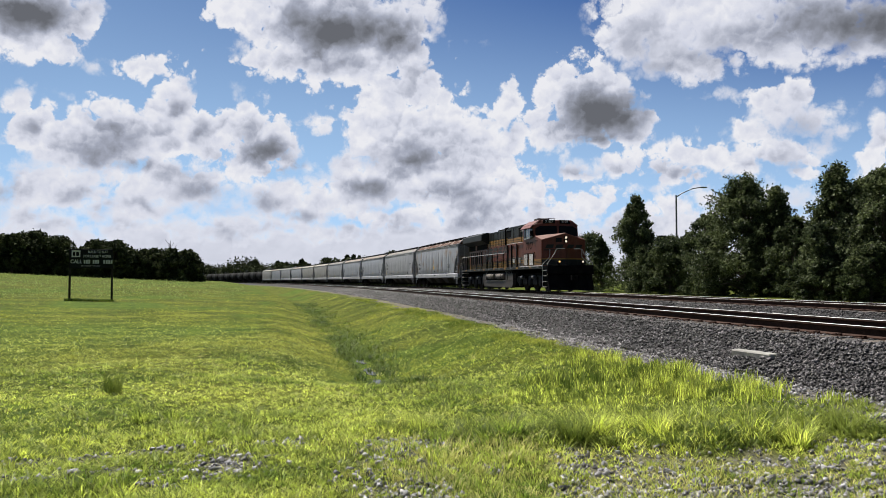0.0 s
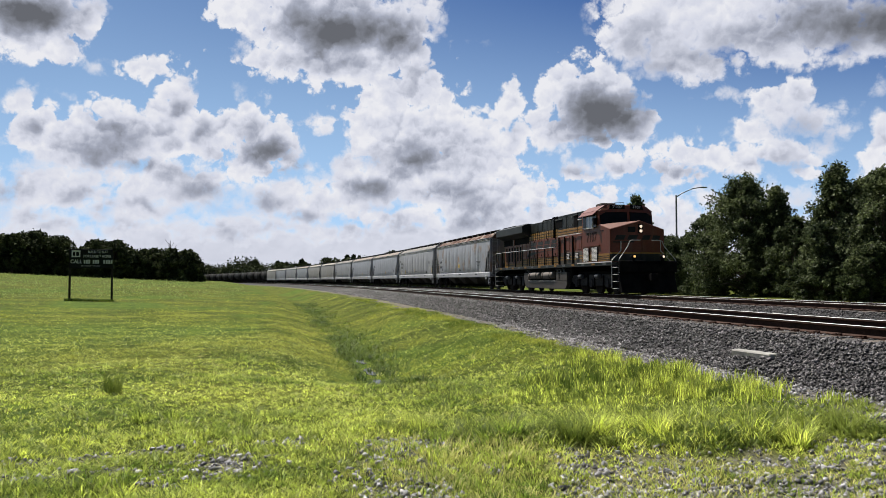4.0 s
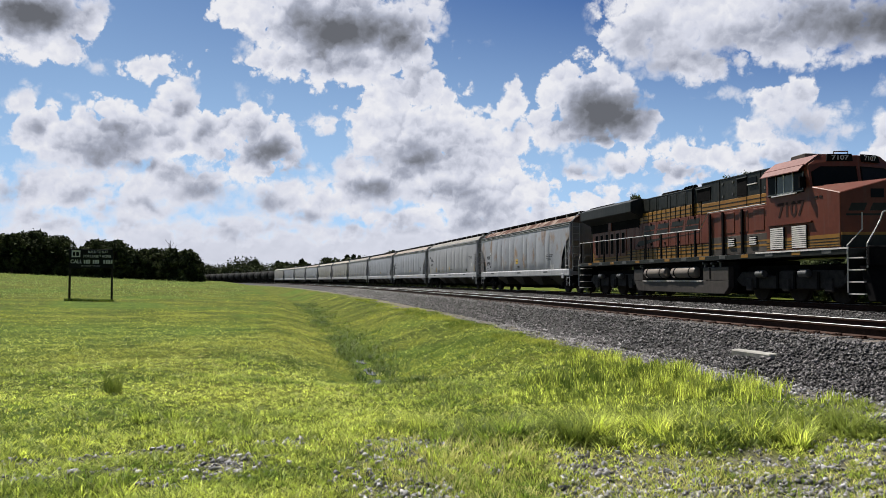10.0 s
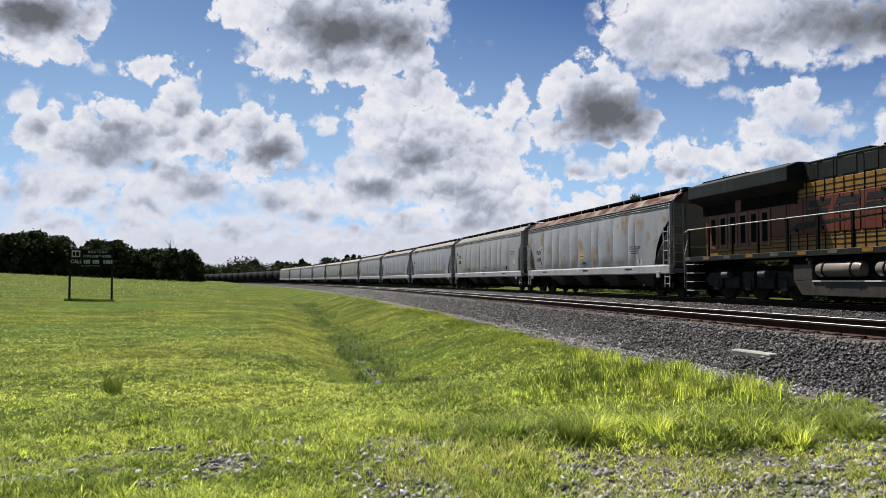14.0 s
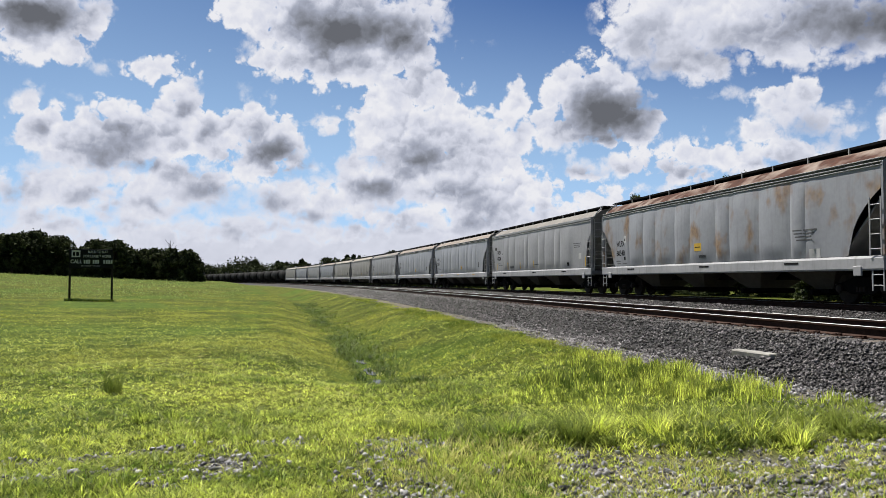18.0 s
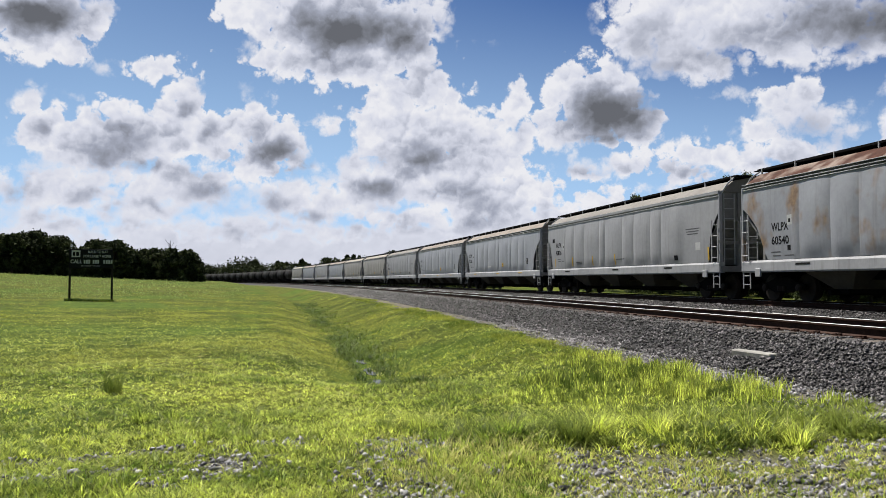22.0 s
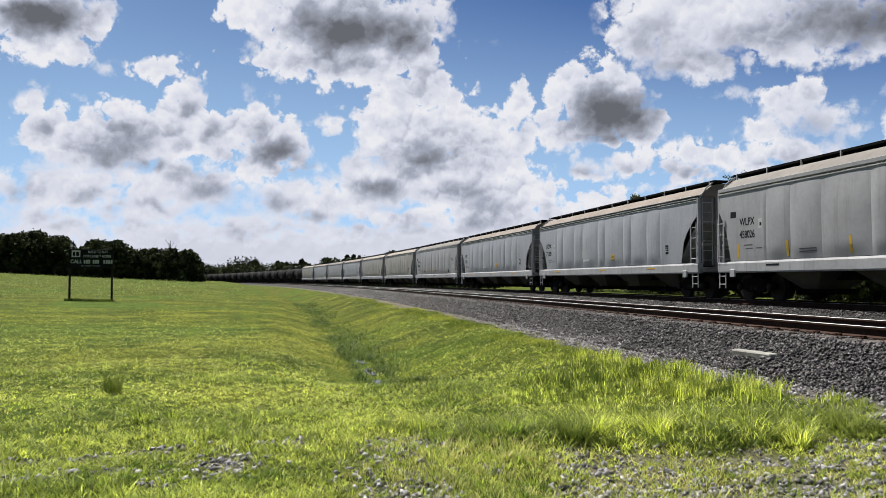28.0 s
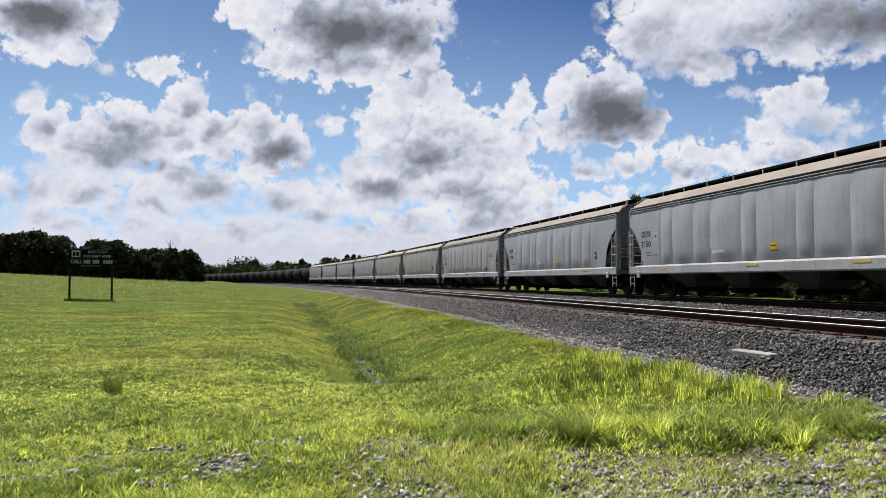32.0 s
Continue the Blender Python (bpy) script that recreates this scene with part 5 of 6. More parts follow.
        sl = lambda x, z: (fx(a - x) + (z - 2.9) * 0.45, z - 0.2)
        bars = [(0.0, 1.02, 2.92, 3.13), (0.0, 1.02, 3.19, 3.40)]
        for x0, x1, z0, z1 in bars:
            part("emblem_bar", Shape().prism([sl(x0, z0), sl(x1, z0), sl(x1, z1), sl(x0, z1)], -0.977, -0.968, axis="y"), DARK_GREEN, loco)
    part("emblem_swoosh", Shape().prism([(fx(16.0), 2.30), (fx(15.6), 2.54), (fx(10.4), 2.60), (fx(9.9), 2.66), (fx(13.8), 2.48), (fx(15.4), 2.30)], -0.977, -0.968, axis="y"), DARK_GREEN, loco)
    # cab: straight sides, a windscreen wall that bows forward to the middle, sloped roof shoulders
    cab = Shape()
    ring = lambda z, y, back: [(fx(4.86), -y), (fx(2.55 + back), -y), (fx(2.22 + back), 0), (fx(2.55 + back), y), (fx(4.86), y)]
    layers = [(1.62, 1.48, 0.0), (3.50, 1.48, 0.0), (4.26, 1.48, 0.12), (4.55, 1.06, 0.16)]
    cab.add([(x, y, z) for z, half, back in layers for x, y in ring(z, half, back)],
            [(5 * i + k, 5 * i + (k + 1) % 5, 5 * i + 5 + (k + 1) % 5, 5 * i + 5 + k) for i in range(3) for k in range(5)] + [(0, 4, 3, 2, 1), (15, 16, 17, 18, 19)])
    body = part("cab", cab, ORANGE, loco, "orange crew cab", bevel=0.015)
    lid = Shape().prism([(-1.52, 4.26), (-1.52, 4.30), (-1.08, 4.60), (1.08, 4.60), (1.52, 4.30), (1.52, 4.26), (1.06, 4.555), (-1.06, 4.555)], fx(4.9), fx(2.72))
    part("cab_roof", lid, CAB_ROOF, body, "sun-faded cab roof", bevel=0.006)
    tilt = lambda y, z: fx(2.22 + 0.2230 * abs(y) + 0.158 * max(0.0, z - 3.50))
    for side in (-1, 1):
        def plate(outline, gap):
            pts = [(tilt(y, z) + gap, side * y, z) for y, z in outline] + [(tilt(y, z) - 0.02, side * y, z) for y, z in outline]
            n = len(outline)
            return Shape().add(pts, [tuple(range(n)), tuple(range(n, 2 * n))[::-1]] + [(k, (k + 1) % n, n + (k + 1) % n, n + k) for k in range(n)])

        rim = part("windscreen_frame", plate([(0.07, 3.66), (0.07, 4.20), (1.12, 4.20), (1.42, 4.03), (1.42, 3.56), (0.7, 3.60)], 0.012), BLACK_STEEL, body, "black rubber windscreen frame")
        part("windscreen", plate([(0.11, 3.70), (0.11, 4.16), (1.10, 4.16), (1.38, 4.01), (1.38, 3.60), (0.7, 3.64)], 0.02), DARK_GLASS, rim, "dark windscreen pane")
        part("number_board", plate([(0.16, 4.36), (0.16, 4.59), (0.88, 4.59), (0.94, 4.36)], 0.03), BLACK_STEEL, body)
        lettering("7107", 0.20, SIGN_WHITE, body, tilt(0.53, 4.47) + 0.040, side * 0.53, 4.47, 0.52, "white road number", 90 + side * 12.6)
    part("air_conditioner", Shape().prism([(fx(4.40), 4.58), (fx(4.32), 4.76), (fx(3.62), 4.78), (fx(3.55), 4.58)], -0.9, -0.1, axis="y"), GRIMY, body, bevel=0.02)
    part("roof_grab", Shape().tube([(fx(2.72), -0.55, 4.59), (fx(2.72), -0.55, 4.70), (fx(2.72), -0.05, 4.72), (fx(2.72), -0.05, 4.60)], 0.02, 6), GALVANISED, body)
    part("window_recess", Shape().box(fx(4.72), fx(2.86), -1.492, -1.47, 3.44, 4.10), BLACK_STEEL, body, "dark window band")
    # lit panes: sunlight is put into paler glass and brighter frames
    for a, w, lit in ((2.90, 0.42, 0), (3.40, 0.42, 1), (3.86, 0.32, 1), (4.28, 0.40, 0)):
        win = part("side_window", Shape().box(fx(a + w), fx(a), -1.515, -1.488, 3.52, 4.06), SUNLIT_GLASS if lit else DARK_GLASS, body, "sliding cab window")
        part("window_frame", Shape().box(fx(a + w + 0.03), fx(a - 0.03), -1.53, -1.50, 3.47, 3.51).box(fx(a), fx(a - 0.04), -1.53, -1.50, 3.51, 4.08), LOUVRE if lit else GALVANISED, win)
    part("awning", Shape().prism([(-1.50, 4.30), (-1.70, 4.10), (-1.70, 4.075), (-1.50, 4.255)], fx(4.86), fx(2.85)), CAB_ROOF, body, "pink-faded window awning")
    part("arm_rest", Shape().box(fx(4.45), fx(3.2), -1.56, -1.49, 3.42, 3.455), LOUVRE, body)
    for a in (2.05, 2.25):
        part("small_emblem", Shape().box(fx(a + 0.14), fx(a), -1.489, -1.47, 3.20, 3.25), STENCIL, body)
    part("mirror", Shape().box(fx(2.84), fx(2.78), -1.70, -1.50, 3.56, 3.90), BLACK_STEEL, body)
    lettering("7107", 0.66, NUMBER_PAINT, body, fx(3.57), -1.486, 2.93, 1.36, "dark road number on the cab side")
    for a in (2.74, 3.87):
        grille = part("cab_louvre", Shape().box(fx(a + 0.73), fx(a), -1.515, -1.495, 1.70, 2.42), BLACK_STEEL, body)
        for k in range(11):
            part("slat", Shape().box(fx(a + 0.71), fx(a + 0.02), -1.54, -1.51, 1.715 + 0.064 * k, 1.760 + 0.064 * k), LOUVRE, grille)
    part("louvre_hood", Shape().box(fx(4.75), fx(2.5), -1.55, -1.47, 2.48, 2.52), ORANGE, body)
    part("cab_stripe", Shape().box(fx(4.85), fx(1.31), -1.489, -1.47, 1.70, 2.06), YELLOW, body, "yellow stripe with dark lines")
    for z in (1.75, 1.84, 1.93):
        part("pinstripe", Shape().box(fx(4.85), fx(1.32), -1.493, -1.48, z - 0.016, z + 0.016), DARK_GREEN, body)
    part("deck_edge", Shape().box(fx(5.4), fx(0.9), -1.57, -1.53, 1.60, 1.65), LOUVRE, loco, "bright walkway edge")
    # nose: its front bows forward to the middle, its top is creased along the ridge
    nose = Shape()
    n0, n1, nm = fx(2.6), fx(1.30), fx(0.97)
    nose.add([(n0, -1.48, 1.62), (n1, -1.46, 1.62), (nm, 0, 1.62), (n1, 1.46, 1.62), (n0, 1.48, 1.62), (n0, -1.48, 3.58), (n1, -1.46, 3.26), (nm, 0, 3.67), (n1, 1.46, 3.26), (n0, 1.48, 3.58), (n0, 0, 3.66)],
             [(4, 3, 2, 1, 0), (0, 1, 6, 5), (1, 2, 7, 6), (2, 3, 8, 7), (3, 4, 9, 8), (5, 6, 7, 10), (10, 7, 8, 9), (0, 5, 10, 9, 4)])
    hood_nose = part("nose", nose, ORANGE, body, "red-orange short nose with a creased top", bevel=0.02)
    front = lambda y: nm - 0.226 * abs(y)

    def on_nose(name, y0, y1, z0, z1, proud, material, label="", slant=0.0):
        """A plate lying on one half of the bowed nose."""
        out = [(y0, z0), (y1, z0), (y1 + slant, z1), (y0 + slant, z1)]
        pts = [(front(y) + proud, y, z) for y, z in out] + [(front(y) - 0.02, y, z) for y, z in out]
        sh = Shape().add(pts, [(0, 1, 2, 3), (7, 6, 5, 4), (0, 4, 5, 1), (1, 5, 6, 2), (2, 6, 7, 3), (3, 7, 4, 0)])
        return part(name, sh, material, hood_nose, label)

    on_nose("nose_door", 0.12, 0.80, 1.78, 2.98, 0.025, ORANGE)
    on_nose("nose_window", -0.60, -0.24, 3.10, 3.36, 0.015, DARK_GLASS, "small dark nose window")
    for y in (-1.24, -0.64, 0.08, 0.68):
        on_nose("emblem_block", y, y + 0.44, 2.72, 2.95, 0.032 if y > 0 else 0.008, DARK_GREEN, slant=0.10)
    on_nose("emblem_swoosh", -1.30, -0.30, 2.58, 2.64, 0.008, DARK_GREEN)
    for y0, y1 in ((-1.45, -0.01), (0.01, 1.45)):
        on_nose("nose_stripe", y0, y1, 1.66, 2.02, 0.028, DARK_GREEN)
        on_nose("nose_stripe", y0, y1, 2.02, 2.10, 0.029, YELLOW, "yellow line round the nose")
    part("light_housing", Shape().box(nm - 0.10, nm + 0.035, -0.10, 0.14, 3.06, 3.50), BLACK_STEEL, hood_nose, bevel=0.02)
    for z in (3.15, 3.38):
        part("headlight", Shape().lathe([(nm - 0.02, 0.075), (nm + 0.05, 0.075), (nm + 0.06, 0.055)], 14, at=(0, 0.02, z)), LAMP_WHITE, hood_nose, "lit round headlight")
    # front end
    part("front_plate", Shape().box(fx(0.28), fx(0.10), -1.50, 1.50, 1.10, 1.66), BLACK_STEEL, loco, bevel=0.03)
    part("front_deck", Shape().box(fx(1.0), fx(0.1), -1.0, 1.0, 1.50, 1.62), BLACK_STEEL, loco)
    part("pilot", Shape().prism([(fx(0.30), 1.12), (fx(0.02), 0.35), (fx(-0.06), 0.12), (fx(0.25), 0.12), (fx(0.6), 1.12)], -1.45, 1.45, axis="y"), BLACK_STEEL, loco, "black pilot plough", bevel=0.02)
    part("coupler", Shape().box(fx(0.3), fx(-0.35), -0.13, 0.13, 0.72, 1.0).box(fx(-0.3), fx(-0.55), -0.18, 0.18, 0.68, 1.04), BLACK_STEEL, loco, bevel=0.03)
    part("rear_coupler", Shape().box(fx(22.2), fx(21.8), -0.15, 0.15, 0.72, 1.0), BLACK_STEEL, loco, bevel=0.03)
    part("rear_plate", Shape().box(fx(22.0), fx(21.88), -1.5, 1.5, 0.9, 1.66), BLACK_STEEL, loco, bevel=0.02)
    for y, mt in ((-0.757, LAMP_WARM), (0.757, LAMP_WHITE)):
        housing = part("ditch_light", Shape().lathe([(fx(0.24), 0.11), (fx(0.05), 0.13), (fx(0.03), 0.12)], 14, at=(0, y, 1.86)).box(fx(0.2), fx(0.12), y - 0.05, y + 0.05, 1.62, 1.8), BLACK_STEEL, loco)
        part("lens", Shape().lathe([(fx(0.06), 0.06), (fx(0.015), 0.06), (fx(0.005), 0.04)], 14, at=(0, y, 1.86)), mt, housing, "lit ditch light")
    for side in (-1, 1):
        for end, a in ((1, 0.62), (-1, 21.55)):
            steps = part("stepwell", Shape().box(fx(a + 0.33), fx(a + 0.29), side * 0.95, side * 1.53, 0.28, 1.62), DARK_GREEN, loco)
            for k in range(4):
                part("step", Shape().box(fx(a + 0.30), fx(a - 0.30), side * 1.05, side * 1.53, 0.30 + 0.34 * k, 0.33 + 0.34 * k), LOUVRE if side < 0 else BLACK_STEEL, steps)
        front_rail = Shape()
        front_rail.tube([(fx(0.92), side * 1.55, 0.35), (fx(0.92), side * 1.55, 1.70), (fx(0.92), side * 1.06, 2.17), (fx(0.92), side * 1.05, 2.65)], 0.022, 6)
        front_rail.tube([(fx(0.22), side * 1.48, 1.05), (fx(0.22), side * 1.48, 1.72), (fx(0.35), side * 0.95, 2.38), (fx(0.35), side * 0.85, 2.62), (fx(0.35), side * 0.70, 2.66), (fx(0.35), side * 0.30, 2.66)], 0.022, 6)
        part("front_handrail", front_rail, RAIL_PAINT, loco, "pale bent grab rail")
        rail = Shape().tube([(fx(22.0), side * 1.5, 2.62), (fx(21.7), side * 1.5, 2.70), (fx(9.12), side * 1.5, 2.67), (fx(8.55), side * 1.5, 3.25), (fx(4.9), side * 1.5, 3.26)], 0.022, 6)
        part("handrail", rail, RAIL_PAINT, loco, "long walkway handrail")
        for a, top in ((21.7, 2.7), (20.2, 2.7), (18.6, 2.7), (17.0, 2.7), (15.4, 2.7), (13.9, 2.7), (12.4, 2.7), (10.95, 2.68), (9.55, 2.68), (8.45, 3.2), (7.55, 3.2), (6.3, 3.2)):
            part("handrail_post", Shape().box(fx(a) - 0.055, fx(a) + 0.055, side * 1.48 - 0.03, side * 1.48 + 0.03, 1.6, top), BLACK_STEEL, loco, bevel=0.008)
        rear = Shape().tube([(fx(22.05), side * 1.5, 0.4), (fx(22.05), side * 1.5, 1.7), (fx(22.15), side * 1.3, 2.3)], 0.02, 6)
        part("rear_grab", rear, RAIL_PAINT, loco)
    return loco


def build_train():
    train = [(build_locomotive(), 11.0)]
    first = hopper_car("rusty", ("WLPX", "60540", 0.6), "white covered hopper car stained with rust on its sides and roof")
    second = hopper_car("pale", ("WLPX", "458026", 0.3), "pale grey covered hopper car with plain eaves and a white sill")
    third = hopper_car("grey", ("OCPX", "7150", 0.15), "clean grey covered hopper car with white sill and black marks")
    sixth = hopper_car("beige", ("", "", 0.0), "beige-grey covered hopper car with a dusty roof")
    kinds = [first, second, third, None, None, sixth, None, None, None, None, None]
    like = {3: third, 4: second, 6: sixth, 7: third, 8: second, 9: third, 10: sixth}
    here = pose(0, 0, 0)
    for k in range(11):
        train.append((kinds[k] or copy_thing(like[k], here), LOCO_BACK + SPACING * (k + 0.5)))
    tank = tank_car("black tank car with a domed manway on the curve")
    start = LOCO_BACK + SPACING * 11
    for k in range(20):
        train.append((tank if k == 0 else copy_thing(tank, here), start + 16.33 * (k + 0.5)))
    return train


TRAIN = build_train()


def car_pose(s):
    x, y, a = along(s, FAR_TRACK)
    return pose(x, y, RAIL_Z, 0, 0, -90 + math.degrees(a))


# ---- trees ----
def leaf_mesh(name, centres, sizes, seed, material):
    """Leaves: small pointed blades turned every way, as arrays."""
    rs = np.random.RandomState(seed)
    n = len(centres)
    a = rs.randn(n, 3)
    a /= np.linalg.norm(a, axis=1, keepdims=True)
    b = np.cross(a, rs.randn(n, 3))
    b /= np.linalg.norm(b, axis=1, keepdims=True)
    c = np.cross(a, b)
    s = sizes[:, None]
    v = np.stack([centres - b * s * 0.5 - a * s * 0.28, centres - b * s * 0.35 + a * s * 0.34, centres + b * s * 0.62 + c * s * 0.1], 1)
    return raw_mesh(name, v.reshape(-1, 3), np.arange(3 * n).reshape(n, 3), material)


def tree(x, y, height, width, label, leaves=9000, leaf=0.2, shape="round", seed=0, material=None, name="tree", skirt=0.12, group="", category="tree"):
    """A tapered trunk with limbs and a crown of many leaves gathered in uneven clumps."""
    rs = np.random.RandomState(seed)
    z0 = float(land(x, y))
    th = thing(name, label, category, pose(x, y, z0 - 0.05, 0, 0, 0), group)
    trunk = Shape()
    top = height * 0.8
    bend = [(0.15 * width * 0.2 * rs.randn() * (k / 5), 0.15 * width * 0.2 * rs.randn() * (k / 5), top * k / 5) for k in range(6)]
    trunk.tube(bend, height * 0.022, 8, ends=height * 0.005)
    lobes = []
    count = int(84 + height * 6.0) if leaves > 6000 else int(46 + height * 3.0)
    for k in range(count):
        h = skirt + (1 - skirt) * (rs.rand() ** 0.85)
        if shape == "cone":
            reach = (1 - h) ** 0.95 * 0.98 + 0.02
        elif shape == "column":
            reach = (1 - h ** 3) * 0.8 + 0.1
        elif shape == "peak":
            reach = (1 - h ** 1.35) ** 0.85 * (0.75 + 0.25 * min(1.0, h / 0.25)) + 0.04
        else:
            reach = math.sqrt(max(0.015, 1 - ((h - 0.36) / 0.66) ** 2)) * (1.12 - 0.42 * h)
        ang, rad = rs.rand() * 6.283, width / 2 * reach * (0.15 + 0.85 * rs.rand() ** 0.6)
        size = ((0.045 + 0.085 * rs.rand()) if leaves > 6000 else (0.08 + 0.10 * rs.rand())) * min(width, height) * (1.15 - 0.75 * h if shape == "cone" else 1.0)
        c = np.array([math.cos(ang) * rad, math.sin(ang) * rad, min(h * height, height - 0.5 * size)])
        lobes.append((c, size))
        if k % 3 == 0:
            base = Vector((0, 0, c[2] * 0.6))
            trunk.tube([base, base.lerp(Vector(c), 0.5) + Vector((0, 0, 0.04 * height)), Vector(c)], height * 0.008, 5, ends=height * 0.002)
    part("trunk", trunk, BARK, th, "grey-brown trunk with limbs")
    per = max(1, leaves // count)
    pts = []
    for c, size in lobes:
        d = rs.randn(per, 3)
        d /= np.linalg.norm(d, axis=1, keepdims=True)
        r = size * (0.15 + 0.95 * rs.rand(per, 1) ** 0.5) * (1 + 0.22 * (rs.rand(per, 1) < 0.12)) * (1 + 0.35 * (smooth_noise(d[:, :1] * 3 + c[0], d[:, 2:] * 3 + c[1], 3) - 0.5))
        pts.append(c + d * r * np.array([1, 1, 0.8]))
        if leaves > 6000:
            # sprigs that stand out of the clump, mostly upward
            away = rs.randn(4, 3) + np.array([0, 0, 0.9]) + 1.2 * np.array([c[0], c[1], 0]) / width
            away /= np.linalg.norm(away, axis=1, keepdims=True)
            n = per // 4
            far = size * (0.6 + 0.85 * rs.rand(n, 1))
            pts.append(c + away[rs.randint(0, 4, n)] * far + 0.10 * size * rs.randn(n, 3))
    pts = np.concatenate(pts)
    pts[:, 2] = np.maximum(pts[:, 2], 0.1)
    crown = leaf_mesh("crown", pts, leaf * (0.6 + 0.8 * rs.rand(len(pts))), seed + 1, material or LEAF_DARK)
    part("crown", crown, None, th, "dense dark green leafy crown")
    return th


def build_trees():
    near = [
        (31.0, 78.0, 5.6, 4.4, "round", 9000, "small sparse tree"),
        (29.0, 70.5, 4.8, 4.6, "cone", 12000, "small bushy tree"),
        (30.0, 64.9, 7.9, 7.4, "cone", 30000, "narrow pointed young tree"),
        (29.0, 60.5, 3.6, 3.4, "round", 9000, "low shrub"),
        (29.0, 56.7, 3.9, 4.2, "round", 11000, "low bushy tree"),
        (31.0, 58.0, 4.4, 3.4, "round", 9000, "bushy tree"),
        (30.0, 53.0, 5.4, 3.6, "round", 16000, "leafy tree with pale-lit edges"),
        (30.2, 48.4, 7.3, 7.6, "peak", 34000, "broad dense oak-like tree"),
        (31.0, 46.2, 6.7, 3.8, "peak", 20000, "dense dark tree"),
        (30.0, 42.8, 4.6, 3.2, "round", 11000, "shrubby tree"),
        (32.8, 42.9, 6.0, 2.8, "round", 10000, "shrubby tree"),
        (30.5, 39.5, 7.0, 4.6, "peak", 22000, "tall uneven tree"),
        (28.0, 37.6, 3.8, 3.0, "round", 10000, "bright green young tree"),
        (27.2, 36.6, 2.0, 2.8, "round", 8000, "grey-green shrub"),
        (32.0, 39.0, 6.4, 3.6, "round", 14000, "leafy tree"),
        (30.0, 35.4, 6.4, 3.6, "round", 16000, "tall leafy tree"),
        (28.0, 34.0, 2.6, 2.8, "round", 8000, "olive-coloured shrub"),
        (31.0, 32.5, 6.6, 4.4, "round", 12000, "tall leafy tree"),
        (32.0, 26.0, 7.6, 6.0, "round", 7000, "tall leafy tree"),
        (32.0, 18.0, 8.0, 6.0, "round", 6000, "tall leafy tree"),
        (29.6, 51.0, 2.2, 3.0, "round", 8000, "low shrub"),
        (29.8, 45.0, 2.4, 3.2, "round", 8000, "low shrub"),
        (29.6, 41.0, 2.2, 2.6, "round", 7000, "low shrub"),
        (33.6, 50.5, 5.2, 4.4, "round", 12000, "dark tree standing behind"),
        (35.0, 43.5, 6.0, 5.0, "round", 12000, "dark tree standing behind"),
        (34.0, 66.0, 4.6, 4.0, "round", 9000, "dark tree standing behind"),
        (34.0, 37.0, 5.6, 4.6, "round", 10000, "dark tree standing behind"),
    ]
    for k, (x, y, h, w, shape, n, label) in enumerate(near):
        tree(x, y, h * 1.06, w * 1.05, label + " with dark green leaves behind the tracks", int(n * 1.15), 0.155, shape, 20 + k, skirt=0.04, group="trees behind the tracks")
    rs = random.Random(4)
    # the far row along the right of the bend
    spots = [(36, 70, 6.5), (40, 82, 8), (37, 96, 6.5), (39, 112, 8), (37, 128, 7), (38, 146, 9), (41, 172, 12), (36, 178, 9.5), (36, 196, 8.5), (40, 214, 10.5), (34, 236, 10), (37, 258, 12.5), (34, 275, 10),
             (30, 292, 8.5), (33, 312, 11), (28, 330, 9), (31, 350, 11.5), (26, 368, 9.5), (29, 390, 12), (22, 410, 9), (25, 430, 11), (20, 450, 9.5), (23, 476, 12), (17, 500, 10), (20, 525, 12), (14, 550, 10), (16, 580, 13), (10, 600, 11), (4, 640, 12)]
    spots += [(30 + rs.uniform(-3, 8) - 0.02 * s, s + rs.uniform(-6, 6), rs.uniform(4.5, 7.5) + s / 130) for s in range(205, 650, 11)]
    for k, (d, s, h) in enumerate(spots):
        x, y, a = along(s, d)
        tree(x, y, h * rs.uniform(0.70, 0.90), h * rs.uniform(0.5, 0.8), "distant dark tree beside the railway bend", 2000, 0.42 + s / 480, "cone" if k % 3 else "round", 60 + k, LEAF_FAR, skirt=0.0, group="far trees along the railway")
    # the wood beyond the field
    for k in range(58):
        u = (k // 2) / 28
        x = -116 + 92 * u + rs.uniform(-4.0, 3.0) * (u < 0.95)
        y = 189 + 3 * math.sin(k * 2.3) + (9 if k % 2 else 0) + 12 * u
        h = (9.2 if u < 0.66 else 9.2 - 7.0 * (u - 0.66)) * rs.uniform(0.86, 1.07)
        tree(x, y, h, h * rs.uniform(0.8, 1.25), "large dark tree at the edge of the field", 3600, 0.72, "round", 120 + k, LEAF_FAR, skirt=0.0, group="wood at the field's edge")
    # brushwood under the far trees, too dense to count
    g = np.random.RandomState(9)
    n = 26000
    u = g.rand(n)
    wood = np.stack([-118 + 97 * u, 186 + 12 * u + 3 * g.rand(n), 0 * u], -1)
    wood[:, 2] = land(wood[:, 0], wood[:, 1]) + 5.0 * g.rand(n) * (0.6 + 0.4 * fbm(u * 30, 0 * u, 3, seed=2))
    rim = 110 + 520 * g.rand(n)
    where = np.array([along(float(q), 27 + 10 * g.rand() - 0.014 * float(q)) for q in rim])
    row = np.stack([where[:, 0], where[:, 1], land(where[:, 0], where[:, 1]) + (3.2 + rim / 62) * g.rand(n) * (0.3 + 1.1 * fbm(rim * 0.06, 0 * rim, 3, seed=4))], -1)
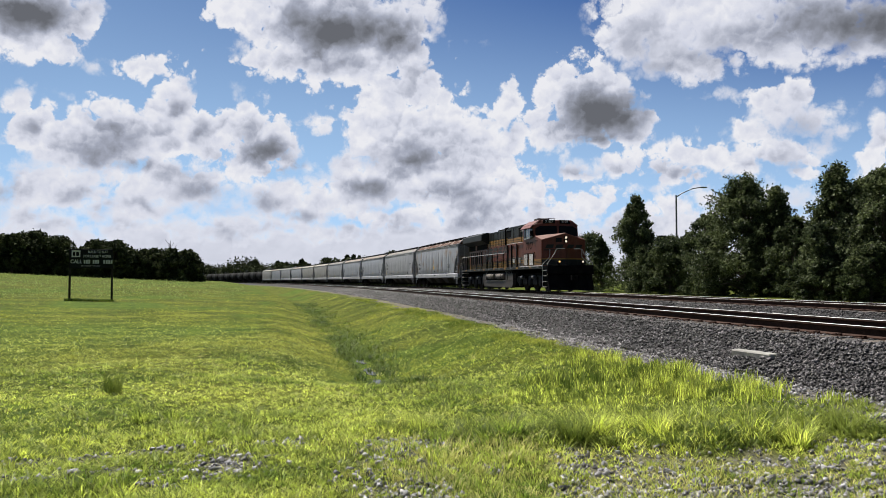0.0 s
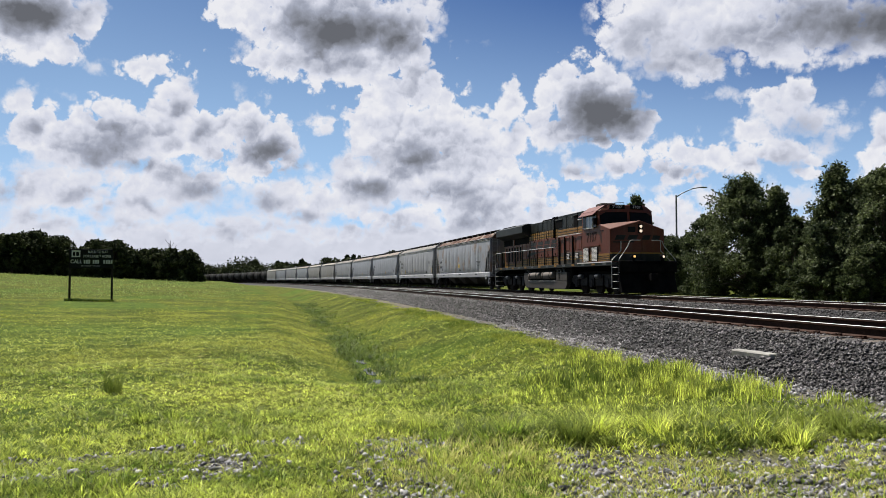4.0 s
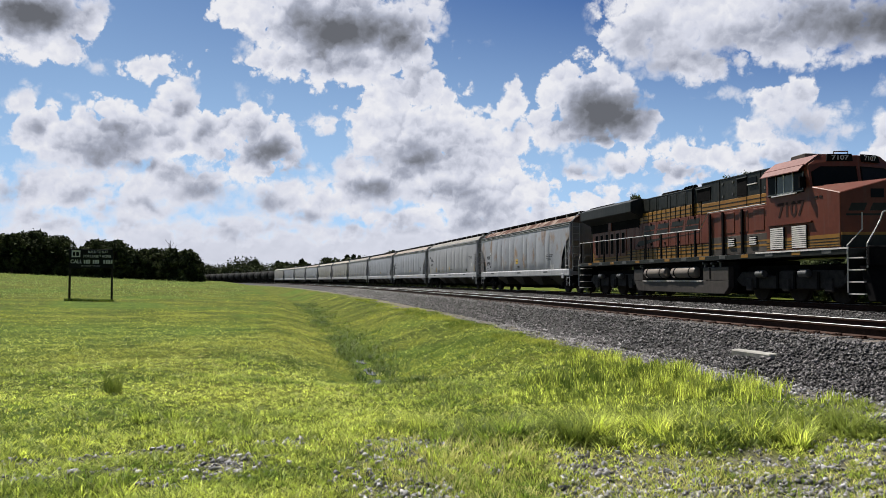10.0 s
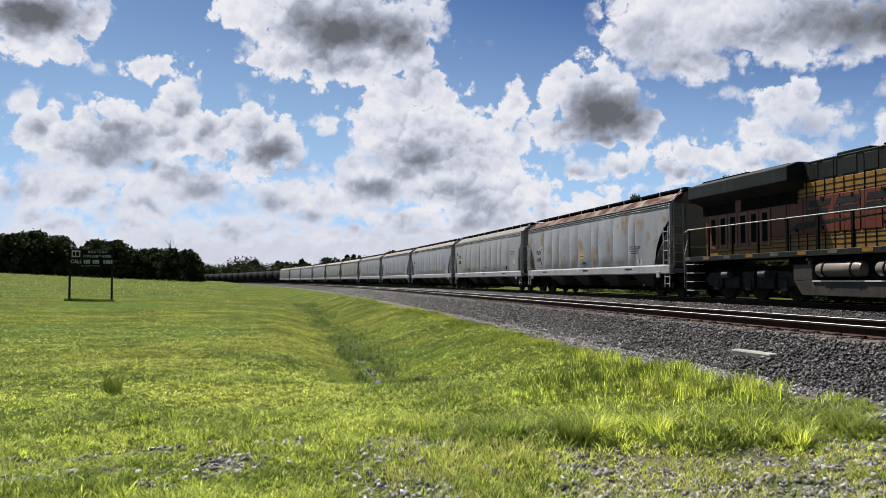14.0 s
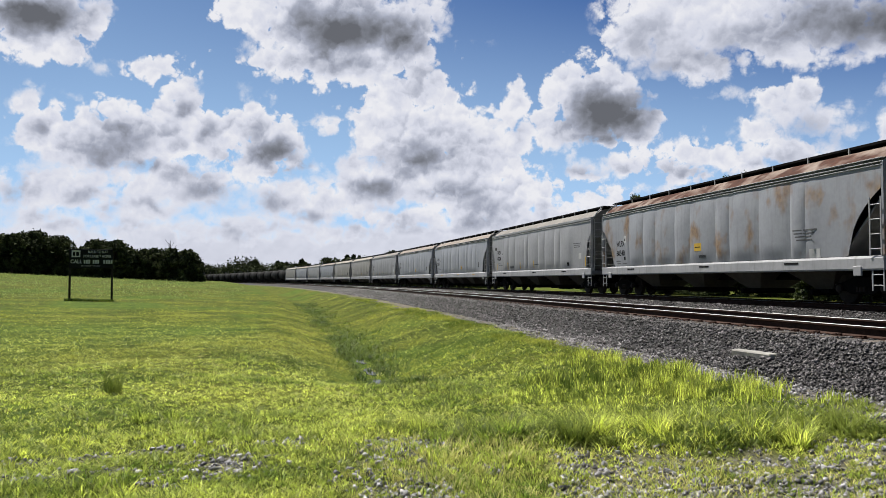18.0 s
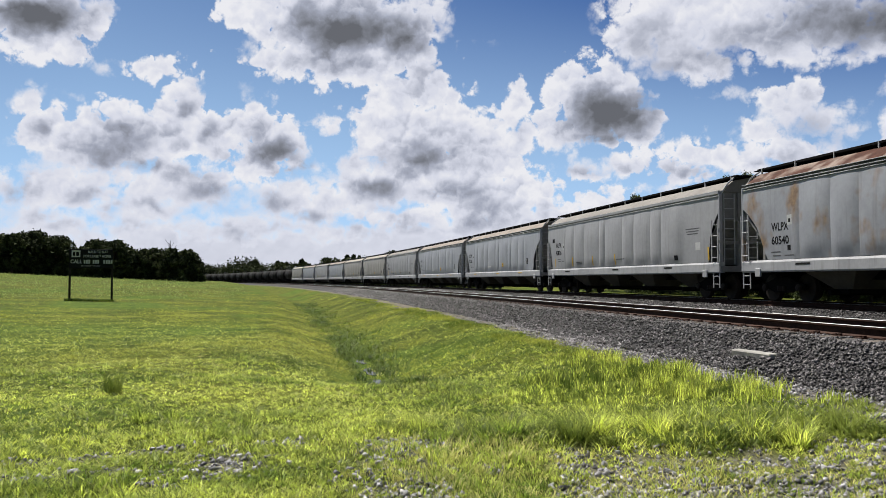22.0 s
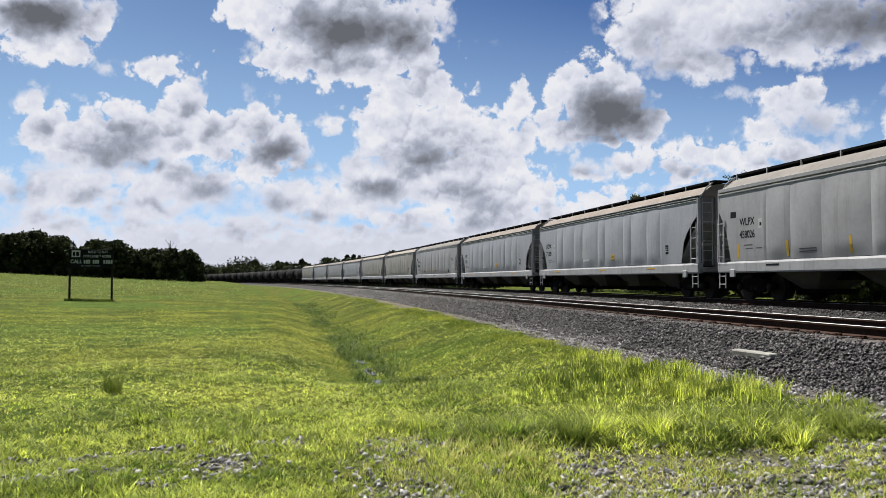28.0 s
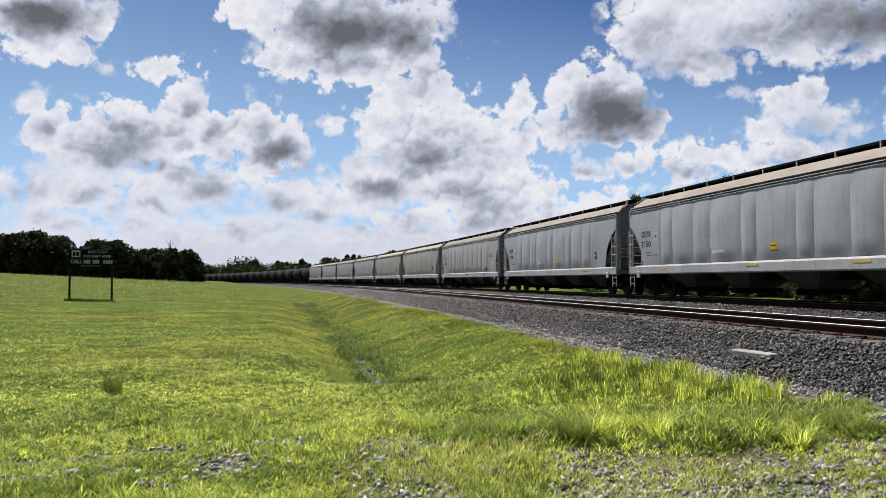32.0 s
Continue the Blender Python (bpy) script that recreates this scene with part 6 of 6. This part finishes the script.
    tagged(new("undergrowth", leaf_mesh("undergrowth", np.concatenate([wood, row]), 0.7 + 0.7 * g.rand(2 * n), 10, LEAF_FAR)), "dark undergrowth below the distant trees", "undergrowth", kind="stuff")


build_trees()


# ---- street lamp, sign, timber ----
def build_street_lamp(x, y, height):
    lamp = thing("street_lamp", "tall dark metal street lamp with a curved arm", "street lamp", pose(x, y, float(land(x, y)) - 0.02))
    part("pole", Shape().tube([(0, 0, 0), (0, 0, height * 0.5), (0, 0, height - 0.75)], 0.11, 10, ends=0.07), GALVANISED, lamp)
    part("base", Shape().lathe([(0, 0.2), (0.3, 0.2), (0.35, 0.13)], 10, axis="z"), GALVANISED, lamp)
    part("arm", Shape().tube([(0, 0, height - 0.95), (0.6, -0.1, height - 0.55), (1.5, -0.25, height - 0.15), (2.3, -0.4, height)], 0.045, 8), GALVANISED, lamp)
    part("lamp_head", Shape().box(2.2, 2.9, -0.57, -0.30, height - 0.07, height + 0.05), GALVANISED, lamp, bevel=0.03)
    return lamp


build_street_lamp(36.0, 69.0, 9.9)


def build_sign():
    x, y = -12.05, 53.0
    z = float(land(x, y))
    sign = thing("billboard", "black lease sign on two dark wooden posts in the grass", "sign", pose(x, y, z, 0, 0, 5.0))
    for px in (-1.22, 1.22):
        part("post", Shape().box(px - 0.06, px + 0.06, -0.05, 0.05, -0.2, 3.24), POST_WOOD, sign, "dark wooden post", bevel=0.008)
    board = part("board", Shape().box(-1.25, 1.25, -0.09, -0.06, 1.62, 2.80), SIGN_BLACK, sign, "black painted board", at=pose(0, 0, 0.46), bevel=0.006)
    part("emblem", Shape().box(-1.12, -0.62, -0.096, -0.090, 2.30, 2.72).box(-1.04, -0.92, -0.10, -0.095, 2.38, 2.64, 1).box(-0.86, -0.70, -0.10, -0.095, 2.38, 2.64, 1), [PALE_TAG, SIGN_BLACK], board)
    lettering("BUILD TO SUIT", 0.22, SIGN_WHITE, board, 0.40, -0.096, 2.63, 1.15, "white lettering")
    lettering("FOR LEASE 7 ACRES", 0.22, SIGN_WHITE, board, 0.36, -0.096, 2.36, 1.60, "white lettering")
    lettering("CALL", 0.33, SIGN_WHITE, board, -0.85, -0.096, 2.02, 0.66, "white lettering")
    for a, w in ((-0.42, 0.40), (0.10, 0.40), (0.72, 0.56)):
        n = 3 if w < 0.5 else 4
        for k in range(n):
            part("lettering_bar", Shape().box(a + k * w / n, a + (k + 0.75) * w / n, -0.10, -0.09, 1.90, 2.14), SIGN_WHITE, board)
    part("lettering_bar", Shape().box(-0.55, 0.55, -0.098, -0.09, 1.74, 1.77), PALE_TAG, board)
    return sign


build_sign()

def build_marker_post(x, y, height):
    post = thing("marker_post", "thin dark marker post beside the railway", "post", pose(x, y, float(land(x, y)) - 0.1), "railway marker posts")
    part("stake", Shape().box(-0.06, 0.06, -0.06, 0.06, 0, height), POST_WOOD, post, bevel=0.01)
    part("plate", Shape().box(-0.12, 0.12, -0.09, -0.06, height - 0.3, height), SIGN_BLACK, post)
    return post


build_marker_post(-3.6, 198.0, 1.5)
build_marker_post(-21.0, 300.0, 1.9)


def build_mast(x, y, height):
    mast = thing("radio_mast", "thin distant grey mast above the trees", "mast", pose(x, y, float(land(x, y))))
    part("shaft", Shape().tube([(0, 0, 0), (0, 0, height)], 0.16, 6, ends=0.08), GALVANISED, mast)
    part("aerial", Shape().box(-0.5, 0.5, -0.05, 0.05, height - 0.8, height - 0.6), GALVANISED, mast)
    return mast


build_mast(-29.5, 430.0, 13.5)


def build_snag(x, y, height):
    snag = thing("dead_tree", "bare dead tree above the wood", "tree", pose(x, y, float(land(x, y))))
    part("trunk", Shape().tube([(0, 0, 0), (0.1, 0, height * 0.6), (0, 0, height)], 0.18, 6, ends=0.03), BARK, snag)
    rs = random.Random(3)
    for k in range(11):
        z, t = height * rs.uniform(0.62, 0.92), rs.uniform(0, 6.28)
        r = height * rs.uniform(0.08, 0.16)
        part("branch", Shape().tube([(0, 0, z), (r * math.cos(t) * 0.5, r * math.sin(t) * 0.5, z + 0.5 * r), (r * math.cos(t), r * math.sin(t), z + 1.2 * r)], 0.06, 5, ends=0.02), BARK, snag)
    return snag


build_snag(-27.5, 199.0, 9.6)

beam_z = float(bed_height(np.array([7.0]))[0])
thing("timber", "weathered grey timber lying on the ballast shoulder", "timber", pose(6.9, 10.85, beam_z - 0.07, 5, 0, -84), shape=Shape().box(-0.44, 0.44, -0.075, 0.075, 0, 0.115), material=GREY_WOOD, bevel=0.015)


# ---- grass, weeds and gravel ----
def blades(name, label, x, y, height, width, lean, material, seed, leaf=False, heading=None):
    """Blades of grass: each a bent strip of two quads ending in a point, as arrays."""
    rs = np.random.RandomState(seed)
    n = len(x)
    z = land(x, y) - 0.01
    ang = rs.rand(n) * 6.283 if heading is None else heading
    dx, dy = np.cos(ang), np.sin(ang)
    sx, sy = -dy, dx
    b = lean * (0.4 + 0.9 * rs.rand(n)) * height
    v = np.empty((n, 5, 3))
    for k, (h, out, w) in enumerate(((0, 0, 1), (0, 0, -1), (0.6, 0.35, 0.75), (0.6, 0.35, -0.75), (1.0, 1.0, 0))):
        v[:, k, 0] = x + dx * b * out + sx * w * width / 2
        v[:, k, 1] = y + dy * b * out + sy * w * width / 2
        v[:, k, 2] = z + height * h
    if leaf:
        v[:, 1, 0], v[:, 1, 1] = x, y
        v = v[:, 1:]
        o = 4 * np.arange(n)[:, None]
        f = np.concatenate([o + np.array([[0, 2, 1]]), o + np.array([[1, 2, 3]])])
        return tagged(new(name, raw_mesh(name, v.reshape(-1, 3), f, material)), label, "grass", kind="stuff")
    o = 5 * np.arange(n)[:, None]
    f = np.concatenate([o + np.array([[0, 1, 3]]), o + np.array([[0, 3, 2]]), o + np.array([[2, 3, 4]])])
    return tagged(new(name, raw_mesh(name, v.reshape(-1, 3), f, material)), label, "grass", kind="stuff")


def spread(n, r0, r1, seed, a0=-26, a1=47):
    """Places over the field before the camera, closer together near by."""
    rs = np.random.RandomState(seed)
    r = r0 * (r1 / r0) ** rs.rand(n)
    a = np.radians(a0 + (a1 - a0) * rs.rand(n))
    return r * np.sin(a), r * np.cos(a), r, rs


def build_grass():
    x, y, r, rs = spread(260000, 13.0, 85, 31, -26, 22)
    q, clump = side_of(x, y), fbm(x * 0.9, y * 0.9, 4, seed=6)
    tall = 1.1 * step(2.4, 3.4, q) * step(6.6, 5.4, q) * step(18, 9, y)
    keep = (q < 6.5) & (r >= 12.5 + 5 * clump) & (rs.rand(len(x)) > bareness(x, y) * 0.93) & ~((q > 1.55) & (q < 2.1) & (y > 12.8) & (y < 20.5) & (rs.rand(len(x)) < 0.7))
    keep &= ~((r > 20) & (rs.rand(len(x)) < 0.9 * weediness(x, y))) & (rs.rand(len(x)) < 1 - 0.75 * step(30, 60, r))
    h = (0.022 + 0.035 * rs.rand(len(x)) + 0.075 * tall * rs.rand(len(x)) ** 2) * (0.85 + 0.028 * np.minimum(r, 45)) * (0.35 + 1.3 * clump)
    w = 0.0055 * (0.6 + 0.8 * rs.rand(len(x))) * (0.75 + np.minimum(r, 30) / 6 + np.maximum(r - 30, 0) / 18)
    blades("field_grass", "green mown grass across the open field", x[keep], y[keep], h[keep] * 0.62, w[keep], 2.3, FIELD_BLADE, 37, True)
    # the close sward at the camera's feet: tufts, low mats of leaves, taller clumps
    x, y, r, rs = spread(24000, 4.3, 19, 35)
    q, d, s = side_of(x, y), 0.9812 * y + 0.1928 * x, 0.9812 * x - 0.1928 * y
    rough, patch, bare = worn(x, y), fbm(x * 0.7, y * 0.7, 4, seed=6), bareness(x, y)
    over = step(7.15, 7.5, d) * step(8.9, 8.2, d) * step(-0.2, 0.8, s)
    upright = step(9.3, 10.2, d) * step(13.2, 12.0, d) * step(0.7, 1.5, s) * (q < 5.6)
    rim = step(4.0, 4.9, q) * step(8.8, 9.8, y) * step(16, 12.5, y)
    ditch = (q > 0.8) & (q < 2.3) & (y > 12.2)
    keep = (q < 6.2) & (rs.rand(len(x)) < step(19.5, 12, r)) & (rs.rand(len(x)) > 1.15 * bare * (1 - 0.60 * rough)) & ~(ditch & (rs.rand(len(x)) < 0.6))
    tall = 0.050 - 0.014 * step(8.6, 10.5, d) * step(1.0, -0.5, s) + 0.060 * step(0.42, 0.66, patch) * rs.rand(len(x)) + 0.11 * over * rs.rand(len(x)) + 0.12 * upright * rs.rand(len(x)) ** 2.2 + 0.13 * rim * rs.rand(len(x)) ** 2.2
    tall = tall * (1 + 0.10 * rough) * (0.75 + 0.5 * rs.rand(len(x)))
    lean = 1.30 - 0.75 * np.maximum(upright, rim) + 0.25 * over
    dark = (rs.rand(len(x)) < 0.12 + 0.32 * upright + 0.34 * step(2.6, 4.5, q) + 0.26 * step(0.48, 0.60, fbm(x * 0.5, y * 0.5, 3, seed=1)) * (1 - rough) + 0.12 * over) & (rough < 0.6)
    straw = (rs.rand(len(x)) < 0.03 + 0.30 * rough) & ~dark
    for name, label, chosen, material, seed in (("grass", "bright yellow-green grass in arching tufts", keep & ~dark & ~straw, GRASS_BLADE, 32),
                                                ("clover", "darker green clover and broad grass in the sward", keep & dark, WEED_LEAF, 34),
                                                ("dry_grass", "thin straw-coloured dry grass stems", keep & straw, STRAW, 33)):
        per = 13
        n = int(chosen.sum()) * per
        many = lambda values: np.repeat(values[chosen], per)
        turn = rs.rand(n) * 6.283
        out = (0.015 + 0.45 * many(tall)) * rs.rand(n) ** 0.7
        h = many(tall) * (0.35 + 0.75 * rs.rand(n))
        w = (0.0042 + 0.0045 * rs.rand(n) + 0.010 * h) * (0.7 + many(r) / 13) * (1.35 if name == "clover" else 0.75 if name == "dry_grass" else 1.0)
        blades(name, label, many(x) + out * np.cos(turn), many(y) + out * np.sin(turn), h, w, many(lean), material, seed, heading=turn + 0.8 * rs.randn(n))
    x, y, r, rs = spread(270000, 4.2, 38, 36, -26, 44)
    q = side_of(x, y)
    k = (q < 6.0) & (fbm(x * 3.0, y * 3.0, 3, seed=3) > 0.26 + 0.30 * rs.rand(len(x))) & (rs.rand(len(x)) > 0.05 + bareness(x, y) * 0.99) & (rs.rand(len(x)) > 0.7 * worn(x, y)) & (rs.rand(len(x)) < step(38, 13, r)) & ~((q > 0.8) & (q < 1.9) & (y > 12.5))
    x, y, r = x[k], y[k], r[k]
    leafy = (fbm(x * 0.6, y * 0.6, 4, seed=5) > 0.40 + 0.2 * rs.rand(len(x))) | (r > 9 + 9 * rs.rand(len(x)))
    for name, label, chosen, material, seed in (("short_grass", "short leaning yellow-green grass", ~leafy, GRASS_BLADE, 37), ("broad_weeds", "low mats of small green leaves in the lawn", leafy, LAWN_LEAF, 38)):
        n = int(chosen.sum())
        blades(name, label, x[chosen], y[chosen], 0.014 + 0.050 * rs.rand(n) ** 1.7, (0.007 + 0.013 * rs.rand(n) ** 1.5) * (0.7 + r[chosen] / 14), 1.9, material, seed, True)
    # single clumps that stand out of the sward
    clumps = [(-2.36, 11.7, 0.30, 0.5, 170, 0), (-1.55, 9.2, 0.20, 1.0, 90, 1), (-1.25, 9.35, 0.18, 0.9, 70, 1), (2.15, 7.55, 0.26, 1.5, 150, 1), (2.75, 7.40, 0.30, 1.5, 190, 0), (3.05, 7.55, 0.30, 1.4, 150, 1), (3.6, 7.35, 0.26, 1.5, 150, 1), (1.35, 8.05, 0.20, 1.5, 110, 1), (1.0, 8.2, 0.18, 1.4, 90, 0), (4.6, 6.55, 0.24, 1.4, 120, 1), (5.2, 6.7, 0.26, 1.4, 130, 0)]
    rs = np.random.RandomState(44)
    for k in range(46):
        q, y = 4.6 + 1.0 * rs.rand(), 8.2 + 5.2 * rs.rand()
        clumps.append((q, y, 0.12 + 0.16 * rs.rand(), 0.45, 50, int(rs.rand() < 0.8)))
    for name, label, which, material, seed in (("tall_grass", "tall arching tufts of yellow-green grass", 1, GRASS_BLADE, 42), ("dark_tufts", "coarse dark green tufts of grass", 0, WEED_LEAF, 43)):
        own = np.array([c for c in clumps if c[5] == which])
        per = (1.5 * own[:, 4]).astype(int)
        x, y, h, lean = (np.repeat(own[:, k], per) for k in range(4))
        n = len(x)
        turn, out = rs.rand(n) * 6.283, 0.42 * h * rs.rand(n) ** 0.6
        blades(name, label, x + out * np.cos(turn), y + out * np.sin(turn), h * (0.35 + 0.75 * rs.rand(n)), 0.0045 + 0.0040 * rs.rand(n), lean * (0.7 + 0.5 * rs.rand(n)), material, seed, heading=turn + 0.9 * rs.randn(n))
    rs = np.random.RandomState(45)
    n = 20000
    y = 9.0 * (55 / 9.0) ** rs.rand(n)
    q = 5.60 - 1.0 * rs.rand(n) ** 1.3 - 0.25 * fbm(y * 0.7, 0 * y, 3, seed=3)
    q = q + 0.30 * step(16, 40, y)
    x = q - np.maximum(y - BEND_AT, 0) ** 2 / 2 / BEND_R
    thick = fbm(q * 1.1, y * 0.45, 4, seed=5) > 0.40 + 0.2 * rs.rand(n)
    x, y = x[thick], y[thick]
    blades("fringe_grass", "taller uneven grass growing against the ballast", x, y, 0.03 + 0.085 * rs.rand(len(x)), 0.008 + y / 2600, 1.1, FIELD_BLADE, 46)
    tx0, ty0 = 5.0 + 1.1 * rs.rand(26), 7.6 + 4.2 * rs.rand(26)
    ox = np.repeat(tx0, 60) + 0.10 * rs.randn(26 * 60)
    oy = np.repeat(ty0, 60) + 0.10 * rs.randn(26 * 60)
    blades("bank_tufts", "upright bright tufts at the edge of the ballast", ox, oy, (0.07 + 0.15 * rs.rand(len(ox))) * np.repeat(0.5 + 0.7 * rs.rand(26), 60), 0.008 + 0.004 * rs.rand(len(ox)), 0.45, GRASS_BLADE, 47)
    # broad-leaved weeds on the far field and right of way
    x, y, r, rs = spread(42000, 22, 190, 51, -26, 12)
    q = side_of(x, y)
    k = (q < -3) & (y > 55) & (fbm(x * 0.16, y * 0.10, 4, seed=1) + 0.22 * step(50, 80, y) > 0.56)
    x, y, r = x[k], y[k], r[k]
    pts = np.stack([x, y, land(x, y) + 0.10 * rs.rand(len(x)) * (0.5 + r / 60)], -1)
    tagged(new("field_weeds", leaf_mesh("field_weeds", pts, 0.08 * (0.5 + rs.rand(len(x))) * (0.5 + r / 90), 52, PALE_WEED)), "patches of broad-leaved weeds across the field", "weeds", kind="stuff")
    # rank growth along the ditch
    rs = np.random.RandomState(81)
    n = 17000
    y = 12.0 * (70 / 12.0) ** rs.rand(n)
    q = 1.86 + (0.16 + 0.004 * y) * rs.randn(n) + 1.0 * (rs.rand(n) < 0.15) * rs.rand(n)
    keep = fbm(q * 1.3, y * 0.5, 4, seed=2) + 0.3 * rs.rand(n) > 0.50 + 0.10 * step(19, 32, y)
    keep &= ~((np.abs(q - 1.83) < 0.22) & (y > 12.8) & (y < 20.5) & (rs.rand(n) < 0.85))
    y, q = y[keep], q[keep]
    x = q - np.maximum(y - BEND_AT, 0) ** 2 / 2 / BEND_R
    blades("ditch_grass", "rank dark green growth along the ditch", x, y, 0.04 + 0.10 * rs.rand(len(y)), 0.010 + y / 1500, 1.3, DITCH_LEAF, 82)
    # rank grass left standing under the sign, its dark leaves standing in for the sign's shadow
    rs = np.random.RandomState(87)
    x, y = -13.4 + 2.7 * rs.rand(1500), 52.2 + 1.0 * rs.rand(1500)
    blades("sign_grass", "unmown grass under the sign, dark in place of the sign's shadow", x, y, 0.07 + 0.13 * rs.rand(1500), 0.03 + 0.02 * rs.rand(1500), 0.7, DITCH_LEAF, 88)
    # the strip beyond the far track
    rs = np.random.RandomState(61)
    s, d = 8 + 110 * rs.rand(24000), 20.5 + 6.5 * rs.rand(24000)
    x = d - np.maximum(s - BEND_AT, 0) ** 2 / 2 / BEND_R
    blades("verge_grass", "rough green grass beyond the far track", x, s, 0.05 + 0.10 * rs.rand(len(s)), 0.03 + 0.02 * rs.rand(len(s)), 1.4, FIELD_BLADE, 62, True)
    x, y, r, rs = spread(60000, 4.0, 13, 71)
    keep = rs.rand(len(x)) < bareness(x, y) * 0.95
    keep &= side_of(x, y) < 6.6
    x, y = x[keep], y[keep]
    stone_size = 0.029 * (0.45 + 2.0 * rs.rand(len(x)) ** 2.2)
    scatter_stones("loose_gravel", "loose pale grey gravel in the worn grass", x, y, land(x, y) + 0.005, stone_size, PALE_STONE, 72)


build_grass()


def build_toe_gravel():
    rs = np.random.RandomState(91)
    y = 6.5 + 24 * rs.rand(15000) ** 1.6
    q = 6.0 + 0.42 * rs.randn(15000)
    keep = (q < 6.7) & (rs.rand(15000) < 0.95 * bareness(q, y) * step(8.0, 11, y) * step(30, 18, y)) & (fbm(q * 1.2, y * 0.5, 3, seed=6) > 0.36)
    y, q = y[keep], q[keep]
    x = q - np.maximum(y - BEND_AT, 0) ** 2 / 2 / BEND_R
    z = np.maximum(land(x, y), np.where(q > 6.3, bed_height(q), -9))
    scatter_stones("fine_gravel", "fine pale gravel at the foot of the ballast", x, y, z + 0.005, (0.022 + 0.02 * rs.rand(len(x))) * (1 + y / 40), TOE_STONE, 92)


build_toe_gravel()
water = Shape()
for y0, y1, cx, half in ((13.2, 14.6, 1.84, 0.30), (15.0, 16.3, 1.80, 0.18), (17.0, 18.4, 1.88, 0.22), (19.4, 20.6, 1.85, 0.16)):
    rim = [(cx + half * (0.8 + 0.2 * math.sin(k * 2.1 + y0)) * math.cos(k * 0.524), (y0 + y1) / 2 + (y1 - y0) / 2 * math.sin(k * 0.524)) for k in range(12)]
    water.prism(rim, -0.10, 0.0, axis="z")
WET = surface("shallow_water", (0.02, 0.022, 0.018), (0.04, 0.04, 0.03), 3, 0.04, bump=0.1, bump_scale=14)
thing("water", "shallow standing water in the ditch", "water", pose(0, 0, -0.482), kind="structure", shape=water, material=WET)


# ---- what moves ----
def motions():
    times = [2.0 * k for k in range(17)]
    for k, (car, back) in enumerate(TRAIN):
        walk(car, [(t, car_pose(front_at(t) + back + 0.0)) for t in times])
    walk(CLOUD_BACKDROP, [(0.0, pose(0, 0, EYE_Z, 0, 0, -YAW)), (16.0, pose(0, 0, EYE_Z, 0, 0, -YAW - 0.42)), (32.0, pose(0, 0, EYE_Z, 0, 0, -YAW - 0.84))])
    for car, back in TRAIN[:6]:
        for ob in [o for o in car.children_recursive if o.name.split(".")[0] == "wheelset"]:
            at = ob.location.copy()
            rows, turn, stops = [], 0.0, 142
            for k in range(stops):
                t = 32.0 * k / (stops - 1)
                rows.append((t, pose(at.x, at.y, at.z, 0, math.degrees(travelled(t) / at.z), 0)))
            walk(ob, rows)


motions()
